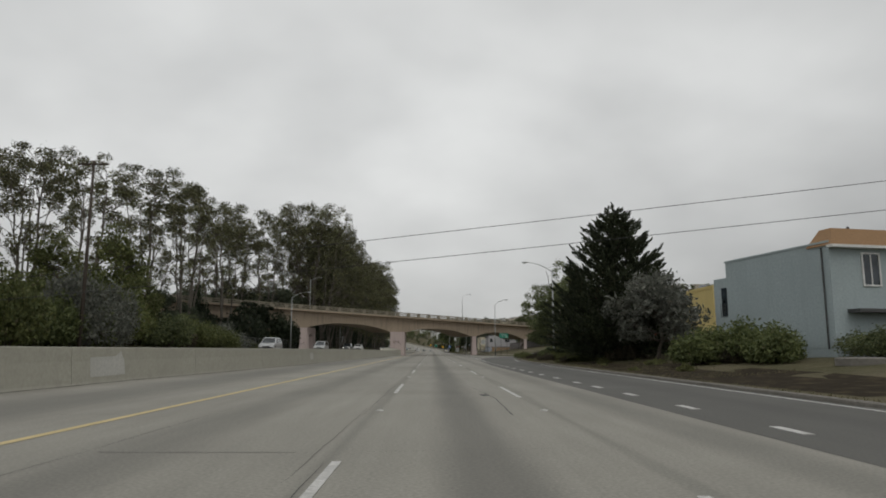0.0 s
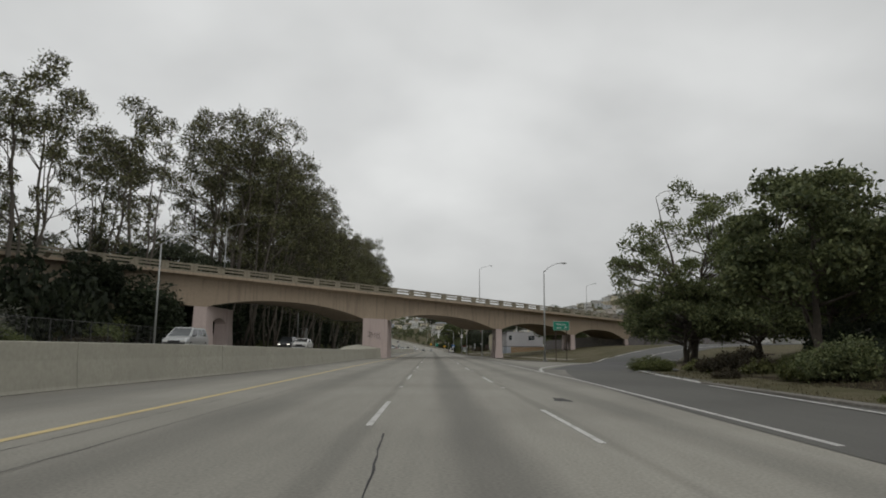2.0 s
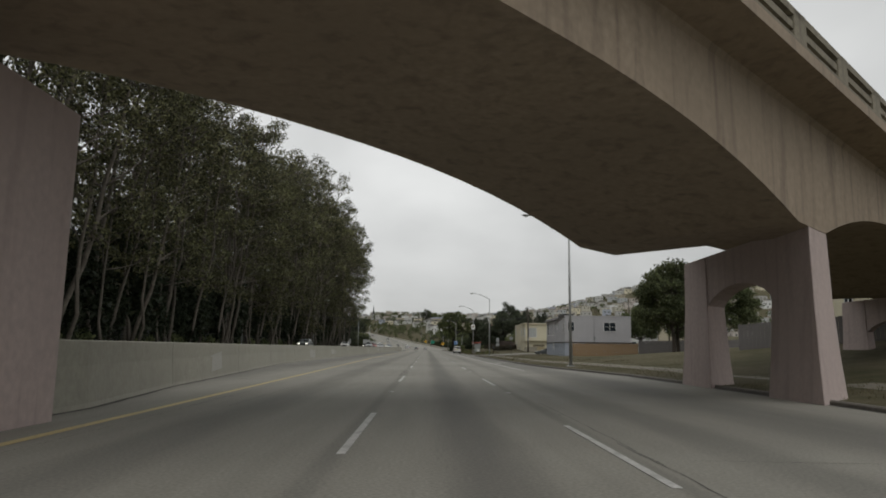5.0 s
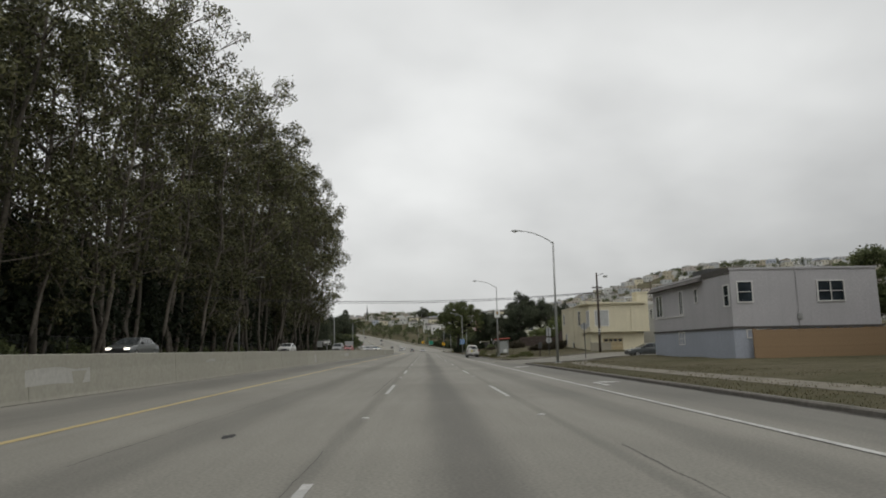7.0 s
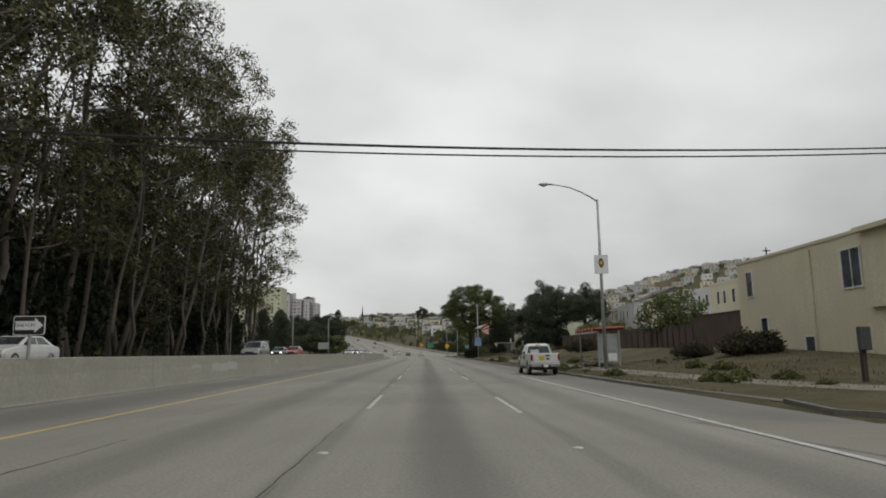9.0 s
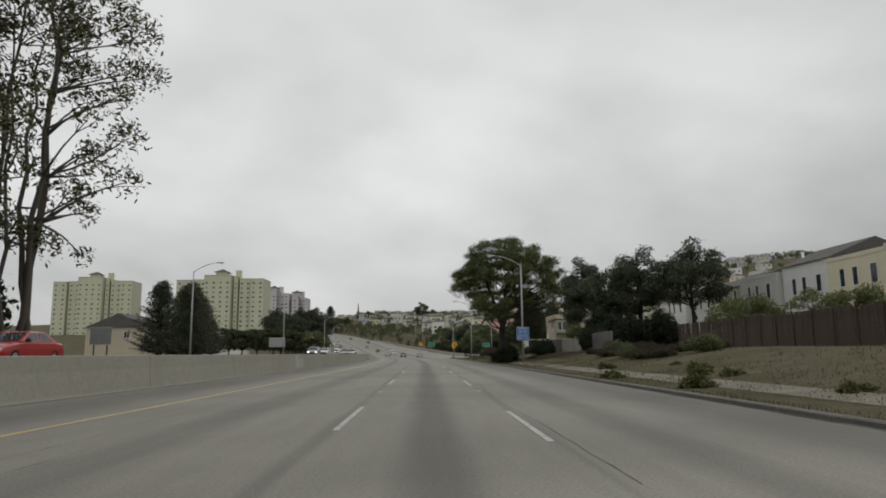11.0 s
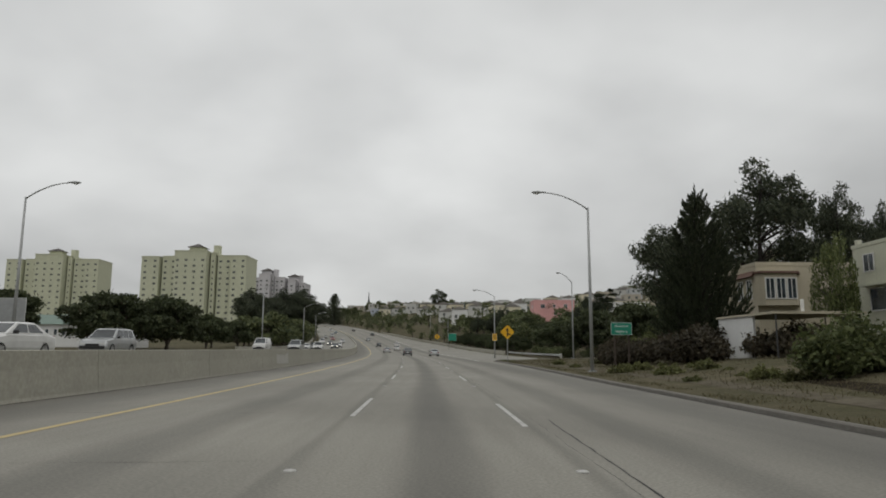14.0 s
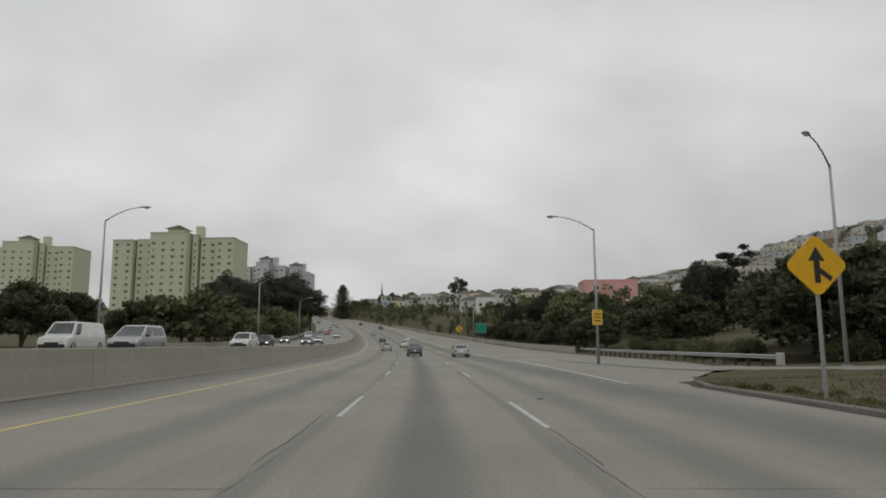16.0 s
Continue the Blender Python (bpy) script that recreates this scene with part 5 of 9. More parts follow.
def cypress(name, label, seed, height, radius, count, blunt=0.0, leaf=0.17):
    """A spiky conifer: boughs that sweep up and out from the trunk to tips on a cone or a dome."""
    r = random.Random(seed)
    t = thing(name, (0, 0, 0), label, "tree")
    wood, cl = Geo(), []
    limb(wood, (0, 0, 0), (0, 0, height * 0.93), 0.032 * height, 0.04, r, 0.02, 8, 8)
    n = round(90 + 130 * blunt)
    for k in range(n):
        f = (k + r.random()) / n
        a = k * 2.399 + r.uniform(-0.4, 0.4)
        cone = 1 - f ** 1.1
        dome = math.sqrt(max(0.0, 1 - (max(0.0, f - 0.15) / 0.87) ** 3.2)) * (0.86 + 0.14 * min(1, f / 0.25))
        reach = radius * (blunt * dome + (1 - blunt) * cone) * r.uniform(0.8, 1.12) + 0.1
        tip = Vector((reach * math.cos(a), reach * math.sin(a), height * (0.10 + 0.88 * f) * r.uniform(0.97, 1.04)))
        foot = Vector((0, 0, max(0.4, tip.z - (0.45 + 0.25 * blunt) * reach - 0.25)))
        pts = limb(wood, foot, tip, 0.03 + 0.008 * reach, 0.012, r, 0.04, 3, 4)
        for j in range(6):
            u = 0.28 + 0.72 * j / 5
            p = foot.lerp(tip, u)
            q = (0.3 + 0.085 * radius) * (1.3 - 0.95 * u) * r.uniform(0.75, 1.25)
            cl.append((p.x, p.y, p.z, q * 1.2, q * 1.2, q * 0.62))
    cl.append((0, 0, height * 0.96, 0.25, 0.25, 0.7))
    part("trunk", wood, M_DARKBARK, t)
    part("crown", leaf_mesh("crown", cl, count, leaf, M_CONIFER, seed, 0.26, -0.35, 0.3), None, t)
    return t


def spray_mesh(name, boughs, count, size, material, seed):
    """Scale-leaved sprays laid along boughs (foot, tip, spread), pointing outwards and up."""
    rng = np.random.default_rng(seed)
    foot, tip = np.array([b[0] for b in boughs]), np.array([b[1] for b in boughs])
    wide = np.array([b[2] for b in boughs])
    length = np.linalg.norm(tip - foot, axis=1)
    which = rng.choice(len(boughs), count, p=length / length.sum())
    u = 0.2 + 0.84 * rng.random(count) ** 0.85
    d = (tip - foot)[which] / length[which, None]
    off = rng.normal(size=(count, 3)) * (wide[which] * np.clip(1.12 - u, 0.05, 1.0))[:, None]
    off[:, 2] *= 0.6
    centre = foot[which] + d * (u * length[which])[:, None] + off
    a = d + rng.normal(size=(count, 3)) * 0.38 + np.array([0, 0, 0.35])
    a /= np.linalg.norm(a, axis=1, keepdims=True)
    b = np.cross(a, rng.normal(size=(count, 3)))
    b /= np.linalg.norm(b, axis=1, keepdims=True)
    s = size * (0.6 + 0.8 * rng.random((count, 1)))
    quad = np.stack([centre - a * s, centre + b * s * 0.3, centre + a * s, centre - b * s * 0.3], 1)
    me = bpy.data.meshes.new(name)
    me.vertices.add(count * 4)
    me.vertices.foreach_set("co", quad.reshape(-1))
    me.loops.add(count * 4)
    me.loops.foreach_set("vertex_index", np.arange(count * 4))
    me.polygons.add(count)
    me.polygons.foreach_set("loop_start", np.arange(count) * 4)
    me.update(calc_edges=True)
    me.materials.append(material)
    return me


def fan_cypress(name, label, seed, height, radius, count, leaf=0.13):
    """A broad cypress: boughs fan upwards from the trunk, each with side twigs, to ragged spiky tips."""
    r = random.Random(seed)
    t = thing(name, (0, 0, 0), label, "tree")
    wood, boughs = Geo(), []
    limb(wood, (0, 0, 0), (0, 0, height * 0.93), 0.032 * height, 0.04, r, 0.02, 8, 8)
    n = 190
    for k in range(n):
        f = (k + r.random()) / n
        a = k * 2.399 + r.uniform(-0.4, 0.4)
        reach = radius * min(1.0, 1.12 * max(0.0, 1.02 - f) ** 0.6) * (0.85 + 0.15 * min(1, f / 0.2)) * r.uniform(0.72, 1.08)
        tip = Vector((reach * math.cos(a), reach * math.sin(a), height * (0.07 + 0.92 * f) * r.uniform(0.97, 1.03)))
        foot = Vector((0, 0, max(0.3, tip.z - 0.62 * reach - 0.3)))
        limb(wood, foot, tip, 0.03 + 0.008 * reach, 0.012, r, 0.03, 3, 4)
        boughs.append((tuple(foot), tuple(tip), 0.2 + 0.04 * radius))
        for j in range(3):
            p = foot.lerp(tip, r.uniform(0.45, 0.85))
            side = Vector((-math.sin(a), math.cos(a), 0)) * r.choice((-1, 1))
            q = p + (tip - foot).normalized() * reach * 0.28 + side * reach * 0.2 + Vector((0, 0, 0.12 * reach))
            boughs.append((tuple(p), tuple(q), 0.12))
    boughs.append(((0, 0, height * 0.6), (0, 0, height * 1.03), 0.35))
    part("trunk", wood, M_DARKBARK, t)
    part("crown", spray_mesh("crown", boughs, count, leaf, M_CYPRESS, seed), None, t)
    return t


grey_tree = tree("grey_green_tree", "bushy grey-green tree among the roadside scrub", "tree", round_clumps(54, 13.5, 1.0, 3.6, 44, 1.25, 0.8), [((0, 0, 0), (0.3, -0.2, 9.5), 0.2, 0.06)], M_BUSH, M_BARK, 9000, 0.2, 54, 0.4, 0.2)
place(grey_tree, [(-36.5, 75, 0, 1.0), (-38, 66, 80, 0.8), (-39, 88, 150, 0.75), (-37, 50, 200, 0.7)])
big_cypress = fan_cypress("cypress_tree", "dark spreading cypress with upswept spiky boughs", 51, 11.6, 5.6, 90000)
place(big_cypress, [(16.0, 60.3, 0, 1.2, 1.2), (23.6, 503.0, 70, 0.80, 1.36)])
silver = tree("silver_leaved_tree", "small grey-green tree leaning against a dark cypress", "tree", round_clumps(52, 7.2, 0.6, 3.6, 34, 1.15, 0.85), [((0, 0, 0), (0.3, -0.2, 4.5), 0.16, 0.06)], M_SILVER, M_BARK, 7000, 0.2, 52, 0.35, 0.2)
place(silver, [(17.0, 52.6, 0, 1.0), (45.5, 192, 60, 0.62, 0.95)])
conifer = cypress("conifer_tree", "dark young conifer beside the southbound lanes", 53, 11.0, 3.9, 13000, 0.25)
place(conifer, [(-35.5, 452, 0, 1.35, 1.02), (-39, 449, 60, 1.3, 1.0), (-38.5, 466, 120, 1.2, 0.9), (-33.5, 444, 200, 1.25, 0.92), (-40.5, 478, 40, 0.8, 0.6), (-33.0, 392, 90, 1.25, 1.1), (-98, 1050, 0, 3.2, 2.6), (36, 610, 0, 1.0), (33, 606, 100, 0.8)])


def oak_like(name, label, seed, height, base, radius, n, size, material, count, trunks, bark=None, leaf=0.24):
    return tree(name, label, "tree", round_clumps(seed, height, base, radius, n, size), trunks, material, bark or M_BARK, count, leaf, seed, 0.5, 0.1, 0.5, dome=0.5)


green = oak_like("broadleaf_tree", "leafy green roadside tree with a dense crown", 61, 12.2, 1.8, 4.6, 46, 1.25, M_OAK, 24000, [((0, 0, 0), (0.2, 0.1, 7.5), 0.25, 0.1), ((0.1, 0, 0.4), (-1.6, 0.8, 7), 0.16, 0.06)], leaf=0.15)
place(green, [(60, 204, 0, 1.0), (66, 209, 80, 1.05), (72, 213, 40, 0.95), (56, 214, 20, 0.8), (52, 176, 10, 0.7), (58, 180, 60, 0.75), (80, 205, 0, 0.9), (19.2, 99.5, 0, 0.98), (24.0, 106, 90, 0.9), (29, 112, 30, 0.92), (31, 100, 150, 0.85), (35, 118, 10, 0.9), (33, 92, 60, 0.75), (37, 262, 0, 1.2), (33.5, 254, 100, 1.22), (43, 259, 40, 1.1), (44, 275, 0, 0.8), (37, 279, 70, 0.8)])
ragged = tree("ragged_tree", "ragged tree with bare upper twigs and light green leaves", "tree", [c for c in round_clumps(62, 17.0, 2.2, 8.0, 105, 0.98, 0.85) if not (c[0] < -2 and c[2] > 11.5 and c[1] < 3)], [((0, 0, 0), (0.3, 0.2, 6.5), 0.36, 0.2), ((0.2, 0.1, 3.5), (-3.0, 0.5, 14.8), 0.2, 0.03), ((0.2, 0.1, 4.0), (3.2, -0.5, 14), 0.18, 0.05), ((0, 0, 3), (-5.0, -1, 11), 0.13, 0.03)], M_RAGGED, M_BARK, 26000, 0.13, 62, 0.5, 0.1, dome=0.5)
place(ragged, [(24.8, 131.0, 0, 1.0, 1.13)])
lower = oak_like("broadleaf_tree", "low spreading dark green tree by the exit ramp", 63, 8.0, 1.2, 5.2, 40, 1.2, M_OAK, 18000, [((0, 0, 0), (0.2, 0.1, 5), 0.22, 0.1), ((0, 0, 0), (1.5, 0.8, 4.6), 0.2, 0.08)], leaf=0.15)
place(lower, [(23.5, 129.5, 0, 1.0), (30, 128, 70, 1.05), (36, 124, 20, 1.0), (42, 133, 50, 1.1)])

def spreading_clumps(seed, n):
    """A wide umbrella of flat puffs whose lower edge climbs towards its tips."""
    r, out = random.Random(seed), []
    while len(out) < n:
        a, u, k = r.uniform(0, 2 * math.pi), r.uniform(-0.75, 1.0), r.uniform(0.3, 1.0) ** 0.4
        c = math.sqrt(1 - u * u)
        x, y, z = 0.7 + 7.9 * c * k * math.cos(a), 7.4 * c * k * math.sin(a), 10.2 + 6.6 * u * k
        if z < (5.6 + 1.05 * max(0.0, -x - 2.6) if x < 1.5 else 7.8):
            continue
        q = r.uniform(0.85, 1.5)
        if any(math.dist((x, y, z), o[:3]) < 0.5 * (q + o[3]) for o in out) and r.random() < 0.75:
            continue
        out.append((x, y, z, q, q, q * 0.78))
    return out


big = tree("spreading_tree", "large dark spreading tree with a forked trunk on the verge", "tree", spreading_clumps(71, 146), [((-0.2, 0, 0), (-0.1, 0.1, 5.9), 0.52, 0.42), ((-0.2, 0.1, 5.2), (-3.2, -0.6, 13.6), 0.32, 0.07), ((0.0, 0.1, 5.4), (1.9, 0.7, 9.4), 0.36, 0.26), ((1.8, 0.7, 9.0), (1.4, 1.6, 15.6), 0.24, 0.07), ((1.8, 0.7, 9.1), (4.6, 0.4, 14.2), 0.24, 0.06), ((1.2, 0.5, 7.9), (7.0, -1.2, 11.8), 0.18, 0.05), ((0.2, 0.1, 5.2), (-5.4, 0.9, 10.8), 0.2, 0.05), ((0.3, 0.1, 5.8), (0.6, -3.4, 13.2), 0.22, 0.06)], M_SPREAD, M_DARKBARK, 160000, 0.078, 71, 0.5, 0.1, 0.55, dome=0.7)
place(big, [(9.9, 434.3, 0, 0.89, 0.93)])
pine = tree("pine_tree", "dark bushy pine with clumped foliage behind the gardens", "tree", round_clumps(72, 15.5, 2.8, 5.0, 48, 1.45, 0.6), [((0, 0, 0), (0.5, 0.3, 13), 0.32, 0.1), ((0.1, 0, 3), (-2.6, 0.6, 11), 0.2, 0.07)], M_CONIFER, M_DARKBARK, 15000, 0.2, 72, 0.35, 0.0)
place(pine, [(24.6, 448.0, 200, 0.82, 0.8), (30.5, 454, 0, 0.7, 0.62), (31.5, 446, 80, 1.05), (37, 440, 30, 1.0), (43.0, 530, 0, 1.42, 1.72), (53.4, 530, 60, 0.72, 1.40), (30.0, 526, 120, 1.05, 1.25), (60, 531, 20, 0.5, 1.24), (63.5, 530, 70, 0.5, 1.28), (-75, 720, 0, 1.3), (-84, 735, 70, 1.5), (-66, 705, 20, 1.2), (-92, 760, 0, 1.4), (-63, 748, 10, 1.35), (-66, 757, 90, 1.55), (-69, 765, 200, 1.5), (-62, 770, 300, 1.3), (-74, 752, 60, 1.5), (-3, 952, 0, 1.3), (42, 622, 0, 0.8), (17, 668, 0, 0.62), (21.5, 676, 90, 0.7), (26, 682, 160, 0.6), (13, 690, 30, 0.6), (-41, 97, 0, 0.6), (-40.5, 108, 50, 0.5), (-42, 116, 90, 0.45), (-37, 156, 20, 1.1), (-34, 166, 0, 1.0), (-50, 163, 70, 1.2), (-45, 171, 140, 1.15), (-57, 160, 200, 1.15), (-42, 160, 300, 1.05)])
garden = tree("garden_tree", "small yellow-green garden tree with reddish tips", "tree", round_clumps(74, 6.8, 0.8, 4.0, 34, 1.0, 0.8), [((0, 0, 0), (0.3, -0.2, 4.2), 0.14, 0.06), ((0.1, 0, 0), (-1.2, 0.4, 4.0), 0.1, 0.05)], M_LIGHTLEAF, M_BARK, 6500, 0.17, 74, 0.45, 0.1)
place(garden, [(39.0, 191, 0, 0.8, 1.38), (28.6, 363, 0, 1.0), (31.5, 396, 20, 0.62), (32, 403, 120, 0.66), (31, 411, 40, 0.7), (32.5, 418, 10, 0.72), (33.2, 497.5, 0, 0.45, 1.45)])
windswept = tree("windswept_cypress", "dark windswept cypress with a flat leaning top", "tree", [(-0.5, 0, 2.2, 3.0, 2.8, 2.0), (0.5, 0.3, 4.6, 2.7, 2.5, 1.7), (1.2, 0, 6.6, 1.9, 1.8, 1.0), (2.8, 0, 8.2, 1.3, 1.0, 0.45), (4.2, 0, 9.2, 1.0, 0.8, 0.3), (1.6, 0.5, 9.0, 1.1, 0.9, 0.4), (3.4, -0.4, 10.0, 0.7, 0.6, 0.3)], [((0, 0, 0), (2.6, 0, 8.6), 0.3, 0.08)], M_DARKLEAF, M_DARKBARK, 5200, 0.3, 73, 0.3, -0.2)
place(windswept, [(35.5, 601, 0, 1.25)])
dome = oak_like("round_crowned_tree", "low round-crowned dark green tree with several stems", 81, 7.4, 0.2, 4.4, 46, 1.15, M_DARKOAK, 11000, [((0, 0, 0), (0.4, 0.2, 4.2), 0.2, 0.09), ((0.2, 0, 0), (-1.4, 0.6, 4.0), 0.16, 0.07), ((-0.1, 0, 0), (1.5, -0.5, 4.0), 0.16, 0.07)])
place(dome, [(-36.5, 530, 0, 1.0), (-40.5, 540, 60, 1.1), (-45, 551, 20, 1.05), (-38, 519, 0, 0.95), (-44, 527, 10, 0.95), (-43.5, 565, 100, 0.9), (-47, 578, 0, 0.9), (-46, 592, 60, 0.85), (-50, 606, 10, 0.9), (-52, 622, 80, 0.85), (-57, 640, 0, 0.9), (-60, 660, 30, 0.9), (-42, 505, 0, 0.8), (-47, 512, 0, 0.9), (26, 556, 0, 1.12), (33, 561, 60, 1.2), (29, 568, 100, 1.1), (23.5, 549, 10, 0.95), (38, 553, 40, 1.2), (30, 545, 20, 1.05), (37, 540, 70, 1.1), (25, 582, 0, 0.9), (24, 592, 40, 0.85), (27, 602, 60, 0.8)] + [(cx(600 + 6 * i) + 27.5 + rnd.uniform(-1, 1.5), 600 + 6 * i, 50 * i, rnd.uniform(0.5, 0.68)) for i in range(18)] + [(cx(598 + 7 * i) + 37 + rnd.uniform(-2, 3), 598 + 7 * i, 50 * i, rnd.uniform(0.7, 0.85)) for i in range(7)])
far_oaks = oak_like("hillside_tree", "dark rounded tree on the hillside", 82, 8.5, 0.6, 4.6, 22, 1.7, M_OAK, 1500, [((0, 0, 0), (0.2, 0.1, 5), 0.25, 0.1)], leaf=0.5)
spots = [(22, 620), (25, 633), (20, 645), (24, 660), (18, 672), (22, 690), (16, 705), (26, 648), (30, 664), (33, 628), (28, 678), (12, 730), (20, 720), (28, 700), (38, 640), (44, 655), (10, 748), (60, 640), (70, 670), (52, 690), (64, 725), (55, 740)]
spots += [(0, 1095), (8, 1102), (-96, 1100), (-110, 1095), (-104, 1112), (-88, 1105), (-75, 1140), (-60, 1150), (-50, 1158), (-40, 1165), (-66, 1148), (-30, 1170), (-118, 1060), (-128, 1040)]
spots += [(-78 - i * 3.2 + rnd.uniform(-3, 3), 690 + i * 21 + rnd.uniform(-5, 5)) for i in range(18)]
spots += [(cx(y_) + o, y_) for y_ in range(600, 780, 9) for o in (-32.5 + rnd.uniform(-1, 0.5), -39 + rnd.uniform(-3, 3))]
place(far_oaks, [(x, y_, rnd.uniform(0, 360), rnd.uniform(0.7, 1.1) * (0.95 if y_ < 900 else 1.2)) for x, y_ in spots])


def far_woods(seed):
    """The trees between the far houses, too many and too small to pick apart."""
    r = random.Random(seed)
    at = [(r.uniform(-330, -130), r.uniform(1000, 1350)) for _ in range(70)] + [(r.uniform(-100, 60), r.uniform(1080, 1400)) for _ in range(80)]
    at += [(r.uniform(70, 560), r.uniform(560, 1300)) for _ in range(380)] + [(cx(y_) + r.uniform(34, 110), y_) for y_ in range(760, 1090, 4)]
    at += [(r.uniform(290, 400), r.uniform(980, 1100)) for _ in range(60)] + [(r.uniform(40, 110), r.uniform(620, 800)) for _ in range(60)]
    at = [(x, y_, r.uniform(0.6, 1.25)) for x, y_ in at]
    for y_ in range(700, 1110, 3):
        at += [(cx(y_) + r.uniform(along([(700, 25), (860, 15), (1100, 14)], y_), 40), y_ + r.uniform(-2, 2), r.uniform(0.25, 0.75)) for _ in range(2) if not 770 < y_ < 830 or r.random() < 0.3]
    clumps, wood = [], Geo()
    for x, y_, k in at:
        z = ground_z(x, y_)
        wood.tube([(x, y_, z - 0.5), (x + 0.2, y_, z + 4.5 * k)], [0.28, 0.12], 5)
        for _ in range(6):
            q = r.uniform(1.3, 2.3) * k
            clumps.append((x + r.uniform(-2.4, 2.4) * k, y_ + r.uniform(-2.4, 2.4) * k, z + r.uniform(1.6, 6.2) * k, q, q, q * 0.75))
    t = thing("far_woods", (0, 0, 0), "dark rounded trees scattered over the far hillsides", "trees", kind="stuff")
    part("trunks", wood, M_DARKBARK, t)
    part("crowns", leaf_mesh("crowns", clumps, 115000, 0.5, M_OAK, seed, 0.55, 0.0, 0.5), None, t)


far_woods(83)


def tufts(name, label, boxes, count, height, material, seed):
    """Blades and weeds standing on the ground within stretches of the verge."""
    rng = np.random.default_rng(seed)
    quads = []
    for x0, y0, x1, y1, share in boxes:
        for _ in range(int(count * share)):
            x, y_ = rng.uniform(x0, x1), rng.uniform(y0, y1)
            if (y_ < 285 and x < along(RIGHT, y_) + 0.12) or (60 < y_ < 180 and ramp_distance(x, y_) < 3.0):
                continue
            if noise.noise((x * 0.35, y_ * 0.35, seed)) < -0.05:
                continue
            z, h, w, a = ground_z(x, y_) - 0.02, height * rng.uniform(0.4, 1.3), rng.uniform(0.008, 0.024), rng.uniform(0, 6.28)
            lx, ly = rng.normal(0, 0.35, 2) * h
            dx, dy = w * math.cos(a), w * math.sin(a)
            quads.append([(x - dx, y_ - dy, z), (x + dx, y_ + dy, z), (x + lx + dx * 0.4, y_ + ly + dy * 0.4, z + h), (x + lx - dx * 0.4, y_ + ly - dy * 0.4, z + h)])
    g = Geo()
    g.v = [p for q in quads for p in q]
    g.f = [(4 * i, 4 * i + 1, 4 * i + 2, 4 * i + 3) for i in range(len(quads))]
    me = bpy.data.meshes.new(name)
    me.from_pydata(g.v, [], g.f)
    me.materials.append(material)
    tagged(new(name, me), label, "grass", kind="stuff")


tufts("verge_grass", "dry tufts of grass and weeds along the kerb", [(10.2, 30, 16, 118, 0.2), (8.2, 180, 16, 284, 0.25), (8.2, 306, 16, 420, 0.3), (8.2, 400, 17, 530, 0.6)], 90000, 0.075, M_GRASS, 3)
tufts("kerb_weeds", "low weeds and litter growing over the kerb", [(7.95, 170, 8.6, 281, 0.25), (7.95, 306, 8.7, 500, 0.6), (9.8, -20, 10.4, 92, 0.25), (5.9, 506, 8.2, 527, 0.2)], 15000, 0.10, M_GRASS, 6)
tufts("bank_weeds", "taller dry weeds on the roadside bank", [(11, 40, 20, 118, 0.35), (10, 310, 26, 420, 0.4), (10, 420, 22, 530, 0.5)], 26000, 0.15, M_GRASS, 4)
weed = bush("weed_clump", "clump of yellow-green weeds on the verge", 46, 0.55, 0.55, 900, 0.06, M_WEED, 8)
weeds = [(10.9 + rnd.uniform(-1.2, 3.5), rnd.uniform(436, 505), rnd.uniform(0, 360), rnd.uniform(0.6, 1.5)) for i in range(34)]
weeds += [(9.6 + rnd.uniform(-0.8, 5), rnd.uniform(308, 400), rnd.uniform(0, 360), rnd.uniform(0.6, 1.6)) for i in range(30)]
weeds += [(17.5 + rnd.uniform(-1.0, 3), rnd.uniform(100, 112), rnd.uniform(0, 360), rnd.uniform(0.8, 2.0)) for i in range(12)]
weeds += [(13.0 + rnd.uniform(-1.5, 4), rnd.uniform(36, 90), rnd.uniform(0, 360), rnd.uniform(0.6, 1.4)) for i in range(20)]
weeds += [(7.4 + rnd.uniform(-0.3, 0.8), rnd.uniform(518, 526), rnd.uniform(0, 360), rnd.uniform(0.4, 0.7)) for i in range(9)]
place(weed, weeds)
tufts("median_weeds", "thin dry weeds at the foot of the median wall", [(-12.3, 60, -11.9, 62, 0.2)], 60, 0.1, M_GRASS, 5)

# ---- houses ----
def stucco(name, c, stain=True):
    return surface(name, c, 0.84, 0.9, big=0.35, small=7, bump=0.2, stain=tuple(v * 0.55 for v in c) if stain else None, stain_amount=0.14, streak=True)


W_BLUE = stucco("blue_grey_stucco", (0.40, 0.465, 0.475))
W_GREY = stucco("lilac_grey_stucco", (0.53, 0.52, 0.535))
W_GREYBLUE = stucco("slate_blue_stucco", (0.44, 0.475, 0.545))
W_CREAM = stucco("cream_stucco", (0.76, 0.70, 0.52))
W_PALE = stucco("pale_grey_stucco", (0.60, 0.60, 0.57))
W_GREENISH = stucco("pale_greenish_stucco", (0.63, 0.63, 0.50))
W_WHITE = stucco("white_stucco", (0.76, 0.76, 0.74))
W_TAN = stucco("tan_stucco", (0.50, 0.45, 0.34))
W_PINK = stucco("pink_stucco", (0.74, 0.40, 0.38))
W_YELLOW = stucco("yellow_stucco", (0.68, 0.54, 0.22))
# Far panes are paled: distance haze is put into the glass colour.
M_TOWERGLASS = glass_dark("haze_paled_window_glass", (0.075, 0.08, 0.075), 0.15)
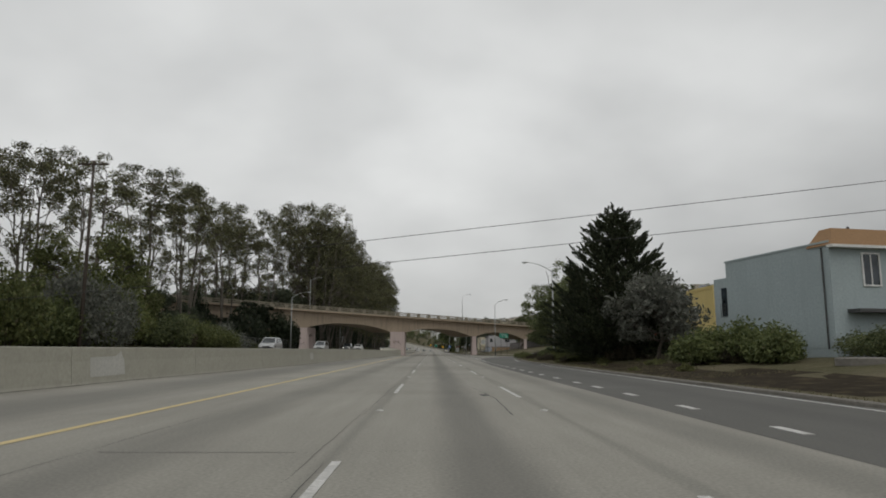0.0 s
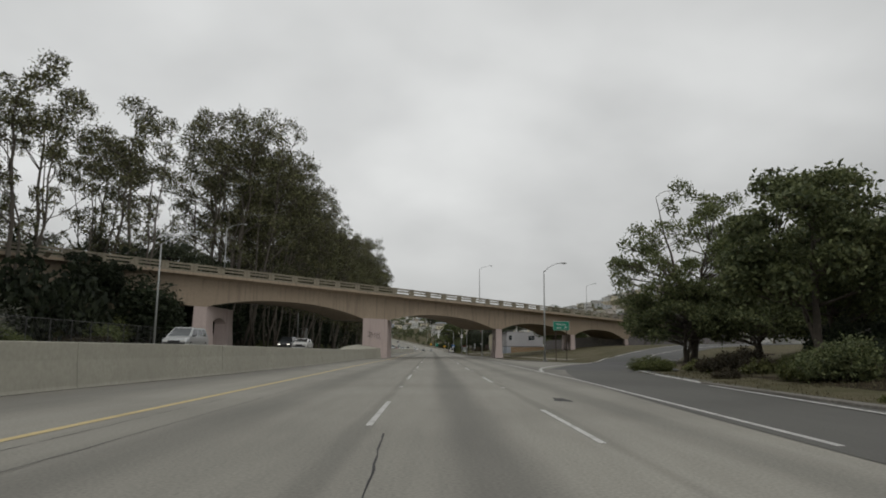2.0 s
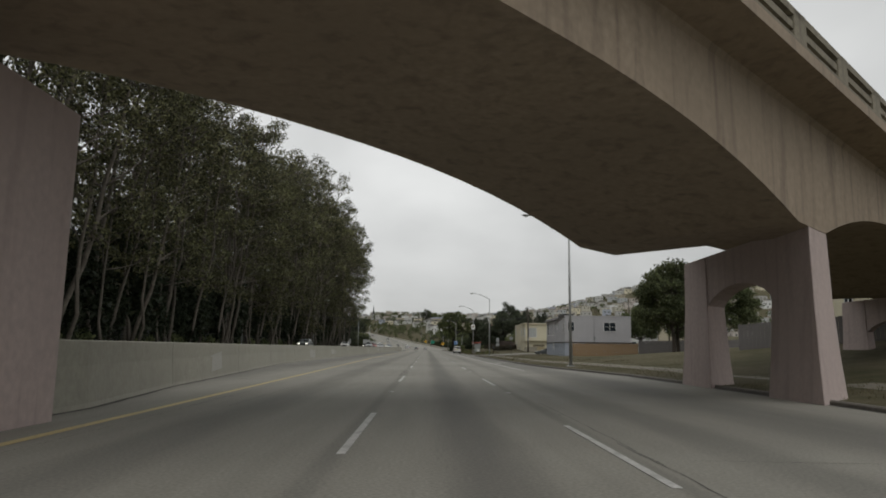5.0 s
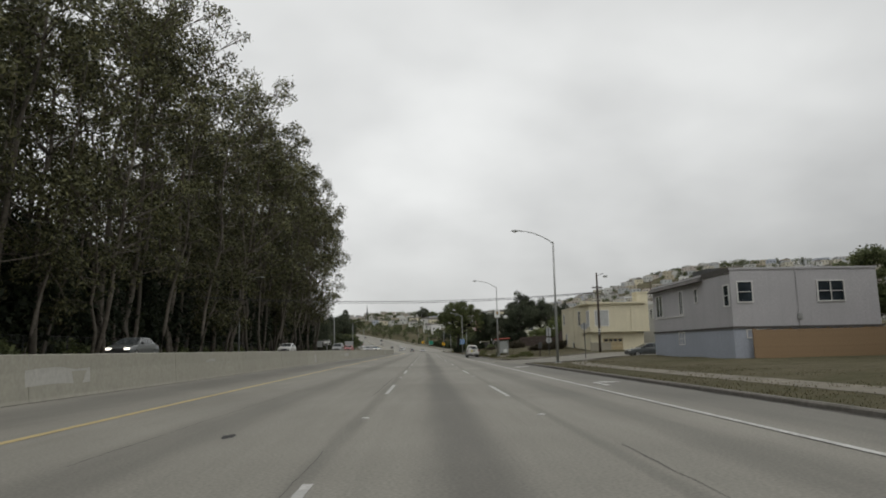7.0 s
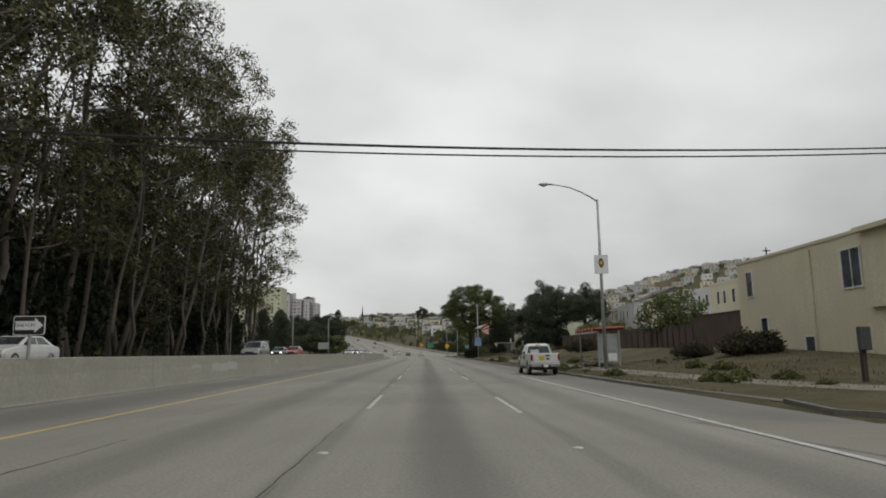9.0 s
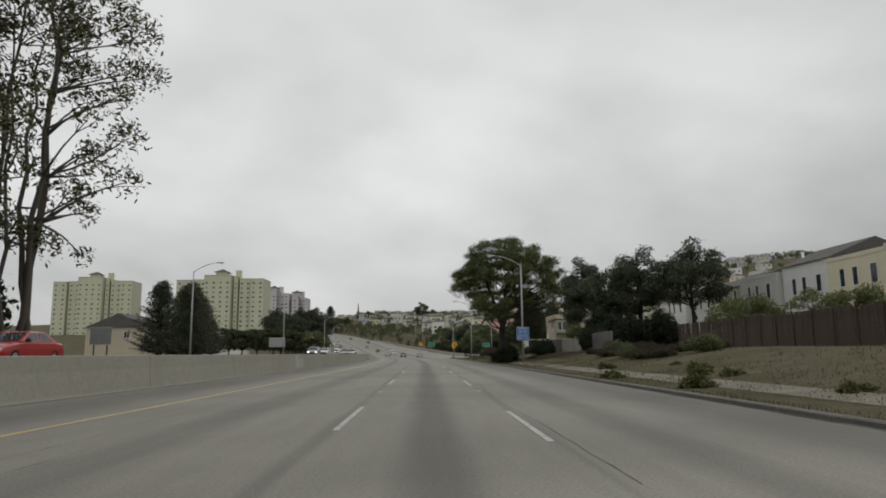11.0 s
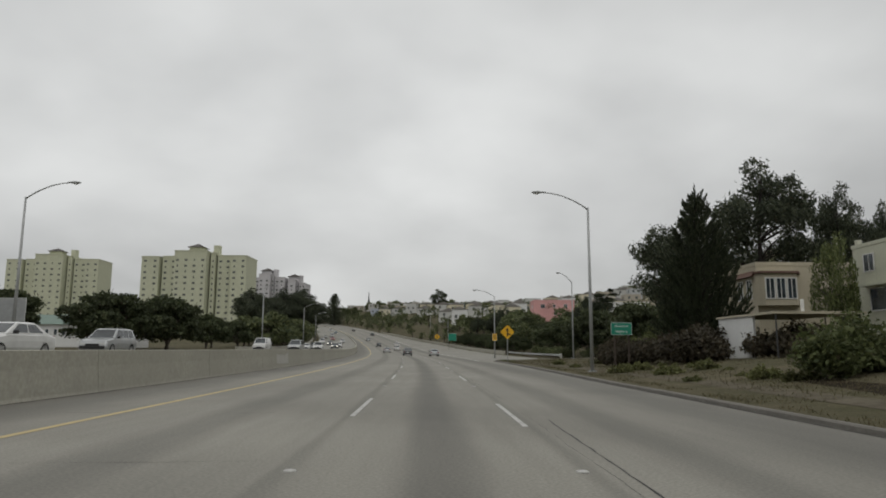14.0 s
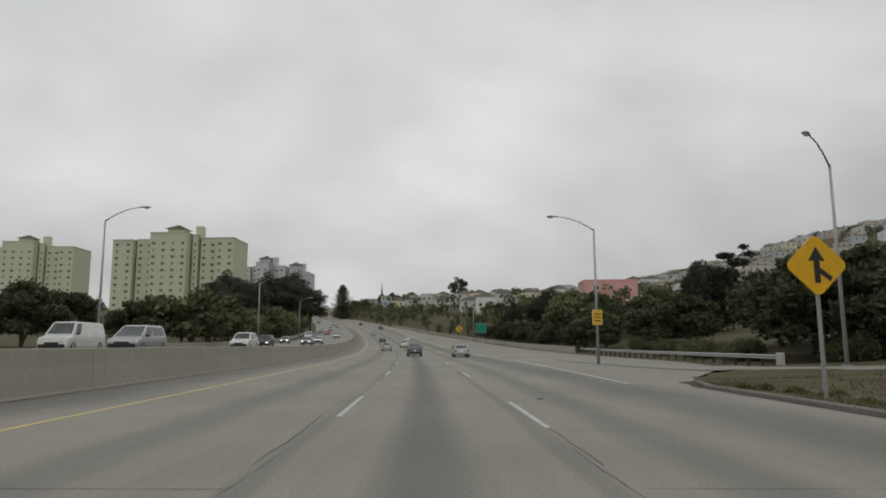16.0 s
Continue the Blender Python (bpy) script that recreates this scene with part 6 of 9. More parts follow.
W_TOWER = stucco("cream_tower_render", (0.60, 0.61, 0.45), False)
W_TOWER2 = stucco("violet_grey_tower_render", (0.60, 0.58, 0.59), False)
M_TRIM = plain("white_window_trim", (0.72, 0.72, 0.70), 0.5)
M_ROOF = surface("tar_and_gravel_roof", (0.13, 0.12, 0.11), 0.7, 0.95, big=0.5, small=9, bump=0.4)
# Hill roofs carry the distance haze as a paler grey.
M_HILLROOF = surface("haze_paled_shingle", (0.27, 0.255, 0.235), 0.8, 0.95, big=0.5, small=9, bump=0.3)
M_BROWNTRIM = surface("brown_painted_trim", (0.16, 0.085, 0.06), 0.7, 0.8, big=0.6, small=9, bump=0.2)
M_TILE = surface("red_roof_tile", (0.36, 0.13, 0.07), 0.7, 0.85, big=0.6, small=9, bump=0.4)
M_ORANGE = surface("ochre_shingle", (0.33, 0.195, 0.095), 0.8, 0.85, big=0.6, small=9, bump=0.4)
M_REDPAINT = surface("dull_red_boards", (0.36, 0.085, 0.06), 0.7, 0.8, big=0.5, small=8, bump=0.2)
M_GARAGE = plain("tan_garage_door", (0.42, 0.34, 0.20), 0.6)
M_CURTAIN = plain("pale_curtain", (0.45, 0.46, 0.45), 0.8)

FACES = {"S": (Vector((1, 0, 0)), Vector((0, -1, 0))), "N": (Vector((-1, 0, 0)), Vector((0, 1, 0))), "W": (Vector((0, -1, 0)), Vector((-1, 0, 0))), "E": (Vector((0, 1, 0)), Vector((1, 0, 0)))}


def window_on(parent, face, origin, w, h, bars=(1, 0), trim=None, glass=None):
    """A framed window on a wall face: origin is the middle of its sill on the wall's plane."""
    r, n = FACES[face]
    o, up = Vector(origin), Vector((0, 0, 1))
    fr, t = Geo(), 0.09

    def slab(g, u0, u1, v0, v1, d0, d1):
        c = [o + r * u + up * v + n * d for d in (d0, d1) for v in (v0, v1) for u in (u0, u1)]
        g.add([tuple(p) for p in c], [(0, 2, 3, 1), (4, 5, 7, 6), (0, 1, 5, 4), (2, 6, 7, 3), (0, 4, 6, 2), (1, 3, 7, 5)])

    sec = []
    for d, e in ((0.0, t), (0.07, t), (0.07, 0.0), (0.0, 0.0)):
        sec.append([tuple(o + r * u + up * v + n * d) for u, v in ((-w / 2 - e, -e), (w / 2 + e, -e), (w / 2 + e, h + e), (-w / 2 - e, h + e))])
    fr.sweep(sec + sec[:1], cap=False)
    win = part("window", fr, trim or M_TRIM, parent)
    for k in range(bars[0]):
        u, bar = -w / 2 + w * (k + 1) / (bars[0] + 1), Geo()
        slab(bar, u - 0.03, u + 0.03, 0, h, 0.012, 0.05)
        part("glazing_bar", bar, trim or M_TRIM, win)
    for k in range(bars[1]):
        v, bar = h * (k + 1) / (bars[1] + 1), Geo()
        slab(bar, -w / 2, w / 2, v - 0.025, v + 0.025, 0.012, 0.045)
        part("glazing_bar", bar, trim or M_TRIM, win)
    pane = Geo()
    slab(pane, -w / 2, w / 2, 0, h, 0.006, 0.014)
    part("pane", pane, glass or M_GLASS, win)
    return win


def house(label, m, size, wall, windows=(), parapet=0.25, roof=None, cap=None, gable=False, name="house", low_band=None, group=""):
    """A house of two storeys on a rectangle from its south-west corner: wall, roof, coping and windows (face, along, sill, w, h, bars)."""
    w, d, h = size
    t = thing(name, m, label, "house", group)
    part("wall", Geo().box(0, 0, -1.5, w, d, h), wall, t)
    if low_band:
        lo, mat_ = low_band
        part("lower_wall", Geo().box(-0.02, -0.02, -1.5, w + 0.02, d + 0.02, lo), mat_, t)
        part("band", Geo().box(-0.1, -0.1, lo, w + 0.1, d + 0.1, lo + 0.16), M_ROOF, t)
    if gable:
        g = Geo().sweep([[(-0.3, -0.3, h), (w + 0.3, -0.3, h), (w / 2, -0.3, h + w * 0.22)], [(-0.3, d + 0.3, h), (w + 0.3, d + 0.3, h), (w / 2, d + 0.3, h + w * 0.22)]])
        part("roof", g, roof or M_ROOF, t)
    else:
        part("roof", Geo().box(0.2, 0.2, h, w - 0.2, d - 0.2, h + 0.04), roof or M_ROOF, t)
        g = Geo()
        for x0, y0, x1, y1 in ((-0.06, -0.06, w + 0.06, 0.16), (-0.06, d - 0.16, w + 0.06, d + 0.06), (-0.06, 0.16, 0.16, d - 0.16), (w - 0.16, 0.16, w + 0.06, d - 0.16)):
            g.box(x0, y0, h - 0.05, x1, y1, h + parapet)
        part("parapet", g, cap or wall, t)
    for face, along_, sill, ww, hh, bars in windows:
        o = {"S": (along_, 0, sill), "N": (along_, d, sill), "W": (0, along_, sill), "E": (w, along_, sill)}[face]
        window_on(t, face, o, ww, hh, bars)
    return t


# the blue-grey house with an ochre mansard
h1 = house("blue-grey stucco house with a brown ochre mansard roof", pose(21.6, 36.6, 1.1, 0, 0, 11.1), (11, 9.4, 6.3), W_BLUE, [("S", 2.7, 3.9, 1.05, 1.75, (1, 0)), ("S", 7.0, 3.9, 1.05, 1.75, (1, 0))], 0.06)
part("mansard", Geo().sweep([[(-0.12, -0.4, 6.1), (11.2, -0.4, 6.1), (11.2, 1.6, 6.1), (-0.12, 1.6, 6.1)], [(0.55, 0.3, 7.15), (10.8, 0.3, 7.15), (10.8, 1.2, 7.15), (0.55, 1.2, 7.15)]]), M_ORANGE, h1, "brown ochre shingled mansard")
part("cornice", Geo().box(-0.14, -0.45, 5.95, 11.25, 0.0, 6.1), M_TRIM, h1)
part("overhang", Geo().box(0.9, -0.9, 2.3, 10.8, 0.0, 2.5), M_STEEL_DARK, h1)
part("downpipe", Geo().tube([(-0.06, 0.5, 0.3), (-0.06, 0.5, 6.0)], 0.045, 6), M_STEEL_DARK, h1)
part("roof_vent", Geo().tube([(3.4, 2.4, 6.2), (3.4, 2.4, 7.5), (3.7, 2.4, 7.65)], 0.1, 7), M_STEEL_DARK, h1)
part("step_wall", Geo().box(0.5, 9.4, -1, 3.0, 11.6, 5.3), W_BLUE, h1)
part("balcony_door", Geo().box(0.45, 9.9, 2.6, 0.5, 10.7, 4.6), M_GLASS, h1)
for k in range(6):
    part("baluster", Geo().tube([(0.36, 9.8 + 0.18 * k, 2.5), (0.36, 9.8 + 0.18 * k, 3.5)], 0.02, 5), M_STEEL_DARK, h1)
for k in range(22):
    part("clapboard", Geo().box(-0.018, 0.08, 0.35 + 0.26 * k, 0.0, 9.35, 0.36 + 0.26 * k), W_BLUE, h1)
h2 = house("yellow stucco house seen past a dark stair", pose(29.9, 72, 1.2, 0, 0, 0), (3.4, 9, 6.9), W_YELLOW, [("S", 1.7, 3.9, 1.1, 1.5, (1, 0)), ("W", 5, 3.6, 1.2, 1.4, (1, 0))])
stair = thing("outside_stair", pose(31.6, 66, 1.2), "dark steel outside stair", "stair")
for k in range(12):
    part("tread", Geo().box(0, 0.3 * k, 0.2 * k, 1.1, 0.3 * k + 0.32, 0.2 * k + 0.04), M_STEEL_DARK, stair)
for x in (0, 1.1):
    part("stringer", Geo().tube([(x, 0, 0.05), (x, 3.6, 2.45)], 0.06, 5), M_STEEL_DARK, stair)
    part("handrail", Geo().tube([(x, 0, 1.0), (x, 3.6, 3.4)], 0.025, 5), M_STEEL_DARK, stair)
h3 = house("pale stucco building above a red boarded garage", pose(30.5, 92, 1.8, 0, 0, 0), (14, 16, 6.4), W_PALE, [("W", 4, 3.6, 1.3, 1.3, (1, 0)), ("W", 10, 3.6, 1.3, 1.3, (1, 0)), ("S", 3, 3.6, 1.2, 1.3, (1, 0)), ("S", 8, 3.6, 1.2, 1.3, (1, 0))])
shed = thing("red_shed", pose(26.5, 88, 1.6), "dull red boarded shed", "shed")
part("wall", Geo().box(0, 0, -1, 5, 8, 2.3), M_REDPAINT, shed)
part("roof", Geo().sweep([[(-0.2, -0.3, 2.3), (5.2, -0.3, 2.3), (5.2, -0.3, 2.6), (-0.2, -0.3, 2.9)], [(-0.2, 8.3, 2.3), (5.2, 8.3, 2.3), (5.2, 8.3, 2.6), (-0.2, 8.3, 2.9)]]), M_REDPAINT, shed)

# the lilac-grey house on the corner of the side street
h4 = house("lilac-grey stucco house with a slate-blue lower wall", pose(22.3, 273.7, 0.15, 0, 0, 0), (11.2, 17.2, 6.8), W_GREY, [
    ("S", 1.05, 4.35, 1.05, 1.45, (0, 1)), ("S", 7.6, 4.35, 1.95, 1.45, (1, 1)), ("W", 0.75, 4.1, 0.8, 1.5, (0, 1)), ("W", 6.45, 4.75, 0.5, 1.05, (0, 1)), ("W", 9.85, 3.95, 0.75, 1.95, (1, 0)), ("W", 15.4, 3.95, 1.6, 1.95, (1, 0)), ("W", 10.1, 1.3, 1.2, 0.95, (1, 1)), ("S", 1.6, 1.7, 1.2, 0.5, (1, 0))], 0.1, low_band=(2.35, W_GREYBLUE))
part("fascia", Geo().box(-0.09, -0.02, 6.55, -0.02, 5.0, 6.92), M_ROOF, h4, "dark painted fascia")
part("mansard", Geo().sweep([[(-0.5, 5.0, 6.35), (0.1, 5.0, 6.35), (0.1, 17.6, 6.35), (-0.5, 17.6, 6.35)], [(0.2, 5.3, 7.0), (0.5, 5.3, 7.0), (0.5, 17.3, 7.0), (0.2, 17.3, 7.0)]]), M_ROOF, h4, "dark shingled eave")
part("skylight_box", Geo().box(0.6, 5.2, 6.8, 2.6, 8.4, 7.45), M_STEEL_DARK, h4, "dark box on the flat roof")
part("downpipe", Geo().tube([(5.0, -0.06, 2.5), (5.0, -0.06, 6.7)], 0.045, 6), W_GREY, h4)
part("meter_box", Geo().box(4.85, -0.14, 3.0, 5.2, 0, 3.4), M_STEEL, h4)
part("sill_line", Geo().box(-0.06, 9.2, 3.72, 0.0, 16.8, 3.82), M_TRIM, h4)

# the cream house with a bay over its garage
h5 = house("cream stucco house with a bay window above the garage", pose(21.7, 314.6, 0.25, 0, 0, 0), (7.2, 18.6, 6.9), W_CREAM, [
    ("W", 16.9, 4.55, 0.8, 1.6, (0, 0)), ("W", 6.0, 4.15, 1.5, 1.95, (1, 0)), ("W", 15.3, 1.6, 0.8, 1.4, (0, 0)), ("W", 10.3, 0.85, 0.9, 0.85, (0, 0))], 0.12, cap=W_CREAM)
part("bay", Geo().prism([(-0.22, 4.7), (-0.22, -0.75), (7.3, -0.75), (7.3, 4.7)], 3.0, 6.75), W_CREAM, h5)
part("bay_cornice", Geo().prism([(-0.55, 4.9), (-0.55, -1.1), (7.4, -1.1), (7.4, 4.9)], 6.75, 6.98), W_CREAM, h5)
window_on(h5, "S", (1.4, -0.75, 3.85), 1.75, 2.0, (0, 0), glass=M_CURTAIN)
window_on(h5, "W", (-0.22, 0.15, 3.85), 1.5, 2.0, (1, 0), glass=M_CURTAIN)
gd = Geo()
for k in range(4):
    gd.box(1.6, -0.06, 0.02 + 0.55 * k, 4.3, 0.0, 0.53 + 0.55 * k)
door = part("garage_door", gd, M_GARAGE, h5, "tan panelled garage door")
for k in range(4):
    part("door_light", Geo().box(1.8 + 0.63 * k, -0.085, 1.75, 2.25 + 0.63 * k, -0.06, 2.05), M_GLASS, door)
part("chimney", Geo().box(6.4, -0.4, 3.0, 7.9, 1.6, 8.2), W_CREAM, h5)
part("chimney_cap", Geo().box(6.3, -0.5, 8.2, 8.0, 1.7, 8.35), W_CREAM, h5)
part("downpipe", Geo().tube([(5.4, -0.8, 3.1), (5.4, -0.8, 6.7)], 0.05, 6), W_CREAM, h5)
part("entry_steps", Geo().box(7.2, -1.6, -1, 8.6, 2.5, 0.9), W_CREAM, h5)
part("downpipe", Geo().tube([(-0.06, 9.6, 0.3), (-0.06, 9.6, 6.6)], 0.045, 6), W_CREAM, h5)

# row houses up the side street and behind the brown fence
for x, y, w, d, h, z, mat_, lab in ((37, 318, 8, 14, 7.6, 0.8, W_WHITE, "white stucco row house with paired windows"), (45.2, 318, 8, 14, 7.8, 1.0, W_PALE, "pale grey stucco row house"), (53.4, 318, 8, 14, 7.6, 1.2, W_TAN, "tan stucco row house"), (33, 320, 3.8, 12, 6.4, 0.7, W_PALE, "narrow pale grey row house")):
    house(lab, pose(x, y, z), (w, d, h), mat_, [("S", w * 0.3, 4.6, 1.2, 1.5, (1, 0)), ("S", w * 0.75, 4.6, 1.2, 1.5, (1, 0)), ("W", 3, 4.6, 1.0, 1.4, (1, 0)), ("W", 8, 4.6, 1.0, 1.4, (1, 0)), ("S", w * 0.3, 1.2, 1.0, 1.2, (1, 0))], 0.3, group="stucco row houses")
row = [(W_PALE, 8.2), (W_CREAM, 8.6), (W_WHITE, 8.4), (W_PALE, 8.8), (W_CREAM, 8.6), (W_WHITE, 9.2), (W_PALE, 8.4), (W_TAN, 8.0), (W_PALE, 7.8), (W_WHITE, 8.2)]
yy = 372.0
for i, (mat_, h) in enumerate(row):
    dpt = 10.2
    house("stucco row house with narrow paired windows", pose(45.0 + 0.35 * (i % 3), yy, 2.5), (11, dpt - 0.15, h), mat_, [("W", 2.2, 5.6, 0.95, 1.9, (0, 0)), ("W", 5.2, 5.6, 0.8, 1.9, (0, 0)), ("W", 7.4, 5.6, 0.8, 1.9, (0, 0)), ("W", 3.4, 2.4, 1.2, 0.9, (1, 0))], 0.35, gable=i in (5, 7, 8), name="house", group="stucco row houses")
    yy += dpt
# gardens and stucco houses past the big tree
h6 = house("pale stucco house with a balconied window", pose(36.0, 475.0, 2.4), (12, 13.2, 8.4), W_GREENISH, [("W", 0.9, 5.3, 1.0, 1.8, (1, 0)), ("W", 4.0, 5.3, 1.6, 1.8, (2, 0)), ("W", 8.6, 5.3, 1.9, 1.7, (2, 0)), ("S", 3, 5.3, 1.6, 1.8, (2, 0)), ("W", 5.2, 2.2, 1.0, 1.5, (0, 1)), ("W", 8.8, 2.0, 1.0, 1.9, (0, 1))], 0.3)
bal = Geo().box(-0.9, 7.1, 4.6, 0.0, 10.2, 4.75)
for k in range(11):
    bal.tube([(-0.85, 7.2 + 0.29 * k, 4.75), (-0.85, 7.2 + 0.29 * k, 5.45)], 0.05, 5)
bal.box(-0.92, 7.1, 5.45, -0.78, 10.2, 5.55)
part("balcony", bal, M_TRIM, h6, "white balustraded balcony")
h7 = house("pale stucco house with a rounded bay and red tile cap", pose(36.4, 488.5, 2.3), (12, 11.8, 8.2), W_GREENISH, [("W", 9.6, 6.0, 1.3, 1.4, (1, 0)), ("W", 5.6, 6.2, 1.6, 1.7, (1, 0)), ("W", 8.6, 2.6, 2.2, 1.8, (0, 0))], 0.25)
part("tiled_cap", Geo().sweep([[(0.0, 0.2, 7.7), (-0.7, 0.5, 7.7), (-0.7, 3.5, 7.7), (0.0, 3.8, 7.7)], [(0.0, 0.8, 8.3), (-0.1, 1.0, 8.3), (-0.1, 3.0, 8.3), (0.0, 3.2, 8.3)]]), M_TILE, h7, "red tiled cap")
part("entry_canopy", Geo().box(-0.7, 6.4, 4.6, 0.0, 10.2, 4.75), W_GREENISH, h7)
part("downpipe", Geo().tube([(-0.06, 11.4, 0.5), (-0.06, 11.4, 6.2), (-0.06, 11.0, 6.5)], 0.05, 6), W_GREENISH, h7)
part("chimney_stub", Geo().box(0.1, 11.1, 8.3, 0.5, 11.5, 8.9), W_GREENISH, h7)
h8 = house("tan stucco house with a row of bay windows", pose(30.6, 506.5, 2.6), (11, 12.0, 7.2), W_TAN, [("W", 1.6, 4.0, 1.0, 1.8, (1, 0)), ("W", 3.6, 4.0, 1.0, 1.8, (1, 0))], 0.3)
part("bay", Geo().prism([(-0.2, 0.0), (0.3, -0.9), (3.4, -0.9), (4.0, 0.0)], 3.2, 6.6), W_TAN, h8)
for k in range(3):
    window_on(h8, "S", (0.85 + 1.05 * k, -0.9, 3.9), 0.78, 1.9, (1, 0))
part("bay_cornice", Geo().prism([(-0.4, 0.0), (0.1, -1.15), (3.6, -1.15), (4.3, 0.0)], 6.3, 6.5), M_BROWNTRIM, h8, "red-brown bay cornice")
part("tiled_eave", Geo().sweep([[(-0.6, 0, 6.1), (0, 0, 6.1), (0, 0, 6.7)], [(-0.6, 8, 6.1), (0, 8, 6.1), (0, 8, 6.7)]]), M_BROWNTRIM, h8)
carport = thing("carport", pose(20.9, 484.0, ground_z(20.9, 488) - 0.1), "flat-roofed white carport on thin posts", "carport")
part("roof", Geo().box(0, 0, 3.0, 6, 9, 3.15), W_TAN, carport)
part("side_wall", Geo().box(0.15, 3.2, -0.5, 0.3, 8.9, 3.0), W_WHITE, carport)
part("flue", Geo().tube([(4.6, 5.0, 3.1), (4.6, 5.0, 4.3)], 0.12, 7), M_TRIM, carport)
for x in (0.3, 5.7):
    for y in (0.3, 4.2, 8.7):
        part("post", Geo().tube([(x, y, -0.5), (x, y, 3.0)], 0.05, 6), M_STEEL_DARK, carport)
house("low tan shed with a flat white roof", pose(27.5, 452.5, 1.8), (5, 7, 2.2), W_TAN, [], 0.12, roof=M_TRIM, name="shed")

# the pink house on the bluff
house("bright pink stucco house on the bluff", pose(36, 706, 11.6), (16, 11, 8.8), W_PINK, [("S", 3.5, 6.2, 1.6, 1.3, (1, 0)), ("S", 8, 6.4, 0.9, 1.0, (0, 0)), ("S", 12.5, 6.2, 1.2, 1.3, (1, 0)), ("S", 8.5, 3.4, 1.0, 1.0, (0, 0)), ("S", 13, 3.2, 1.4, 1.3, (1, 0)), ("W", 5, 6.2, 1.4, 1.3, (1, 0))], 0.5)
house("white stucco house behind the trees", pose(66, 706, ground_z(72, 712) - 1.0), (16, 12, 8.5), W_WHITE, [("S", 3, 5.5, 1.6, 1.6, (1, 0)), ("S", 8, 5.5, 2.4, 1.6, (2, 0)), ("S", 13, 5.5, 1.6, 1.6, (1, 0))], 0.5)

# houses under the overpass view and along the frontage beyond the ramp
house("cream house with a hipped roof beyond the overpass", pose(40, 222, 1.8), (12, 12, 6.6), W_CREAM, [("W", 3, 4, 1.2, 1.4, (1, 0)), ("W", 8, 4, 1.2, 1.4, (1, 0)), ("S", 3, 4, 1.2, 1.4, (1, 0)), ("S", 8, 4, 1.2, 1.4, (1, 0))], gable=True, roof=M_ROOF)
house("pale pink house beyond the overpass", pose(54, 226, 1.7), (12, 12, 6.8), W_PALE, [("W", 3, 4, 1.2, 1.4, (1, 0)), ("S", 3, 4, 1.2, 1.4, (1, 0)), ("S", 8, 4, 1.2, 1.4, (1, 0))], gable=True, roof=M_TILE)
house("white house beyond the exit ramp", pose(70, 192, 2.4), (14, 12, 5.6), W_PALE, [("W", 3, 4, 1.4, 1.4, (1, 0)), ("W", 8, 4, 1.4, 1.4, (1, 0)), ("S", 3, 4, 1.4, 1.4, (1, 0))], gable=True)

# ---- the hillside town: a few kinds of house, set out in rows along the slope ----
def hill_house(mat_, w, d, h, gb):
    t = thing("hillside_house", (0, 0, 0), "pale stucco house in a row on the hillside", "house", "hillside houses")
    part("wall", Geo().box(0, 0, -4, w, d, h), mat_, t)
    if gb:
        part("roof", Geo().sweep([[(-0.3, y, h), (w + 0.3, y, h), (w / 2, y, h + w * 0.2)] for y in (-0.3, d + 0.3)]), M_HILLROOF, t)
    else:
        part("roof", Geo().box(-0.1, -0.1, h, w + 0.1, d + 0.1, h + 0.35), mat_, t)
    for face, x, z, ww, hh in (("S", w * 0.27, 4.4, 1.4, 1.5), ("S", w * 0.73, 4.4, 1.4, 1.5), ("S", w * 0.5, 1.4, 1.6, 1.4)):
        part("window", Geo().box(x - ww / 2, -0.05, z, x + ww / 2, 0.02, z + hh), M_TOWERGLASS, t)
    part("window", Geo().box(-0.05, 3, 4.4, 0.02, 4.3, 5.8), M_TOWERGLASS, t)
    return t


kinds = [hill_house(*k) for k in ((W_WHITE, 9, 11, 7.5, False), (W_PALE, 8, 12, 8.2, False), (W_CREAM, 9, 10, 7.2, True), (W_TAN, 10, 10, 6.8, False), (W_WHITE, 8, 10, 8.6, True), (W_GREYBLUE, 8, 11, 7.4, False), (W_PALE, 11, 9, 6.6, True))]
rnd = random.Random(21)
spots = []
for ring in range(15):
    yb = 620 + ring * 44
    x = 85 + rnd.uniform(0, 12) + (20 if yb < 760 else 0)
    while x < 560:
        if rnd.random() < 0.36:
            spots.append((x, yb + rnd.uniform(-5, 5) - (x - 80) * 0.12, rnd.uniform(-12, 6)))
        x += rnd.uniform(10.5, 15)
for yb, x0, x1, p in ((735, 62, 90, 0.8), (770, 30, 90, 0.8), (815, 26, 90, 0.8), (870, 16, 90, 0.8), (930, 4, 90, 0.8), (985, -6, 90, 0.8), (1040, -30, 90, 0.85), (1100, -25, 90, 0.9), (1170, -60, 90, 0.9), (1260, -100, 90, 0.9)):
    x = x0
    while x < x1:
        if rnd.random() < p:
            spots.append((x, yb + rnd.uniform(-5, 5), rnd.uniform(-14, 6)))
        x += rnd.uniform(10.5, 15)
for yb in (1150, 1230):
    x = -300.0
    while x < -150:
        spots.append((x, yb + rnd.uniform(-6, 6), rnd.uniform(-10, 10)))
        x += rnd.uniform(14, 24)
for yb in range(785, 1060, 38):
    for o in (42, 56, 70, 86):
        if rnd.random() < 0.75:
            spots.insert(0, (cx(yb) + o + rnd.uniform(-3, 3), yb + rnd.uniform(-8, 8), rnd.uniform(-10, 14)))
first = [True] * len(kinds)
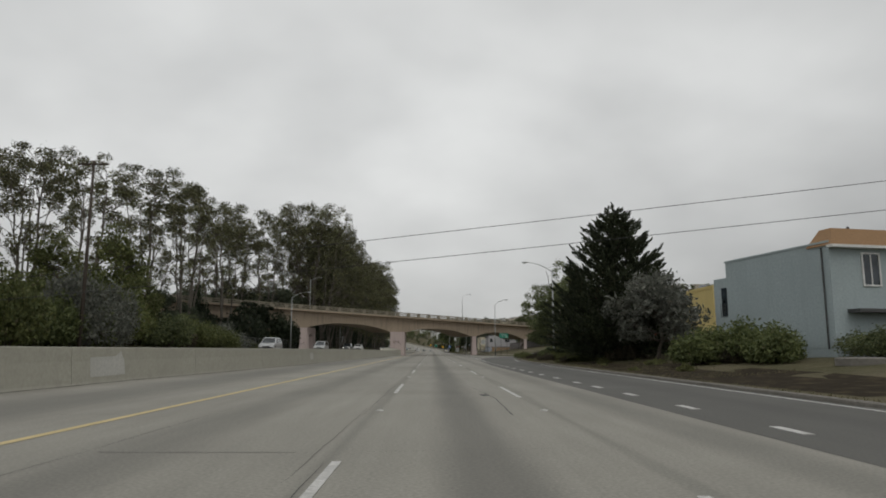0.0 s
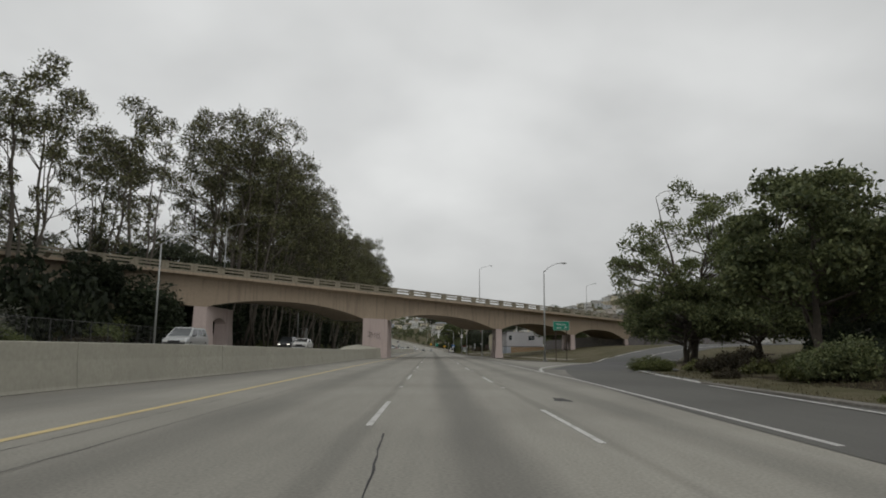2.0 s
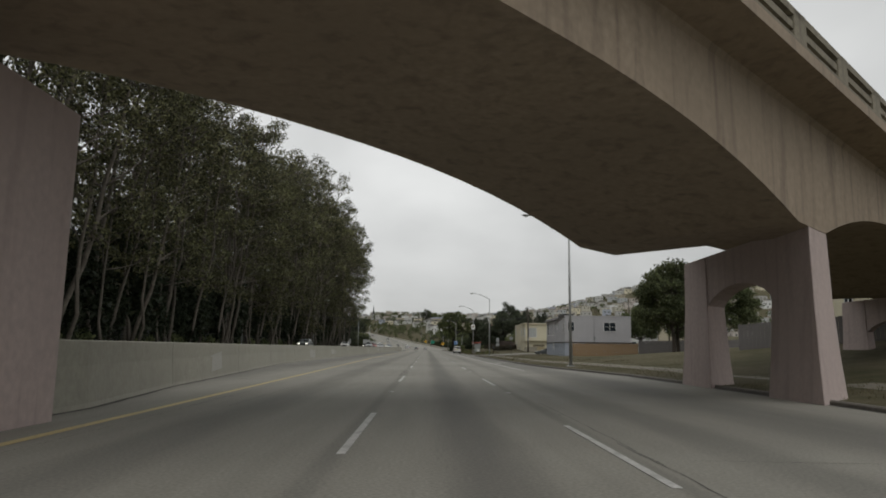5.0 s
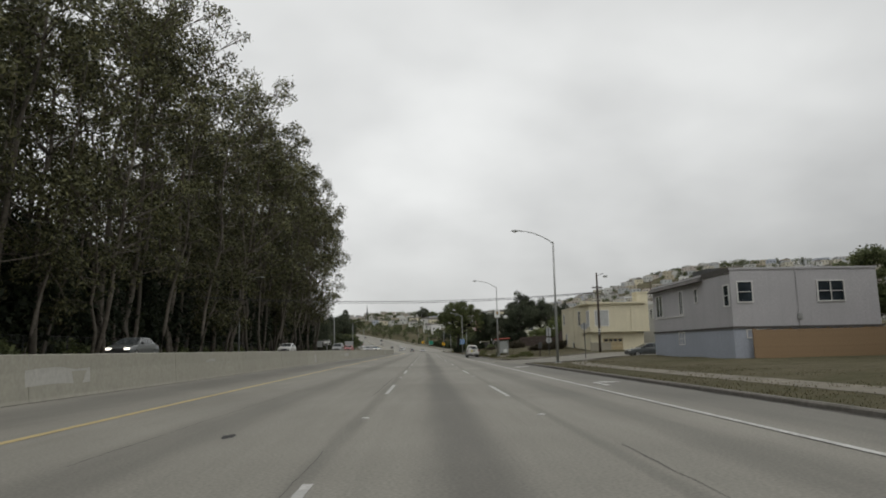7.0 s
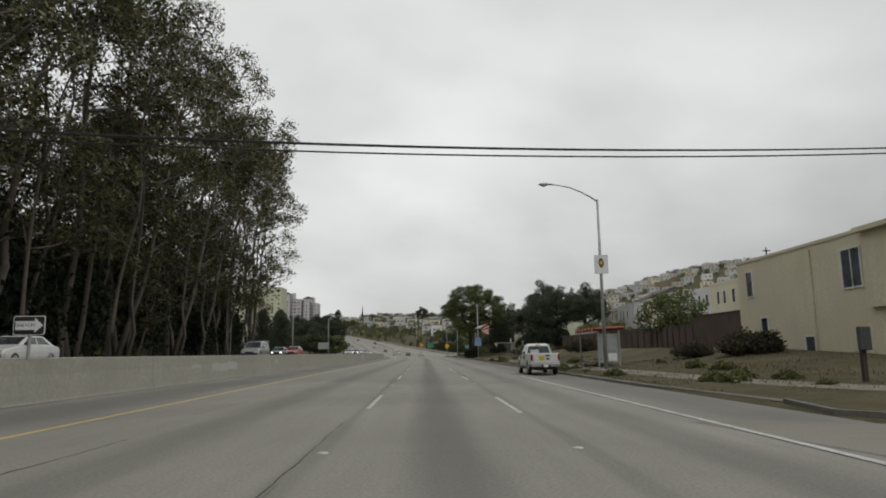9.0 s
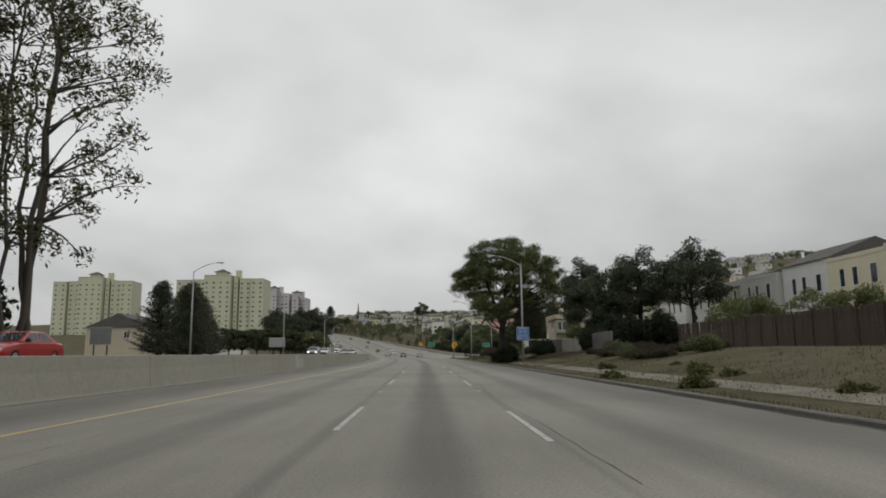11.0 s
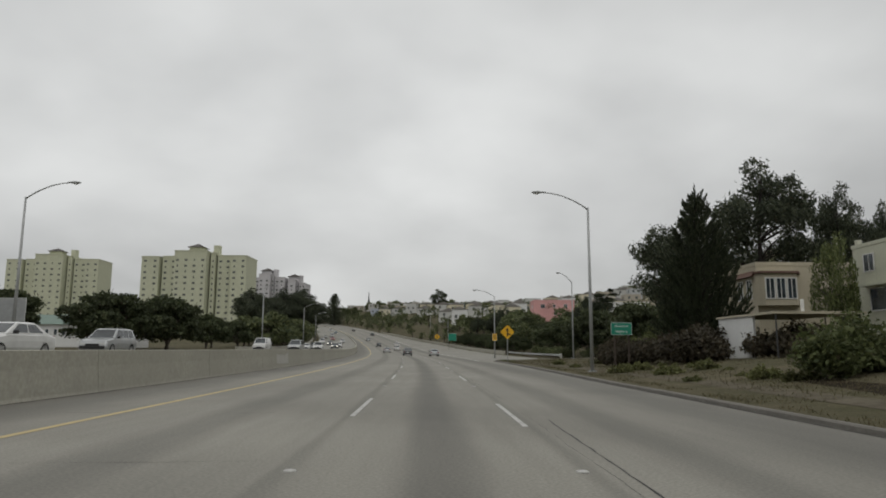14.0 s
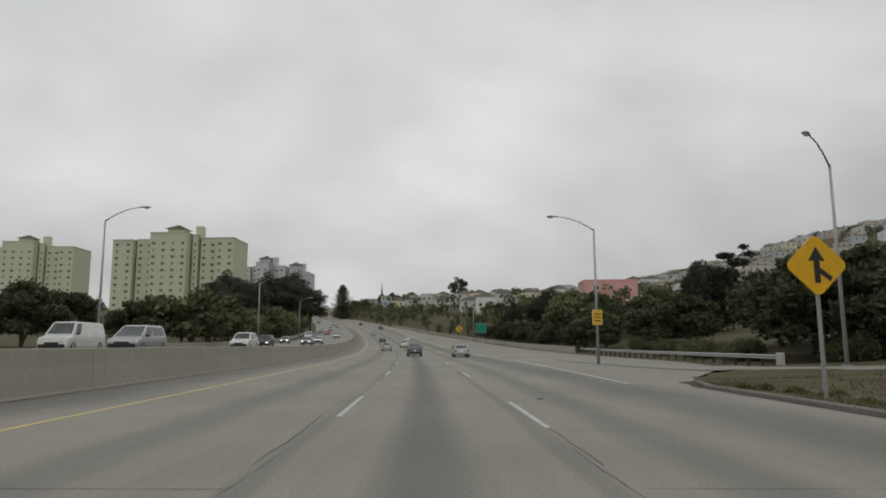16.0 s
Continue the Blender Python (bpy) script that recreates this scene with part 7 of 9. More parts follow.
for x, y, rot in spots[:230]:
    k = rnd.randrange(len(kinds))
    m = pose(x, y, min(ground_z(x, y), ground_z(x + 8, y)) - 0.3, 0, 0, rot)
    if first[k]:
        kinds[k].matrix_basis, first[k] = m, False
    else:
        copy_thing(kinds[k], m)


def far_houses(seed):
    """The rest of the hillside rows, past counting."""
    r = random.Random(seed)
    taken = [(x, y) for x, y, _ in spots]
    at = []
    for ring in range(19):
        yb, x = 610 + ring * 36, 80.0
        while x < 560:
            at.append((x, yb + r.uniform(-4, 4) - (x - 80) * 0.1))
            x += r.uniform(10, 14)
    for yb in range(1090, 1420, 34):
        x = -130.0
        while x < 90:
            at.append((x, yb + r.uniform(-5, 5)))
            x += r.uniform(11, 19)
    walls, roofs, panes = Geo(), Geo(), Geo()
    for x, y in at:
        if r.random() < 0.5 or any(abs(x - a) < 9 and abs(y - b) < 9 for a, b in taken) or (y < 740 and x < 95):
            continue
        w, d, h = r.uniform(7.5, 10), r.uniform(8, 11), r.uniform(5.8, 8.4)
        z = min(ground_z(x, y), ground_z(x + w, y)) - 0.3
        walls.box(x, y, z - 4, x + w, y + d, z + h)
        roofs.box(x - 0.15, y - 0.15, z + h, x + w + 0.15, y + d + 0.15, z + h + 0.3)
        for u in (0.27, 0.73):
            panes.box(x + w * u - 0.65, y - 0.05, z + h - 2.6, x + w * u + 0.65, y + 0.02, z + h - 1.2)
        panes.box(x - 0.05, y + 3, z + h - 2.6, x + 0.02, y + 4.3, z + h - 1.2)
    t = thing("far_houses", (0, 0, 0), "rows of small pale stucco houses up the far hill", "houses", kind="stuff")
    for name, g, m in (("walls", walls, scattered("far_stucco", [(0.58, 0.58, 0.55), (0.48, 0.47, 0.44), (0.54, 0.51, 0.42), (0.50, 0.50, 0.49), (0.42, 0.38, 0.31), (0.45, 0.47, 0.48), (0.55, 0.50, 0.45)])), ("roofs", roofs, scattered("far_roofs", [(0.45, 0.44, 0.42), (0.2, 0.19, 0.18), (0.55, 0.54, 0.52), (0.28, 0.2, 0.16)])), ("panes", panes, M_TOWERGLASS)):
        me = bpy.data.meshes.new(name)
        me.from_pydata(g.v, [], g.f)
        me.materials.append(m)
        part(name, me, None, t)


far_houses(22)


# ---- the apartment towers ----
def tower(label, x, y, z0, width, ztop, wall, floors=14, turn=0.0):
    t = thing("apartment_tower", pose(x, y, 0, 0, 0, turn), label, "apartment tower", "apartment towers")
    w = width
    blocks = [(-0.5 * w, -0.32 * w, 4, 0.94), (-0.32 * w, -0.17 * w, 6.5, 0.95), (-0.17 * w, 0.14 * w, 0, 1.0), (0.14 * w, 0.2 * w, 5, 0.99), (0.2 * w, 0.34 * w, 6.5, 0.96), (0.34 * w, 0.5 * w, 3, 0.95)]
    h = ztop - z0
    glass = Geo().box(-0.85, -0.06, 0, 0.85, 0.0, 1.25).mesh("tower_window", M_TOWERGLASS)
    slim = Geo().box(-0.4, -0.06, 0, 0.4, 0.0, 1.3).mesh("tower_window", M_TOWERGLASS)
    for a, b, back, k in blocks:
        slot = 0.55 if width > 40 else 0.3
        part("wall", Geo().box(a + slot, back, z0 - 6, b - slot, 26, z0 + h * k), wall, t)
        part("coping", Geo().box(a + slot - 0.2, back - 0.25, z0 + h * k, b - slot + 0.2, 26, z0 + h * k + 0.5), wall, t)
        n = max(1, round((b - a) / 5.6))
        for f in range(1, floors):
            for c in range(n):
                ob = new("window", glass if (b - a) / n > 4.2 and (c + f) % 3 else slim)
                ob.parent = t
                ob.matrix_basis = Matrix.Translation((a + (b - a) * (c + 0.5) / n, back - 0.01, z0 + h * 0.95 * f / floors))
    for f in range(1, floors):
        for xx in (-0.25 * w, 0.27 * w):
            ob = part("balcony", Geo().box(xx - 2.2, 5.0, z0 + h * 0.95 * f / floors - 0.9, xx + 2.2, 6.5, z0 + h * 0.95 * f / floors - 0.1), wall, t) if f == 1 else None
    cap = part("lantern_base", Geo().prism([(-4, 6), (4, 6), (4, 14), (-4, 14)], ztop, ztop + 3.2), wall, t)
    part("lantern_roof", Geo().sweep([[(-5.2, 4.8, ztop + 3.2), (5.2, 4.8, ztop + 3.2), (5.2, 15.2, ztop + 3.2), (-5.2, 15.2, ztop + 3.2)], [(-0.2, 9.8, ztop + 5.8), (0.2, 9.8, ztop + 5.8), (0.2, 10.2, ztop + 5.8), (-0.2, 10.2, ztop + 5.8)]]), M_ROOF, cap)
    part("lift_shaft", Geo().box(0.16 * w, 7, ztop - 2, 0.16 * w + 3.5, 11, ztop + 4.5), wall, t)
    return t


tower("tall cream apartment tower with stepped wings and a hipped lantern", -148.5, 834, 8, 64, 58.5, W_TOWER)
tower("tall greenish cream apartment tower with stepped wings", -274, 905, 8, 64, 66, W_TOWER, turn=4)
tower("violet-grey apartment tower behind the others", -139, 962, 10, 30, 59, W_TOWER2)
tower("violet-grey slab block behind the others", -119, 968, 10, 20, 55, W_TOWER2)
church = thing("church_spire", pose(-87, 1232, ground_z(-87, 1232)), "dark slender church spire on the hill", "church")
zs = 66 - ground_z(-87, 1232)
part("tower", Geo().box(-3, -3, -2, 3, 3, zs - 20), W_PALE, church)
part("spire", Geo().tube([(0, 0, zs - 20), (0, 0, zs - 8), (0, 0, zs + 2)], [3.2, 1.0, 0.15], 8), M_STEEL_DARK, church)
lowb = house("low white building with a green roof and small dark windows", pose(-92, 556, 1.2, 0, 0, 8), (36, 14, 4.2), W_WHITE, [("S", 20 + 1.4 * k, 2.6, 0.5, 0.9, (0, 0)) for k in range(5)] + [("S", 30 + 1.4 * k, 2.6, 0.5, 0.9, (0, 0)) for k in range(3)], 0.2, name="low_building")
part("green_roof", Geo().sweep([[(-0.5, -0.5, 4.4), (36.5, -0.5, 4.4), (30, 7, 6.4), (6, 7, 6.4)], [(-0.5, 14.5, 4.4), (36.5, 14.5, 4.4), (30, 7.2, 6.4), (6, 7.2, 6.4)]]), surface("green_roof_felt", (0.20, 0.27, 0.23), 0.8, 0.85), lowb)
house("two-storey tan house with a dark hipped roof", pose(-75, 500, 1.4), (14, 12, 6.4), W_TAN, [("S", 3, 4, 1.2, 1.4, (1, 0)), ("S", 9, 4, 1.2, 1.4, (1, 0)), ("E", 4, 4, 1.2, 1.4, (1, 0))], gable=True)

# ---- vehicles ----
def paint(name, c, metal=0.25):
    m, nodes, links, bsdf = shader(name)
    vec = nodes.new("ShaderNodeTexCoord").outputs["Object"]
    n = noise_node(nodes, links, vec, 2.0, 4.0)
    links.new(mix_rgb(nodes, links, ramp_fac(nodes, links, n, 0.35, 0.7), tuple(v * 0.86 for v in c), c), bsdf.inputs["Base Color"])
    bsdf.inputs["Roughness"].default_value, bsdf.inputs["Metallic"].default_value = 0.32, metal
    bsdf.inputs["Coat Weight"].default_value = 0.5
    return m


P_WHITE, P_SILVER, P_GREY = paint("white_car_paint", (0.66, 0.66, 0.64), 0.0), paint("silver_car_paint", (0.42, 0.43, 0.43), 0.5), paint("grey_car_paint", (0.13, 0.14, 0.14), 0.4)
P_BLACK, P_RED, P_BLUE = paint("black_car_paint", (0.025, 0.027, 0.03), 0.2), paint("red_car_paint", (0.42, 0.03, 0.025), 0.1), paint("blue_grey_car_paint", (0.22, 0.27, 0.31), 0.4)
M_TAIL = plain("red_lamp_lens", (0.22, 0.012, 0.015), 0.2)
M_RIM = plain("dull_wheel_alloy", (0.36, 0.36, 0.35), 0.45, 0.2)
M_LAMPLENS = plain("clear_lamp_lens", (0.6, 0.6, 0.58), 0.15)
M_LIT = glowing("lit_headlamp", (1.0, 0.95, 0.82), 1.6)
M_LIT_TAIL = glowing("lit_tail_lamp", (0.9, 0.03, 0.02), 1.2)
M_PLATEYEL = plain("yellow_placard", (0.50, 0.44, 0.05), 0.5)
M_BUMPER = plain("dull_bumper_chrome", (0.32, 0.32, 0.31), 0.4, 0.4)

# length, half width, then rows of (y, hood or deck height), then belt y0 y1, roof y0 y1, roof height, belt height, wheel radius
SHAPES = {
    "sedan": (4.7, 0.9, [(-2.35, 0.62), (-2.28, 0.92), (-1.6, 1.0), (-1.0, 1.0), (0.95, 0.98), (1.5, 0.9), (2.15, 0.78), (2.35, 0.55)], -1.75, 1.15, -1.05, 0.25, 1.44, 0.97, 0.32),
    "suv": (4.7, 0.94, [(-2.35, 0.6), (-2.3, 1.05), (-1.6, 1.08), (0.95, 1.06), (1.5, 1.02), (2.2, 0.92), (2.35, 0.6)], -2.2, 1.2, -1.95, 0.4, 1.72, 1.06, 0.36),
    "minivan": (5.0, 0.98, [(-2.5, 0.6), (-2.45, 1.0), (-1.6, 1.02), (1.3, 1.0), (1.8, 0.96), (2.35, 0.85), (2.5, 0.55)], -2.35, 1.65, -2.1, 0.6, 1.74, 1.0, 0.33),
    "van": (5.6, 1.0, [(-2.8, 0.6), (-2.75, 1.2), (-1.6, 1.22), (1.6, 1.2), (2.1, 1.12), (2.7, 1.0), (2.8, 0.6)], -2.75, 1.9, -2.65, 1.2, 2.08, 1.2, 0.36),
    "hatch": (4.1, 0.86, [(-2.05, 0.6), (-2.0, 0.95), (-1.2, 1.0), (0.8, 0.98), (1.3, 0.92), (1.9, 0.8), (2.05, 0.55)], -1.9, 1.1, -1.5, 0.3, 1.46, 0.96, 0.31),
}


def wheel(parent, x, y, r):
    s = 1 if x > 0 else -1
    tyre = part("tyre", Geo().sweep([[(x - s * dx, y + rr * math.cos(a), r + rr * math.sin(a)) for a in [2 * math.pi * k / 18 for k in range(18)]] for dx, rr in ((0.0, r * 0.62), (0.0, r * 0.94), (0.03, r), (0.19, r), (0.22, r * 0.94), (0.22, r * 0.5))], cap=False), M_RUBBER, parent, smooth=False)
    part("rim", Geo().sweep([[(x - s * dx, y + rr * math.cos(a), r + rr * math.sin(a)) for a in [2 * math.pi * k / 14 for k in range(14)]] for dx, rr in ((0.0, r * 0.63), (0.012, r * 0.6), (0.06, r * 0.54), (0.035, r * 0.3), (0.02, r * 0.16), (0.0, r * 0.14))]), M_RIM, tyre)


def body_geo(half, rows, z0=0.28):
    g, sec = Geo(), []
    for i, (y, zt) in enumerate(rows):
        k = 0.88 if i in (0, len(rows) - 1) else 0.97 if i in (1, len(rows) - 2) else 1.0
        w = half * k
        zb = z0 + (0.12 if i in (0, len(rows) - 1) else 0)
        sec.append([(-w * 0.93, y, zb), (-w, y, zb + 0.14), (-w, y, zt * 0.68), (-w * 0.97, y, zt * 0.92), (-w * 0.86, y, zt), (w * 0.86, y, zt), (w * 0.97, y, zt * 0.92), (w, y, zt * 0.68), (w, y, zb + 0.14), (w * 0.93, y, zb)])
    return g.sweep(sec)


def car(kind, paint_, label, lit=True, group=""):
    length, half, rows, b0, b1, r0, r1, zr, zb, wr = SHAPES[kind]
    t = thing(kind if kind in ("van", "minivan") else "car", (0, 0, 0), label, "car", group)
    body = part("body", body_geo(half, rows), paint_, t, smooth=False, bevel=0.02)
    hb, hr = half * 0.93, half * 0.74
    belt = [(-hb, b0, zb), (hb, b0, zb), (hb, b1, zb), (-hb, b1, zb)]
    roof = [(-hr, r0, zr - 0.05), (hr, r0, zr - 0.05), (hr, r1, zr - 0.05), (-hr, r1, zr - 0.05)]
    top = [(-hr * 0.8, r0 + 0.15, zr), (hr * 0.8, r0 + 0.15, zr), (hr * 0.8, r1 - 0.2, zr), (-hr * 0.8, r1 - 0.2, zr)]
    part("cabin", Geo().sweep([[(x * 1.0, y, z - 0.1) for x, y, z in belt], belt, roof, top]), paint_, t)

    def glazing(name, quad, u0, u1, v0, v1):
        a, b, c, d = [Vector(p) for p in quad]
        n = (b - a).cross(d - a).normalized() * 0.012

        def at(u, v):
            return a.lerp(b, u).lerp(d.lerp(c, u), v)
        pts = [at(u0, v0), at(u1, v0), at(u1, v1), at(u0, v1)]
        g = Geo().sweep([[tuple(p - n * 0.5) for p in pts], [tuple(p + n) for p in pts]])
        part(name, g, M_CARGLASS, t)

    glazing("windscreen", [belt[2], belt[3], roof[3], roof[2]], 0.06, 0.94, 0.06, 0.94)
    glazing("rear_window", [belt[0], belt[1], roof[1], roof[0]], 0.08, 0.92, 0.12, 0.9)
    for q in ([belt[3], belt[0], roof[0], roof[3]], [belt[1], belt[2], roof[2], roof[1]]):
        if kind == "van":
            rng = ((0.05, 0.2),) if q[0][0] < 0 else ((0.8, 0.95),)
        else:
            rng = ((0.06, 0.36), (0.4, 0.66), (0.7, 0.92)) if kind in ("suv", "minivan") else ((0.1, 0.48), (0.52, 0.88))
        for u0, u1 in rng:
            glazing("side_window", q, u0, u1, 0.1, 0.9)
    ye, yf = rows[0][0], rows[-1][0]
    for s in (-1, 1):
        part("headlamp", Geo().obox((s * half * 0.66, yf - 0.1, 0.66), (0.34, 0.16, 0.15)), M_LIT if lit else M_LAMPLENS, t)
        part("tail_lamp", Geo().obox((s * half * 0.76, ye + 0.07, 0.82 if kind != "sedan" else 0.8), (0.2, 0.12, 0.24)), M_TAIL, t)
        part("mirror", Geo().obox((s * (half + 0.08), b1 - 0.35, zb + 0.06), (0.2, 0.12, 0.14)), M_BLACK, t, bevel=0.02)
        for y in (yf - 0.85, ye + 0.9):
            wheel(t, s * half, y, wr)
    part("front_bumper", Geo().obox((0, yf - 0.02, 0.45), (half * 1.7, 0.14, 0.2)), M_BLACK, t, bevel=0.03)
    part("rear_bumper", Geo().obox((0, ye + 0.03, 0.47), (half * 1.7, 0.14, 0.2)), M_BLACK if kind != "sedan" else paint_, t, bevel=0.03)
    part("grille", Geo().obox((0, yf + 0.012, 0.62), (half * 0.9, 0.05, 0.14)), M_BLACK, t)
    part("number_plate", Geo().obox((0, ye - 0.015, 0.72), (0.32, 0.03, 0.16)), M_SIGNWHITE, t)
    return t


def pickup():
    t = thing("pickup_truck", pose(6.62, 329.0, 0.0) @ Matrix.Diagonal((0.86, 1, 1, 1)), "white work pickup truck parked on the shoulder", "pickup truck")
    # lower body: hood, doors and bed sides as one skin with a shoulder crease and rounded corners
    rows = [(-2.92, 1.02, 0.93, 0.62), (-2.88, 1.2, 0.98, 0.52), (-2.2, 1.22, 1.0, 0.5), (-0.66, 1.22, 1.0, 0.44), (1.12, 1.18, 1.0, 0.44), (1.5, 1.17, 1.0, 0.44), (2.2, 1.12, 0.99, 0.46), (2.58, 1.02, 0.95, 0.5), (2.72, 0.78, 0.88, 0.56)]
    sec = []
    for y, zt, w, zb in rows:
        sec.append([(-w * 0.9, y, zb), (-w * 0.98, y, zb + 0.12), (-w, y, zt * 0.62), (-w * 0.985, y, zt * 0.84), (-w * 0.95, y, zt * 0.97), (-w * 0.86, y, zt), (w * 0.86, y, zt), (w * 0.95, y, zt * 0.97), (w * 0.985, y, zt * 0.84), (w, y, zt * 0.62), (w * 0.98, y, zb + 0.12), (w * 0.9, y, zb)])
    part("body", Geo().sweep(sec), P_WHITE, t, bevel=0.012)
    part("bed_floor", Geo().box(-0.78, -2.7, 1.205, 0.78, -0.75, 1.226), M_BLACK, t)
    for s in (-1, 1):
        part("bed_rail", Geo().box(min(s * 0.8, s * 0.93), -2.8, 1.16, max(s * 0.8, s * 0.93), -0.68, 1.27), P_WHITE, t, bevel=0.025)
        part("tail_lamp", Geo().box(min(s * 0.85, s * 0.975), -2.96, 0.84, max(s * 0.85, s * 0.975), -2.86, 1.18), M_TAIL, t, bevel=0.02)
        part("mirror", Geo().obox((s * 1.13, 0.98, 1.34), (0.22, 0.12, 0.26)), M_BLACK, t, bevel=0.03)
        part("mirror_arm", Geo().tube([(s * 0.96, 1.0, 1.26), (s * 1.06, 0.98, 1.3)], 0.02, 5), M_BLACK, t)
        part("headlamp", Geo().obox((s * 0.76, 2.66, 0.9), (0.28, 0.14, 0.24)), M_LAMPLENS, t, bevel=0.02)
        for y in (1.72, -1.72):
            wheel(t, s * 1.01, y, 0.385)
            # Small black blocks paint the dark of the rim's holes.
            for k in range(7):
                a = k * 2 * math.pi / 7
                part("rim_slot_block", Geo().obox((s * (1.01 - 0.035), y + 0.16 * math.cos(a), 0.385 + 0.16 * math.sin(a)), (0.014, 0.05, 0.05)), M_BLACK, t)
            # The body has no opening: a black half-disc stands for the arch's shade.
            part("arch_shade_disc", Geo().sweep([[(s * e, y + 0.47 * math.cos(a), 0.40 + 0.47 * math.sin(a)) for a in [math.pi * k / 12 for k in range(13)]] for e in (0.85, 1.004)]), M_BLACK, t)
            lip = Geo().sweep([[(s * (0.99 + e), y + r * math.cos(a), 0.40 + r * math.sin(a)) for a in [math.pi * k / 12 for k in range(13)]] for e, r in ((0.0, 0.47), (0.03, 0.475), (0.035, 0.53), (0.0, 0.6))], closed=False)
            part("fender_flare", lip, P_WHITE, t, smooth=True)
        part("door_line", Geo().box(min(s * 0.99, s * 1.005), -0.5, 0.62, max(s * 0.99, s * 1.005), -0.485, 1.16), M_STEEL_DARK, t)
        part("door_line", Geo().box(min(s * 0.99, s * 1.005), 0.98, 0.62, max(s * 0.99, s * 1.005), 0.995, 1.14), M_STEEL_DARK, t)
        part("door_handle", Geo().obox((s * 1.0, -0.32, 1.02), (0.04, 0.12, 0.2)), M_BLACK, t, bevel=0.01)
        part("vent", Geo().obox((s * 1.0, 1.22, 1.0), (0.03, 0.1, 0.16)), M_BLACK, t)
        part("rocker", Geo().box(min(s * 0.9, s * 0.985), -1.2, 0.4, max(s * 0.9, s * 0.985), 1.2, 0.5), M_BLACK, t)
    part("tailgate", Geo().box(-0.83, -2.97, 0.7, 0.83, -2.89, 1.25), P_WHITE, t, bevel=0.02)
    part("tailgate_handle", Geo().box(0.02, -2.99, 1.08, 0.3, -2.965, 1.17), M_BLACK, t)
    part("placard", Geo().box(-0.44, -2.985, 0.87, -0.06, -2.965, 1.12), M_PLATEYEL, t, "yellow square placard")
    part("emblem", Geo().sweep([[(0.16 + 0.14 * math.cos(a), y, 0.93 + 0.055 * math.sin(a)) for a in [2 * math.pi * k / 12 for k in range(12)]] for y in (-2.985, -2.965)]), M_STEEL_DARK, t)
    part("rear_bumper", Geo().box(-0.97, -3.1, 0.48, 0.97, -2.9, 0.67), M_BUMPER, t, bevel=0.035)
    part("bumper_step", Geo().box(-0.3, -3.115, 0.46, 0.3, -3.09, 0.6), M_BLACK, t)
    part("number_plate", Geo().box(-0.16, -3.13, 0.48, 0.16, -3.115, 0.62), M_SIGNWHITE, t)
    part("hitch", Geo().box(-0.06, -3.2, 0.38, 0.06, -2.9, 0.46), M_STEEL_DARK, t)
    part("underbody", Geo().box(-0.75, -2.7, 0.34, 0.75, 2.3, 0.52), M_BLACK, t)
    part("axle", Geo().tube([(-0.9, -1.72, 0.385), (0.9, -1.72, 0.385)], 0.09, 7), M_STEEL_DARK, t)
    belt = [(-0.95, -0.66, 1.18), (0.95, -0.66, 1.18), (0.95, 1.12, 1.16), (-0.95, 1.12, 1.16)]
    roof = [(-0.79, -0.56, 1.74), (0.79, -0.56, 1.74), (0.79, 0.34, 1.74), (-0.79, 0.34, 1.74)]
    brow = [(-0.74, -0.52, 1.80), (0.74, -0.52, 1.80), (0.74, 0.26, 1.80), (-0.74, 0.26, 1.80)]
    top = [(-0.58, -0.36, 1.845), (0.58, -0.36, 1.845), (0.58, 0.08, 1.845), (-0.58, 0.08, 1.845)]
    part("cabin", Geo().sweep([belt, roof, brow, top]), P_WHITE, t, bevel=0.025)
    for name, q, u0, u1 in (("rear_window", [belt[0], belt[1], roof[1], roof[0]], 0.06, 0.94), ("windscreen", [belt[2], belt[3], roof[3], roof[2]], 0.06, 0.94), ("side_window", [belt[3], belt[0], roof[0], roof[3]], 0.1, 0.86), ("side_window", [belt[1], belt[2], roof[2], roof[1]], 0.14, 0.9)):
        a, b, c, d = [Vector(p) for p in q]
        n = (b - a).cross(d - a).normalized() * 0.014
        pts = [a.lerp(b, u).lerp(d.lerp(c, u), v) for u, v in ((u0, 0.16), (u1, 0.16), (u1 - 0.01, 0.9), (u0 + 0.01, 0.9))]
        part(name, Geo().sweep([[tuple(p - n * 0.5) for p in pts], [tuple(p + n) for p in pts]]), M_CARGLASS, t)
    part("stop_lamp", Geo().box(-0.16, -0.58, 1.745, 0.16, -0.53, 1.785), M_TAIL, t)
    part("beacon", Geo().tube([(0.02, -0.1, 1.84), (0.02, -0.1, 1.9), (0.02, -0.1, 1.93)], [0.055, 0.05, 0.02], 9), M_PLATEYEL, t, "amber roof beacon")
    part("rack_hook", Geo().tube([(0.88, -0.8, 1.2), (0.88, -0.8, 1.52), (0.96, -0.8, 1.6)], 0.025, 6), P_WHITE, t)
    box = thing("tool_box", pose(6.36, 327.6, 1.22), "white plastic box in the truck bed", "box")
    part("box", Geo().box(-0.34, -0.22, 0, 0.12, 0.22, 0.22), M_TRIM, box, bevel=0.03)
    part("lid", Geo().box(-0.35, -0.23, 0.22, 0.13, 0.23, 0.26), M_TRIM, box, bevel=0.01)


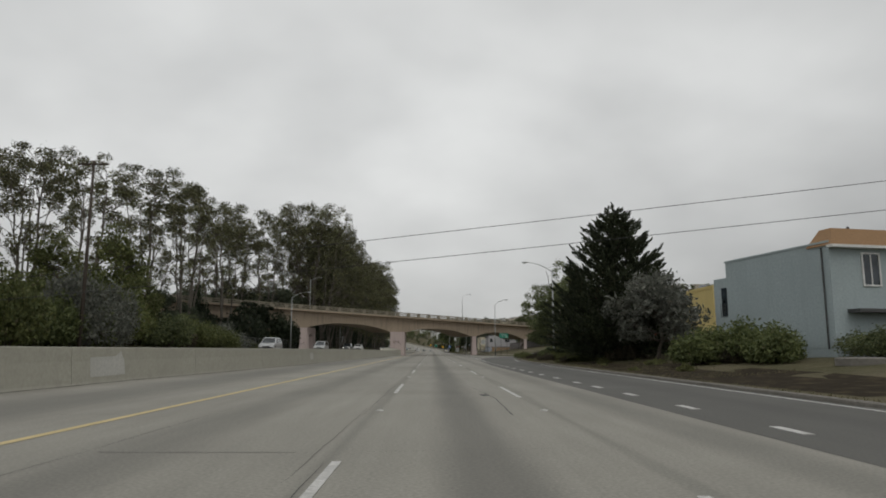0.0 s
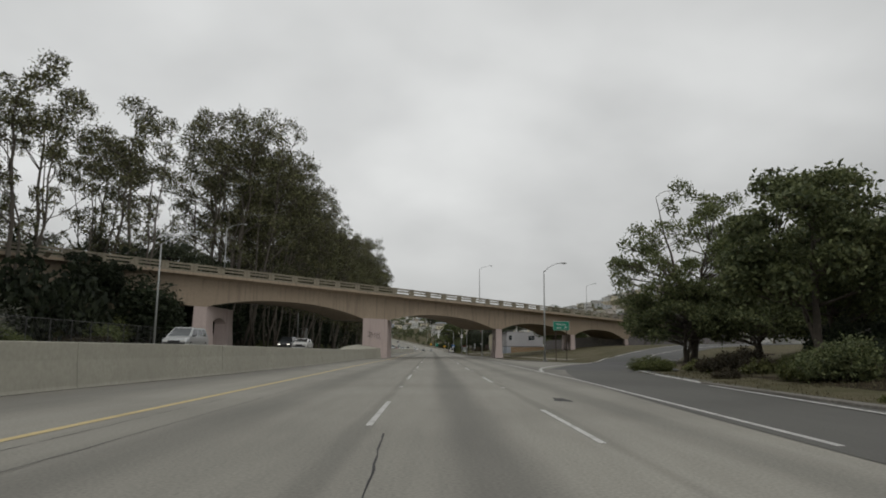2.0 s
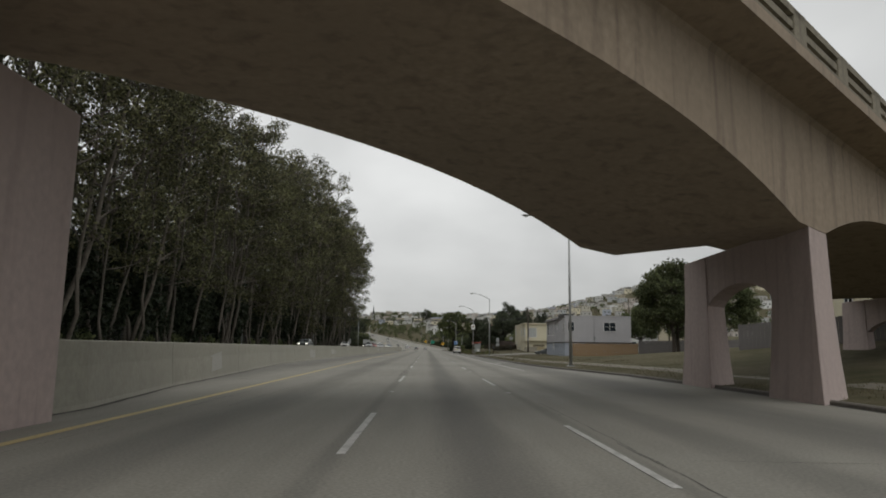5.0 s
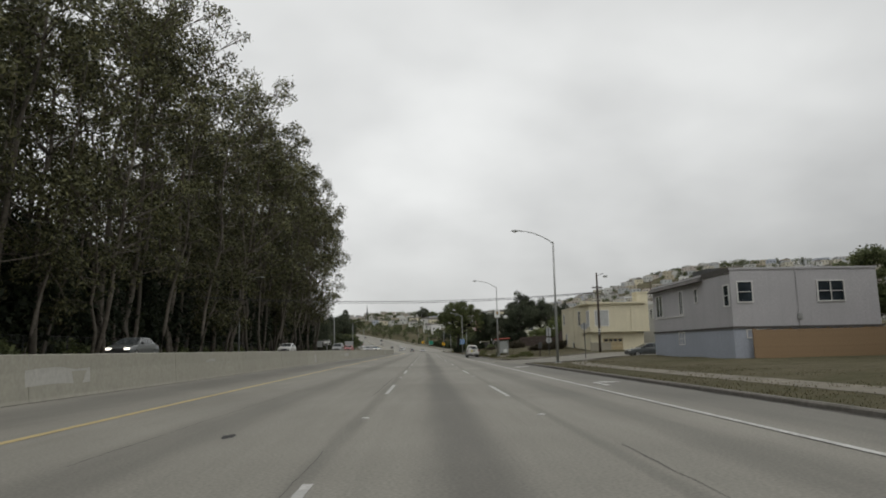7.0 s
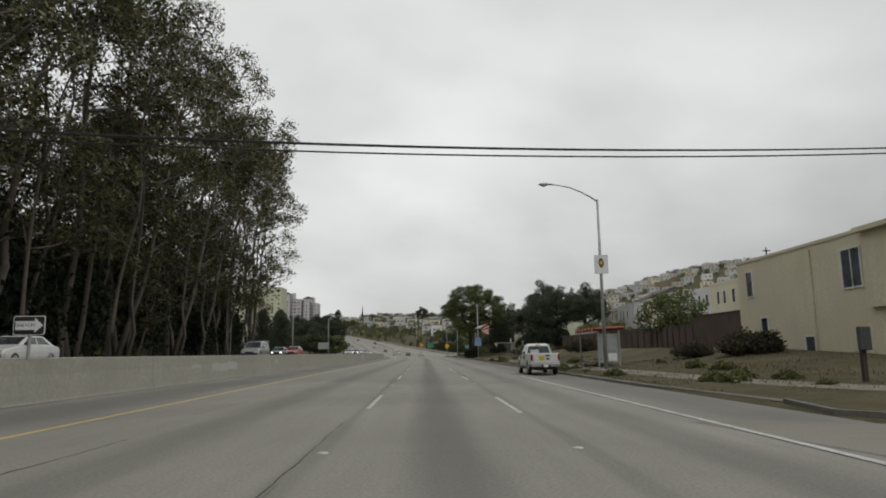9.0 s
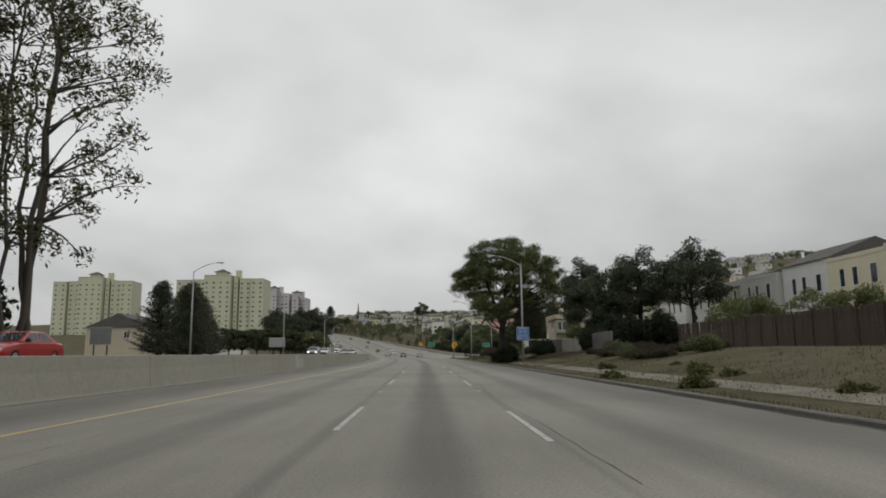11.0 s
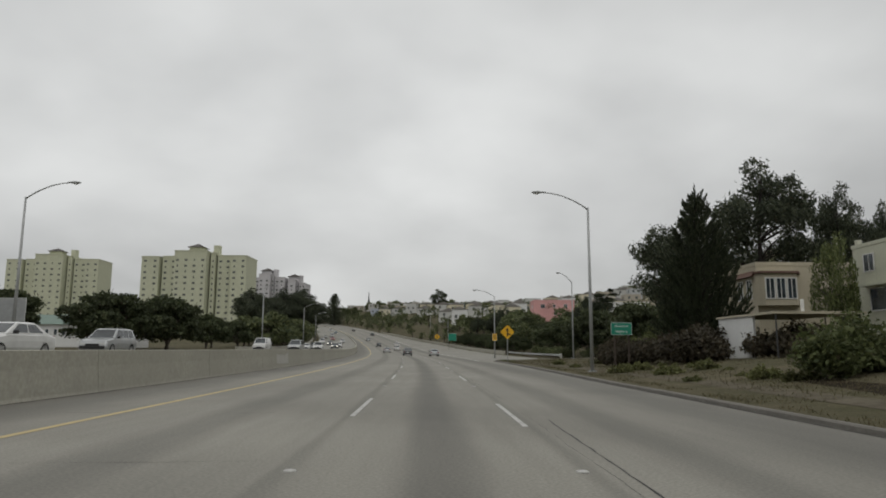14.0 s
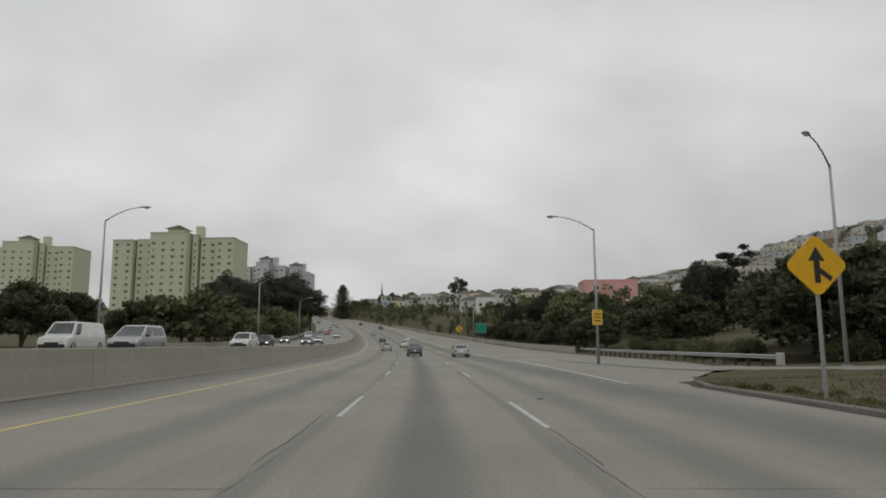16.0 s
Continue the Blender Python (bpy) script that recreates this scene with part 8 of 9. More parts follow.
pickup()
def traffic(kind, paint_, tone, spots, south=True):
    lab = "%s %s driving on the %s lanes" % (tone, {"suv": "sport utility vehicle", "hatch": "hatchback"}.get(kind, kind), "southbound" if south else "northbound")
    c = car(kind, paint_, lab, south and paint_ in (P_GREY, P_BLACK, P_BLUE), "traffic")
    for i, (o, y) in enumerate(spots):
        h = math.degrees(math.atan2(cx(y + 2) - cx(y - 2), 4))
        m = pose(cx(y) + o, y, rz(y) + (1.1 if south else 0.0), math.degrees(math.atan2(rz(y + 2) - rz(y - 2), 4)) * (-1 if south else 1), 0, (180 if south else 0) - h)
        if i == 0:
            c.matrix_basis = m
        else:
            copy_thing(c, m)


traffic("suv", P_SILVER, "silver", [(-20, 81), (-17.5, 356), (-21.5, 487)])
traffic("minivan", P_SILVER, "silver", [(-20, 118), (-18.2, 545)])
traffic("sedan", P_WHITE, "white", [(-17, 150), (-20, 320), (-17, 468), (-21.5, 585), (-17, 632), (-17, 700), (-24, 760)])
traffic("suv", P_BLACK, "black", [(-20, 155), (-21, 598)])
traffic("sedan", P_GREY, "dark grey", [(-20.5, 271), (-21, 384), (-17.5, 618), (-21, 668), (-24, 900)])
traffic("hatch", P_BLUE, "blue-grey", [(-17, 455), (-24.5, 640), (-17, 820)])
traffic("sedan", P_RED, "red", [(-18, 379), (-21, 735)])
traffic("van", P_WHITE, "white", [(-24, 548), (-24.5, 690)])
traffic("suv", P_WHITE, "white", [(-17.5, 570), (-20.5, 780), (-17.5, 860)])
traffic("suv", P_GREY, "dark grey", [(0.1, 588), (3.7, 820)], False)
traffic("sedan", P_SILVER, "silver", [(-3.7, 622), (5.4, 582), (-3.8, 760)], False)
traffic("sedan", P_WHITE, "white", [(0.2, 648), (3.8, 700)], False)
traffic("hatch", P_BLACK, "black", [(-3.7, 690), (0, 890)], False)
parked = car("sedan", P_GREY, "dark grey sedan parked in the side street", False)
parked.matrix_basis = pose(23.3, 296.2, 0.2, 0, 0, 92)
for x, y in ((62, 205), (68, 206)):
    parked = car("sedan", P_WHITE, "white sedan parked beyond the overpass", False)
    parked.matrix_basis = pose(x, y, ground_z(x, y) + 0.05, 0, 0, 75)

# ---- signs ----
def lettering(parent, text, centre, height, material, name="lettering"):
    """Words on a sign that faces -y, from the built-in font."""
    cu = bpy.data.curves.new("words", "FONT")
    cu.body, cu.size, cu.align_x, cu.align_y, cu.extrude = text, height * 1.35, "CENTER", "CENTER", 0.003
    cu.resolution_u = 2
    tmp = bpy.data.objects.new("words", cu)
    scene.collection.objects.link(tmp)
    me = bpy.data.meshes.new_from_object(tmp.evaluated_get(bpy.context.evaluated_depsgraph_get()))
    bpy.data.objects.remove(tmp)
    me.materials.clear()
    me.materials.append(material)
    ob = new(name, me)
    ob.parent = parent
    ob.matrix_basis = Matrix.Translation(centre) @ pose(0, 0, 0, 90)
    return ob


def panel(w, h, y=0.0, t=0.02, cut=0.06):
    """A sign panel with rounded corners that faces -y."""
    pts = []
    for cxn, cz, a0 in ((w / 2 - cut, h / 2 - cut, 0), (-w / 2 + cut, h / 2 - cut, 90), (-w / 2 + cut, -h / 2 + cut, 180), (w / 2 - cut, -h / 2 + cut, 270)):
        for k in range(4):
            a = radians(a0 + 30 * k)
            pts.append((cxn + cut * math.cos(a), cz + cut * math.sin(a)))
    return Geo().sweep([[(x, yy, z) for x, z in pts] for yy in (y - t / 2, y + t / 2)])


def flat_sign(name, label, x, y, zc, w, h, back, posts=(), base_z=None, turn=0.0):
    t = thing(name, pose(x, y, 0, 0, 0, turn), label, "road sign")
    p = part("panel", panel(w, h), M_SIGNWHITE, t)
    p.matrix_basis = Matrix.Translation((0, 0, zc))
    q = part("face", panel(w - 0.05, h - 0.05, -0.014, 0.012), back, p)
    b = part("sign_back", panel(w - 0.02, h - 0.02, 0.014, 0.01), M_SIGNBACK, p)
    for px in posts:
        part("post", Geo().box(px - 0.05, 0.02, (base_z or 0) - 0.3, px + 0.05, 0.12, zc + h / 2 - 0.1), M_WOODPOLE, t)
    return t, p


gs, p = flat_sign("exit_sign", "green street-name sign with white words on two posts", 15.1, 147.7, 4.42, 1.98, 1.1, M_GREENSIGN, (-0.65, 0.65), 0.2, -6)
lettering(p, "Alemany", (0.0, -0.024, 0.2), 0.25, M_SIGNWHITE)
lettering(p, "Blvd", (-0.25, -0.024, -0.25), 0.25, M_SIGNWHITE)
ar = Geo().sweep([[(0.48 + u, yy, -0.25 + v) for u, v in ((-0.12, -0.17), (-0.17, -0.12), (0.03, 0.08), (-0.08, 0.14), (0.17, 0.17), (0.14, -0.08), (0.08, 0.03))] for yy in (-0.027, -0.021)])
part("arrow", ar, M_SIGNWHITE, p)
bs, p = flat_sign("blue_notice_sign", "blue notice sign with white words fixed to a lamp pole", 10.2, 419.86, 3.35, 1.3, 1.42, M_BLUESIGN)
for txt, z in (("REPORT", 0.5), ("DRUNK", 0.19), ("DRIVERS", -0.12), ("CALL 911", -0.52)):
    lettering(p, txt, (0, -0.024, z), 0.19, M_SIGNWHITE)
part("rule", Geo().box(-0.62, -0.027, -0.325, 0.62, -0.021, -0.295), M_SIGNWHITE, p)
cs, p = flat_sign("route_sign", "green sign with two lines of worn white lettering", 12.6, 489.4, 3.0, 1.5, 0.88, M_GREENSIGN, (-0.5, 0.5), 0.2)
for txt, z in (("Shoreline", 0.19), ("Highway", -0.19)):
    lettering(p, txt, (0, -0.024, z), 0.19, M_SIGNWHITE)
ls, p = flat_sign("lamp_pole_sign", "small white sign with a dark emblem fixed to a lamp pole", 10.55, 327.46, 6.6, 0.85, 1.15, M_SIGNWHITE)
part("emblem", Geo().sweep([[(0.16 * math.cos(a), yy, 0.08 + 0.3 * math.sin(a)) for a in [2 * math.pi * k / 10 for k in range(10)]] for yy in (-0.027, -0.021)]), M_STEEL_DARK, p)
part("emblem_spot", Geo().box(-0.07, -0.03, 0.0, 0.07, -0.026, 0.2), M_YELSIGN, p)
ow, p = flat_sign("one_way_sign", "black and white arrow sign on a post", -12.75, 308.4, 2.45, 0.98, 0.6, M_BLACK)
part("arrow", Geo().sweep([[(u, yy, v) for u, v in ((-0.42, -0.14), (0.18, -0.14), (0.18, -0.23), (0.44, 0.0), (0.18, 0.23), (0.18, 0.14), (-0.42, 0.14))] for yy in (-0.027, -0.021)]), M_SIGNWHITE, p)
lettering(p, "ONE WAY", (-0.12, -0.028, 0.0), 0.1, M_BLACK)
part("post", Geo().tube([(0, 0.06, 1.4), (0, 0.06, 2.6)], 0.05, 6), M_STEEL, ow)
bk, p = flat_sign("sign_seen_from_behind", "large sign seen from its bare back on two posts", -30.0, 486.5, 3.9, 3.2, 1.9, M_SIGNBACK, (-1.3, 1.3), 1.0)
bk, p = flat_sign("sign_seen_from_behind", "sign seen from its bare back on two posts", -30.0, 412.0, 3.3, 2.0, 1.6, M_SIGNBACK, (-0.6, 0.6), 1.0)
bk, p = flat_sign("sign_seen_from_behind", "dull sign board seen from behind at the wood's edge", -29.0, 211.0, 4.2, 2.4, 2.8, M_SIGNBACK, (-0.8, 0.8), 1.0)
bk, p = flat_sign("far_exit_sign", "distant green exit sign below the bluff", 3.2, 668.0, rz(668) + 4.0, 2.6, 2.4, M_GREENSIGN, (-1.2, 1.2), rz(668))


def diamond(x, y, zc, s, label, turn=0.0):
    t = thing("warning_sign", pose(x, y, 0, 0, 0, turn), label, "road sign")
    zb = ground_z(x, y)
    part("post", Geo().box(-0.04, 0.02, zb - 0.3, 0.04, 0.09, zc + s * 0.55), M_STEEL, t)
    r = s * 0.707

    def ring(k, y0, y1):
        pts = []
        for a in (90, 180, 270, 0):
            for e in (-9, -3, 3, 9):
                q = radians(a + e)
                pts.append((k * r * math.cos(q) * (1 - abs(e) * 0.006), k * r * math.sin(q) * (1 - abs(e) * 0.006)))
        return Geo().sweep([[(u, yy, zc + v) for u, v in pts] for yy in (y0, y1)])
    pn = part("panel", ring(1.0, -0.015, 0.012), M_YELSIGN, t, "amber diamond panel")
    g = Geo()
    for poly in ([(-0.07, -0.42), (0.07, -0.42), (0.07, 0.12), (0.2, 0.1), (0.0, 0.45), (-0.2, 0.1), (-0.07, 0.12)], [(0.07, -0.05), (0.07, -0.2), (0.3, -0.38), (0.36, -0.28)]):
        g.sweep([[(u * s, yy, zc + v * s) for u, v in poly] for yy in (-0.022, -0.016)])
    part("symbol", g, M_BLACK, pn, "black merge arrow")
    return t


diamond(7.35, 519.6, 3.5, 1.1, "amber diamond warning sign with a black merge arrow", 3)
diamond(-2.2, 705, rz(705) + 3.5, 1.5, "distant amber diamond warning sign below the slope")
ys, p = flat_sign("amber_plate", "plain amber plate fixed to a lamp pole", 8.5, 553.46, 3.5, 0.75, 1.15, M_YELSIGN)
for z in (0.25, 0.0, -0.25):
    part("text_bar", Geo().box(-0.25, -0.026, z - 0.05, 0.25, -0.021, z + 0.05), M_STEEL_DARK, p)


def stop_sign(x, y, height, plate, label):
    """A sign post at the corner, its plates seen from behind."""
    t = thing("stop_sign", pose(x, y, ground_z(x, y)), label, "road sign")
    part("post", Geo().box(-0.035, -0.035, -0.3, 0.035, 0.035, height), M_STEEL_DARK, t)
    pts = [(0.37 * math.cos(math.pi / 8 + k * math.pi / 4), 0.37 * math.sin(math.pi / 8 + k * math.pi / 4)) for k in range(8)]
    zc = height - (1.45 if plate else 0.4)
    oct_ = part("octagon", Geo().sweep([[(u, yy, zc + v) for u, v in pts] for yy in (0.04, 0.055)]), M_SIGNBACK, t, "bare back of an octagonal plate")
    part("face", Geo().sweep([[(u * 0.95, yy, zc + v * 0.95) for u, v in pts] for yy in (0.056, 0.06)]), M_REDPAINT, oct_)
    if plate:
        part("plate", Geo().box(-0.28, 0.04, height - 0.98, 0.28, 0.055, height), M_SIGNBACK, t, "bare back of an upright plate")
    return t


stop_sign(15.6, 292.4, 3.6, False, "stop sign on a dark steel post, seen from behind")
stop_sign(14.3, 305.3, 3.4, True, "two sign plates on a post, seen from behind")


# ---- poles, wires ----
def wood_pole(x, y, height, arms, label, turn=0.0, z=None):
    zb = ground_z(x, y) if z is None else z
    t = thing("utility_pole", pose(x, y, zb, 0, 0, turn), label, "utility pole")
    part("pole", Geo().tube([(0, 0, -0.3), (0.03, 0, height * 0.5), (0, 0, height)], [0.17, 0.14, 0.1], 9), M_WOODPOLE, t, smooth=True)
    for za, w in arms:
        arm = part("crossarm", Geo().box(-w / 2, -0.12, za, w / 2, 0.0, za + 0.14), M_WOODPOLE, t)
        for k in range(4):
            xx = -w / 2 + 0.15 + (w - 0.3) * k / 3
            part("insulator", Geo().tube([(xx, -0.06, za + 0.14), (xx, -0.06, za + 0.3)], [0.035, 0.05], 7), M_STEEL, arm)
    return t


wood_pole(-30.3, 57.0, 16.6, [(16.2, 2.6)], "tall wooden utility pole above the scrub")
pe = wood_pole(21.3, 308.5, 10.0, [(8.0, 1.3)], "dark wooden utility pole at the street corner")
part("transformer_arm", Geo().tube([(0, 0, 9.6), (0.9, 0, 9.9)], 0.04, 6), M_STEEL_DARK, pe)
part("street_light", Geo().obox((1.1, 0, 9.5), (0.5, 0.25, 0.25)), M_STEEL, pe, bevel=0.04)
for za in (2.2, 2.5, 2.8):
    part("reflector_band", Geo().tube([(0, 0, za), (0, 0, za + 0.12)], 0.165, 9), M_SIGNWHITE, pe)
wood_pole(52, 336, 10.5, [(9.6, 1.6)], "wooden utility pole behind the row houses")
wood_pole(60, 402, 12.5, [(11.8, 1.4)], "wooden utility pole behind the row houses")
wood_pole(-31, 300.5, 8.2, [], "short wooden pole among the eucalyptus trees")
wood_pole(44, 285, 9.2, [(8.4, 1.6)], "wooden utility pole behind the grey house")


def wire(name, a, b, sag, r, label):
    a, b = Vector(a), Vector(b)
    pts = [tuple(a.lerp(b, k / 24) - Vector((0, 0, sag * 4 * (k / 24) * (1 - k / 24)))) for k in range(25)]
    t = part(name, Geo().tube(pts, r, 5), M_BLACK)
    tagged(t, label, "wire", "overhead wires")


for dz in (0.0, -1.3):
    wire("overhead_wire", (-45, 47.6, 4.85 + dz), (45, 20.5, 10.7 + dz), 0.35, 0.016, "thin black wire across the freeway")
for dz, dy, sag in ((0.0, 0, 1.05), (-0.14, 0.06, 1.1), (-0.05, -0.08, 1.0)):
    wire("telephone_cable", (21.3, 308.5 + dy, 8.2 + dz), (-31, 300.5 + dy, 8.1 + dz), sag, 0.026, "sagging black telephone cable across the freeway")
for za in (8.1, 7.7):
    wire("overhead_wire", (21.3, 308.5, za), (52, 336, za + 1.2), 0.5, 0.014, "thin black wire along the side street")
for za in (9.9, 9.5):
    wire("overhead_wire", (52, 336, za), (60, 402, za + 1.8), 0.6, 0.014, "thin black wire behind the row houses")


# ---- fences ----
def board_fence(label, a, b, height, material, posts=2.4, board=0.19, cap=None, lean=0.0, seed=1, name="board_fence"):
    """Upright boards on rails between posts; each board is a piece of its own."""
    a, b = Vector((*a, 0)), Vector((*b, 0))
    n = max(1, int((b - a).length / board))
    d = (b - a).normalized()
    ang = math.degrees(math.atan2(d.y, d.x))
    t = thing(name, (0, 0, 0), label, "fence")
    r = random.Random(seed)
    me = Geo().box(-board * 0.48, -0.014, -0.3, board * 0.48, 0.014, height).mesh("board", material)
    for k in range(n):
        p = a.lerp(b, (k + 0.5) / n)
        ob = new("board", me)
        ob.parent = t
        ob.matrix_basis = pose(p.x, p.y, ground_z(p.x, p.y) + r.uniform(-0.03, 0.03), r.uniform(-1, 1) * lean, r.uniform(-1, 1) * lean, ang)
    m = max(1, int((b - a).length / posts))
    for k in range(m + 1):
        p = a.lerp(b, k / m) + Vector((-d.y, d.x, 0)) * 0.07
        z = ground_z(p.x, p.y)
        part("post", Geo().box(p.x - 0.06, p.y - 0.06, z - 0.3, p.x + 0.06, p.y + 0.06, z + height + 0.06), cap or material, t)
    return t


M_ORANGEBOARD = surface("orange_stained_boards", (0.44, 0.30, 0.175), 0.7, 0.8, big=0.7, small=9, bump=0.25, random_tint=0.5)
M_GREYBOARD = surface("weathered_grey_boards", (0.24, 0.225, 0.22), 0.7, 0.9, big=0.7, small=9, bump=0.3, random_tint=0.6)
M_REDBOARD = surface("faded_red_boards", (0.20, 0.075, 0.06), 0.6, 0.9, big=0.5, small=8, bump=0.2, random_tint=0.6)
M_BROWNBOARD = surface("dark_brown_boards", (0.15, 0.105, 0.085), 0.5, 0.9, big=0.7, small=9, bump=0.3, random_tint=0.6)
board_fence("orange-stained wooden board fence beside the grey house", (23.5, 273.1), (34.0, 272.0), 2.05, M_ORANGEBOARD, seed=2)
board_fence("weathered grey board fence along the grass", (34.2, 271.9), (60, 268), 2.5, M_GREYBOARD, board=0.3, seed=3)
board_fence("dark brown board fence above the grassy bank", (27.2, 366), (27.0, 420), 2.5, M_BROWNBOARD, board=0.27, lean=1.5, seed=4)
board_fence("dull red boarded fence in front of the row houses", (37, 350), (38, 425), 1.9, M_REDBOARD, board=0.9, seed=5)
board_fence("weathered wooden fence leaning by the gardens", (18.6, 416), (20.6, 431.5), 2.1, M_GREYBOARD, lean=2.5, seed=6)
M_PALEBOARD = surface("pale_painted_boards", (0.36, 0.345, 0.30), 0.75, 0.9, big=0.8, small=9, bump=0.2, stain=(0.16, 0.15, 0.12), stain_amount=0.5)


def panel_fence(a, b, height, bays):
    """A solid fence of boarded panels below a framed upper row."""
    d = Vector((b[0] - a[0], b[1] - a[1], 0))
    run = d.length
    t = thing("panel_fence", pose(a[0], a[1], min(ground_z(*a), ground_z(*b)), 0, 0, math.degrees(math.atan2(d.y, d.x))), "pale weathered panel fence with a framed upper row", "fence", "pale garden fences")
    part("lower_panel", Geo().box(0.05, -0.02, -0.3, run - 0.05, 0.02, height * 0.5), M_PALEBOARD, t)
    part("middle_rail", Geo().box(0, -0.05, height * 0.5, run, 0.05, height * 0.5 + 0.09), M_PALEBOARD, t)
    part("top_rail", Geo().box(0, -0.05, height - 0.08, run, 0.05, height), M_PALEBOARD, t)
    for k in range(bays):
        x0, x1 = run * k / bays, run * (k + 1) / bays
        part("upper_panel", Geo().box(x0 + 0.07, -0.015, height * 0.5 + 0.095, x1 - 0.07, 0.015, height - 0.085), M_PALEBOARD, t)
    for k in range(bays + 1):
        x = run * k / bays
        part("post", Geo().box(x - 0.06, -0.07, -0.3, x + 0.06, 0.07, height + (0.1 if k in (0, bays) else -0.09)), M_PALEBOARD, t)


panel_fence((20.5, 449.8), (21.05, 445.7), 1.85, 4)
panel_fence((21.3, 444.8), (21.1, 441.6), 1.95, 2)
garden_gate = thing("garden_gate", pose(21.05, 445.5, ground_z(21.05, 445.5), 0, 0, -70), "pale weathered garden gate with a pointed top", "gate")
part("gate_leaf", Geo().sweep([[(0, e, 0.05), (0.62, e, 0.05), (0.62, e, 1.4), (0.31, e, 1.72), (0, e, 1.4)] for e in (-0.02, 0.02)]), M_PALEBOARD, garden_gate)
for z in (0.4, 1.2):
    part("ledge", Geo().box(0.02, -0.06, z, 0.6, -0.021, z + 0.09), M_PALEBOARD, garden_gate)
board_fence("dark grey weathered garden fence", (20.5, 450.4), (21.2, 472.6), 2.0, surface("dark_grey_boards", (0.095, 0.09, 0.085), 0.7, 0.9, random_tint=0.4), board=0.28, seed=8)
board_fence("grey wooden fence below the trees", (23, 101), (31, 121), 2.0, M_GREYBOARD, board=0.3, lean=2, seed=9)
board_fence("dark wooden fence beyond the overpass", (24, 214), (62, 200), 2.0, M_GREYBOARD, board=0.3, seed=10)
board_fence("low pale picket fence beside the garage", (21.3, 312.9), (24.0, 313.3), 1.05, surface("pale_picket_paint", (0.42, 0.39, 0.31), 0.7, 0.9, random_tint=0.4), board=0.17, posts=1.3, seed=15, name="picket_fence")
brick = thing("dark_block_wall", pose(24.0, 334.6, 1.0), "dark brown blank block wall beside the cream house", "wall")
part("wall", Geo().box(0, 0, -1, 0.4, 12.6, 3.2), M_BROWNBOARD, brick)
part("wall", Geo().box(0.4, 12.2, -1, 12, 12.6, 3.2), M_BROWNBOARD, brick)
part("coping", Geo().box(-0.05, -0.02, 3.2, 0.45, 12.65, 3.28), M_BROWNBOARD, brick)
board_fence("dark see-through slatted fence beside the block wall", (24.1, 347.6), (26.6, 366.0), 2.2, M_BROWNBOARD, board=0.34, lean=1.0, seed=14)


def chain_fence(label, a, b, height, z):
    a, b = Vector((*a, z)), Vector((*b, z))
    t = thing("chain_link_fence", (0, 0, 0), label, "fence")
    n = int((b - a).length / 3)
    for k in range(n + 1):
        p = a.lerp(b, k / n)
        part("post", Geo().tube([tuple(p), tuple(p + Vector((0, 0, height)))], 0.035, 6), M_STEEL_DARK, t)
    part("top_rail", Geo().tube([tuple(a + Vector((0, 0, height))), tuple(b + Vector((0, 0, height)))], 0.025, 5), M_STEEL_DARK, t)
    g = Geo()
    d, up = (b - a).normalized(), Vector((0, 0, 1))
    m = int((b - a).length / 0.28)
    for k in range(m):
        for s in (1, -1):
            p = a + d * (0.28 * k)
            q = p + d * (s * height * 0.6) + up * height
            w = d * 0.008
            g.add([tuple(p - w), tuple(p + w), tuple(q + w), tuple(q - w)], [(0, 1, 2, 3)])
    part("wire_mesh", g, M_STEEL_DARK, t)


chain_fence("tall chain-link fence beside the southbound lanes", (-29.6, 104), (-29.6, 174), 2.2, 1.1)
chain_fence("chain-link fence along the edge of the wood", (-29.6, 174), (-29.6, 398), 1.8, 1.1)

# ---- guardrail and low walls at the merging lane ----
gr = thing("guardrail", (0, 0, 0), "steel beam guardrail on wooden posts beside the merging lane", "guardrail")
rail = [(17.9, 545.0), (17.6, 556), (17.0, 570), (16.3, 585), (15.4, 600)]
g = Geo()
sec = []
for x, y in rail:
    z = rz(y) + 0.1
    sec.append([(x + e, y, z + zz) for e, zz in ((0.0, 0.38), (-0.06, 0.44), (0.0, 0.52), (-0.06, 0.6), (0.0, 0.68), (0.03, 0.68), (0.03, 0.38))])
part("beam", g.sweep(sec), M_STEEL, gr)
for k in range(28):
    y = 545.3 + k * 2.0
    x = along([(yy_, xx_) for xx_, yy_ in rail], y) + 0.12
    part("post", Geo().box(x - 0.08, y - 0.08, rz(y) - 0.4, x + 0.08, y + 0.08, rz(y) + 0.76), M_WOODPOLE, gr)
part("end_block", Geo().obox((17.9, 544.6, 0.45), (0.3, 0.6, 0.9)), M_CONC_PALE, gr, bevel=0.04)
lw = Geo().sweep([[(cx(y) + along([(600, 23.4), (700, 24), (860, 14), (1000, 14)], y) + e, y, rz(y) + z) for e, z in ((0.0, -0.2), (0.03, 0.95), (0.25, 0.95), (0.28, -0.2))] for y in spread(600, 860, 10)])
setting("wall_ramp", lw, M_CONC, "low concrete wall beside the merging lane", category="wall")
lw = Geo().sweep([[(cx(y) - 29.6 + e, y, rz(y) + 1.0 + z) for e, z in ((0.0, -0.3), (0.0, 0.85), (-0.3, 0.85), (-0.3, -0.3))] for y in spread(555, 760, 10)])
setting("wall_southbound", lw, M_CONC, "low concrete wall behind the southbound lanes", category="wall")

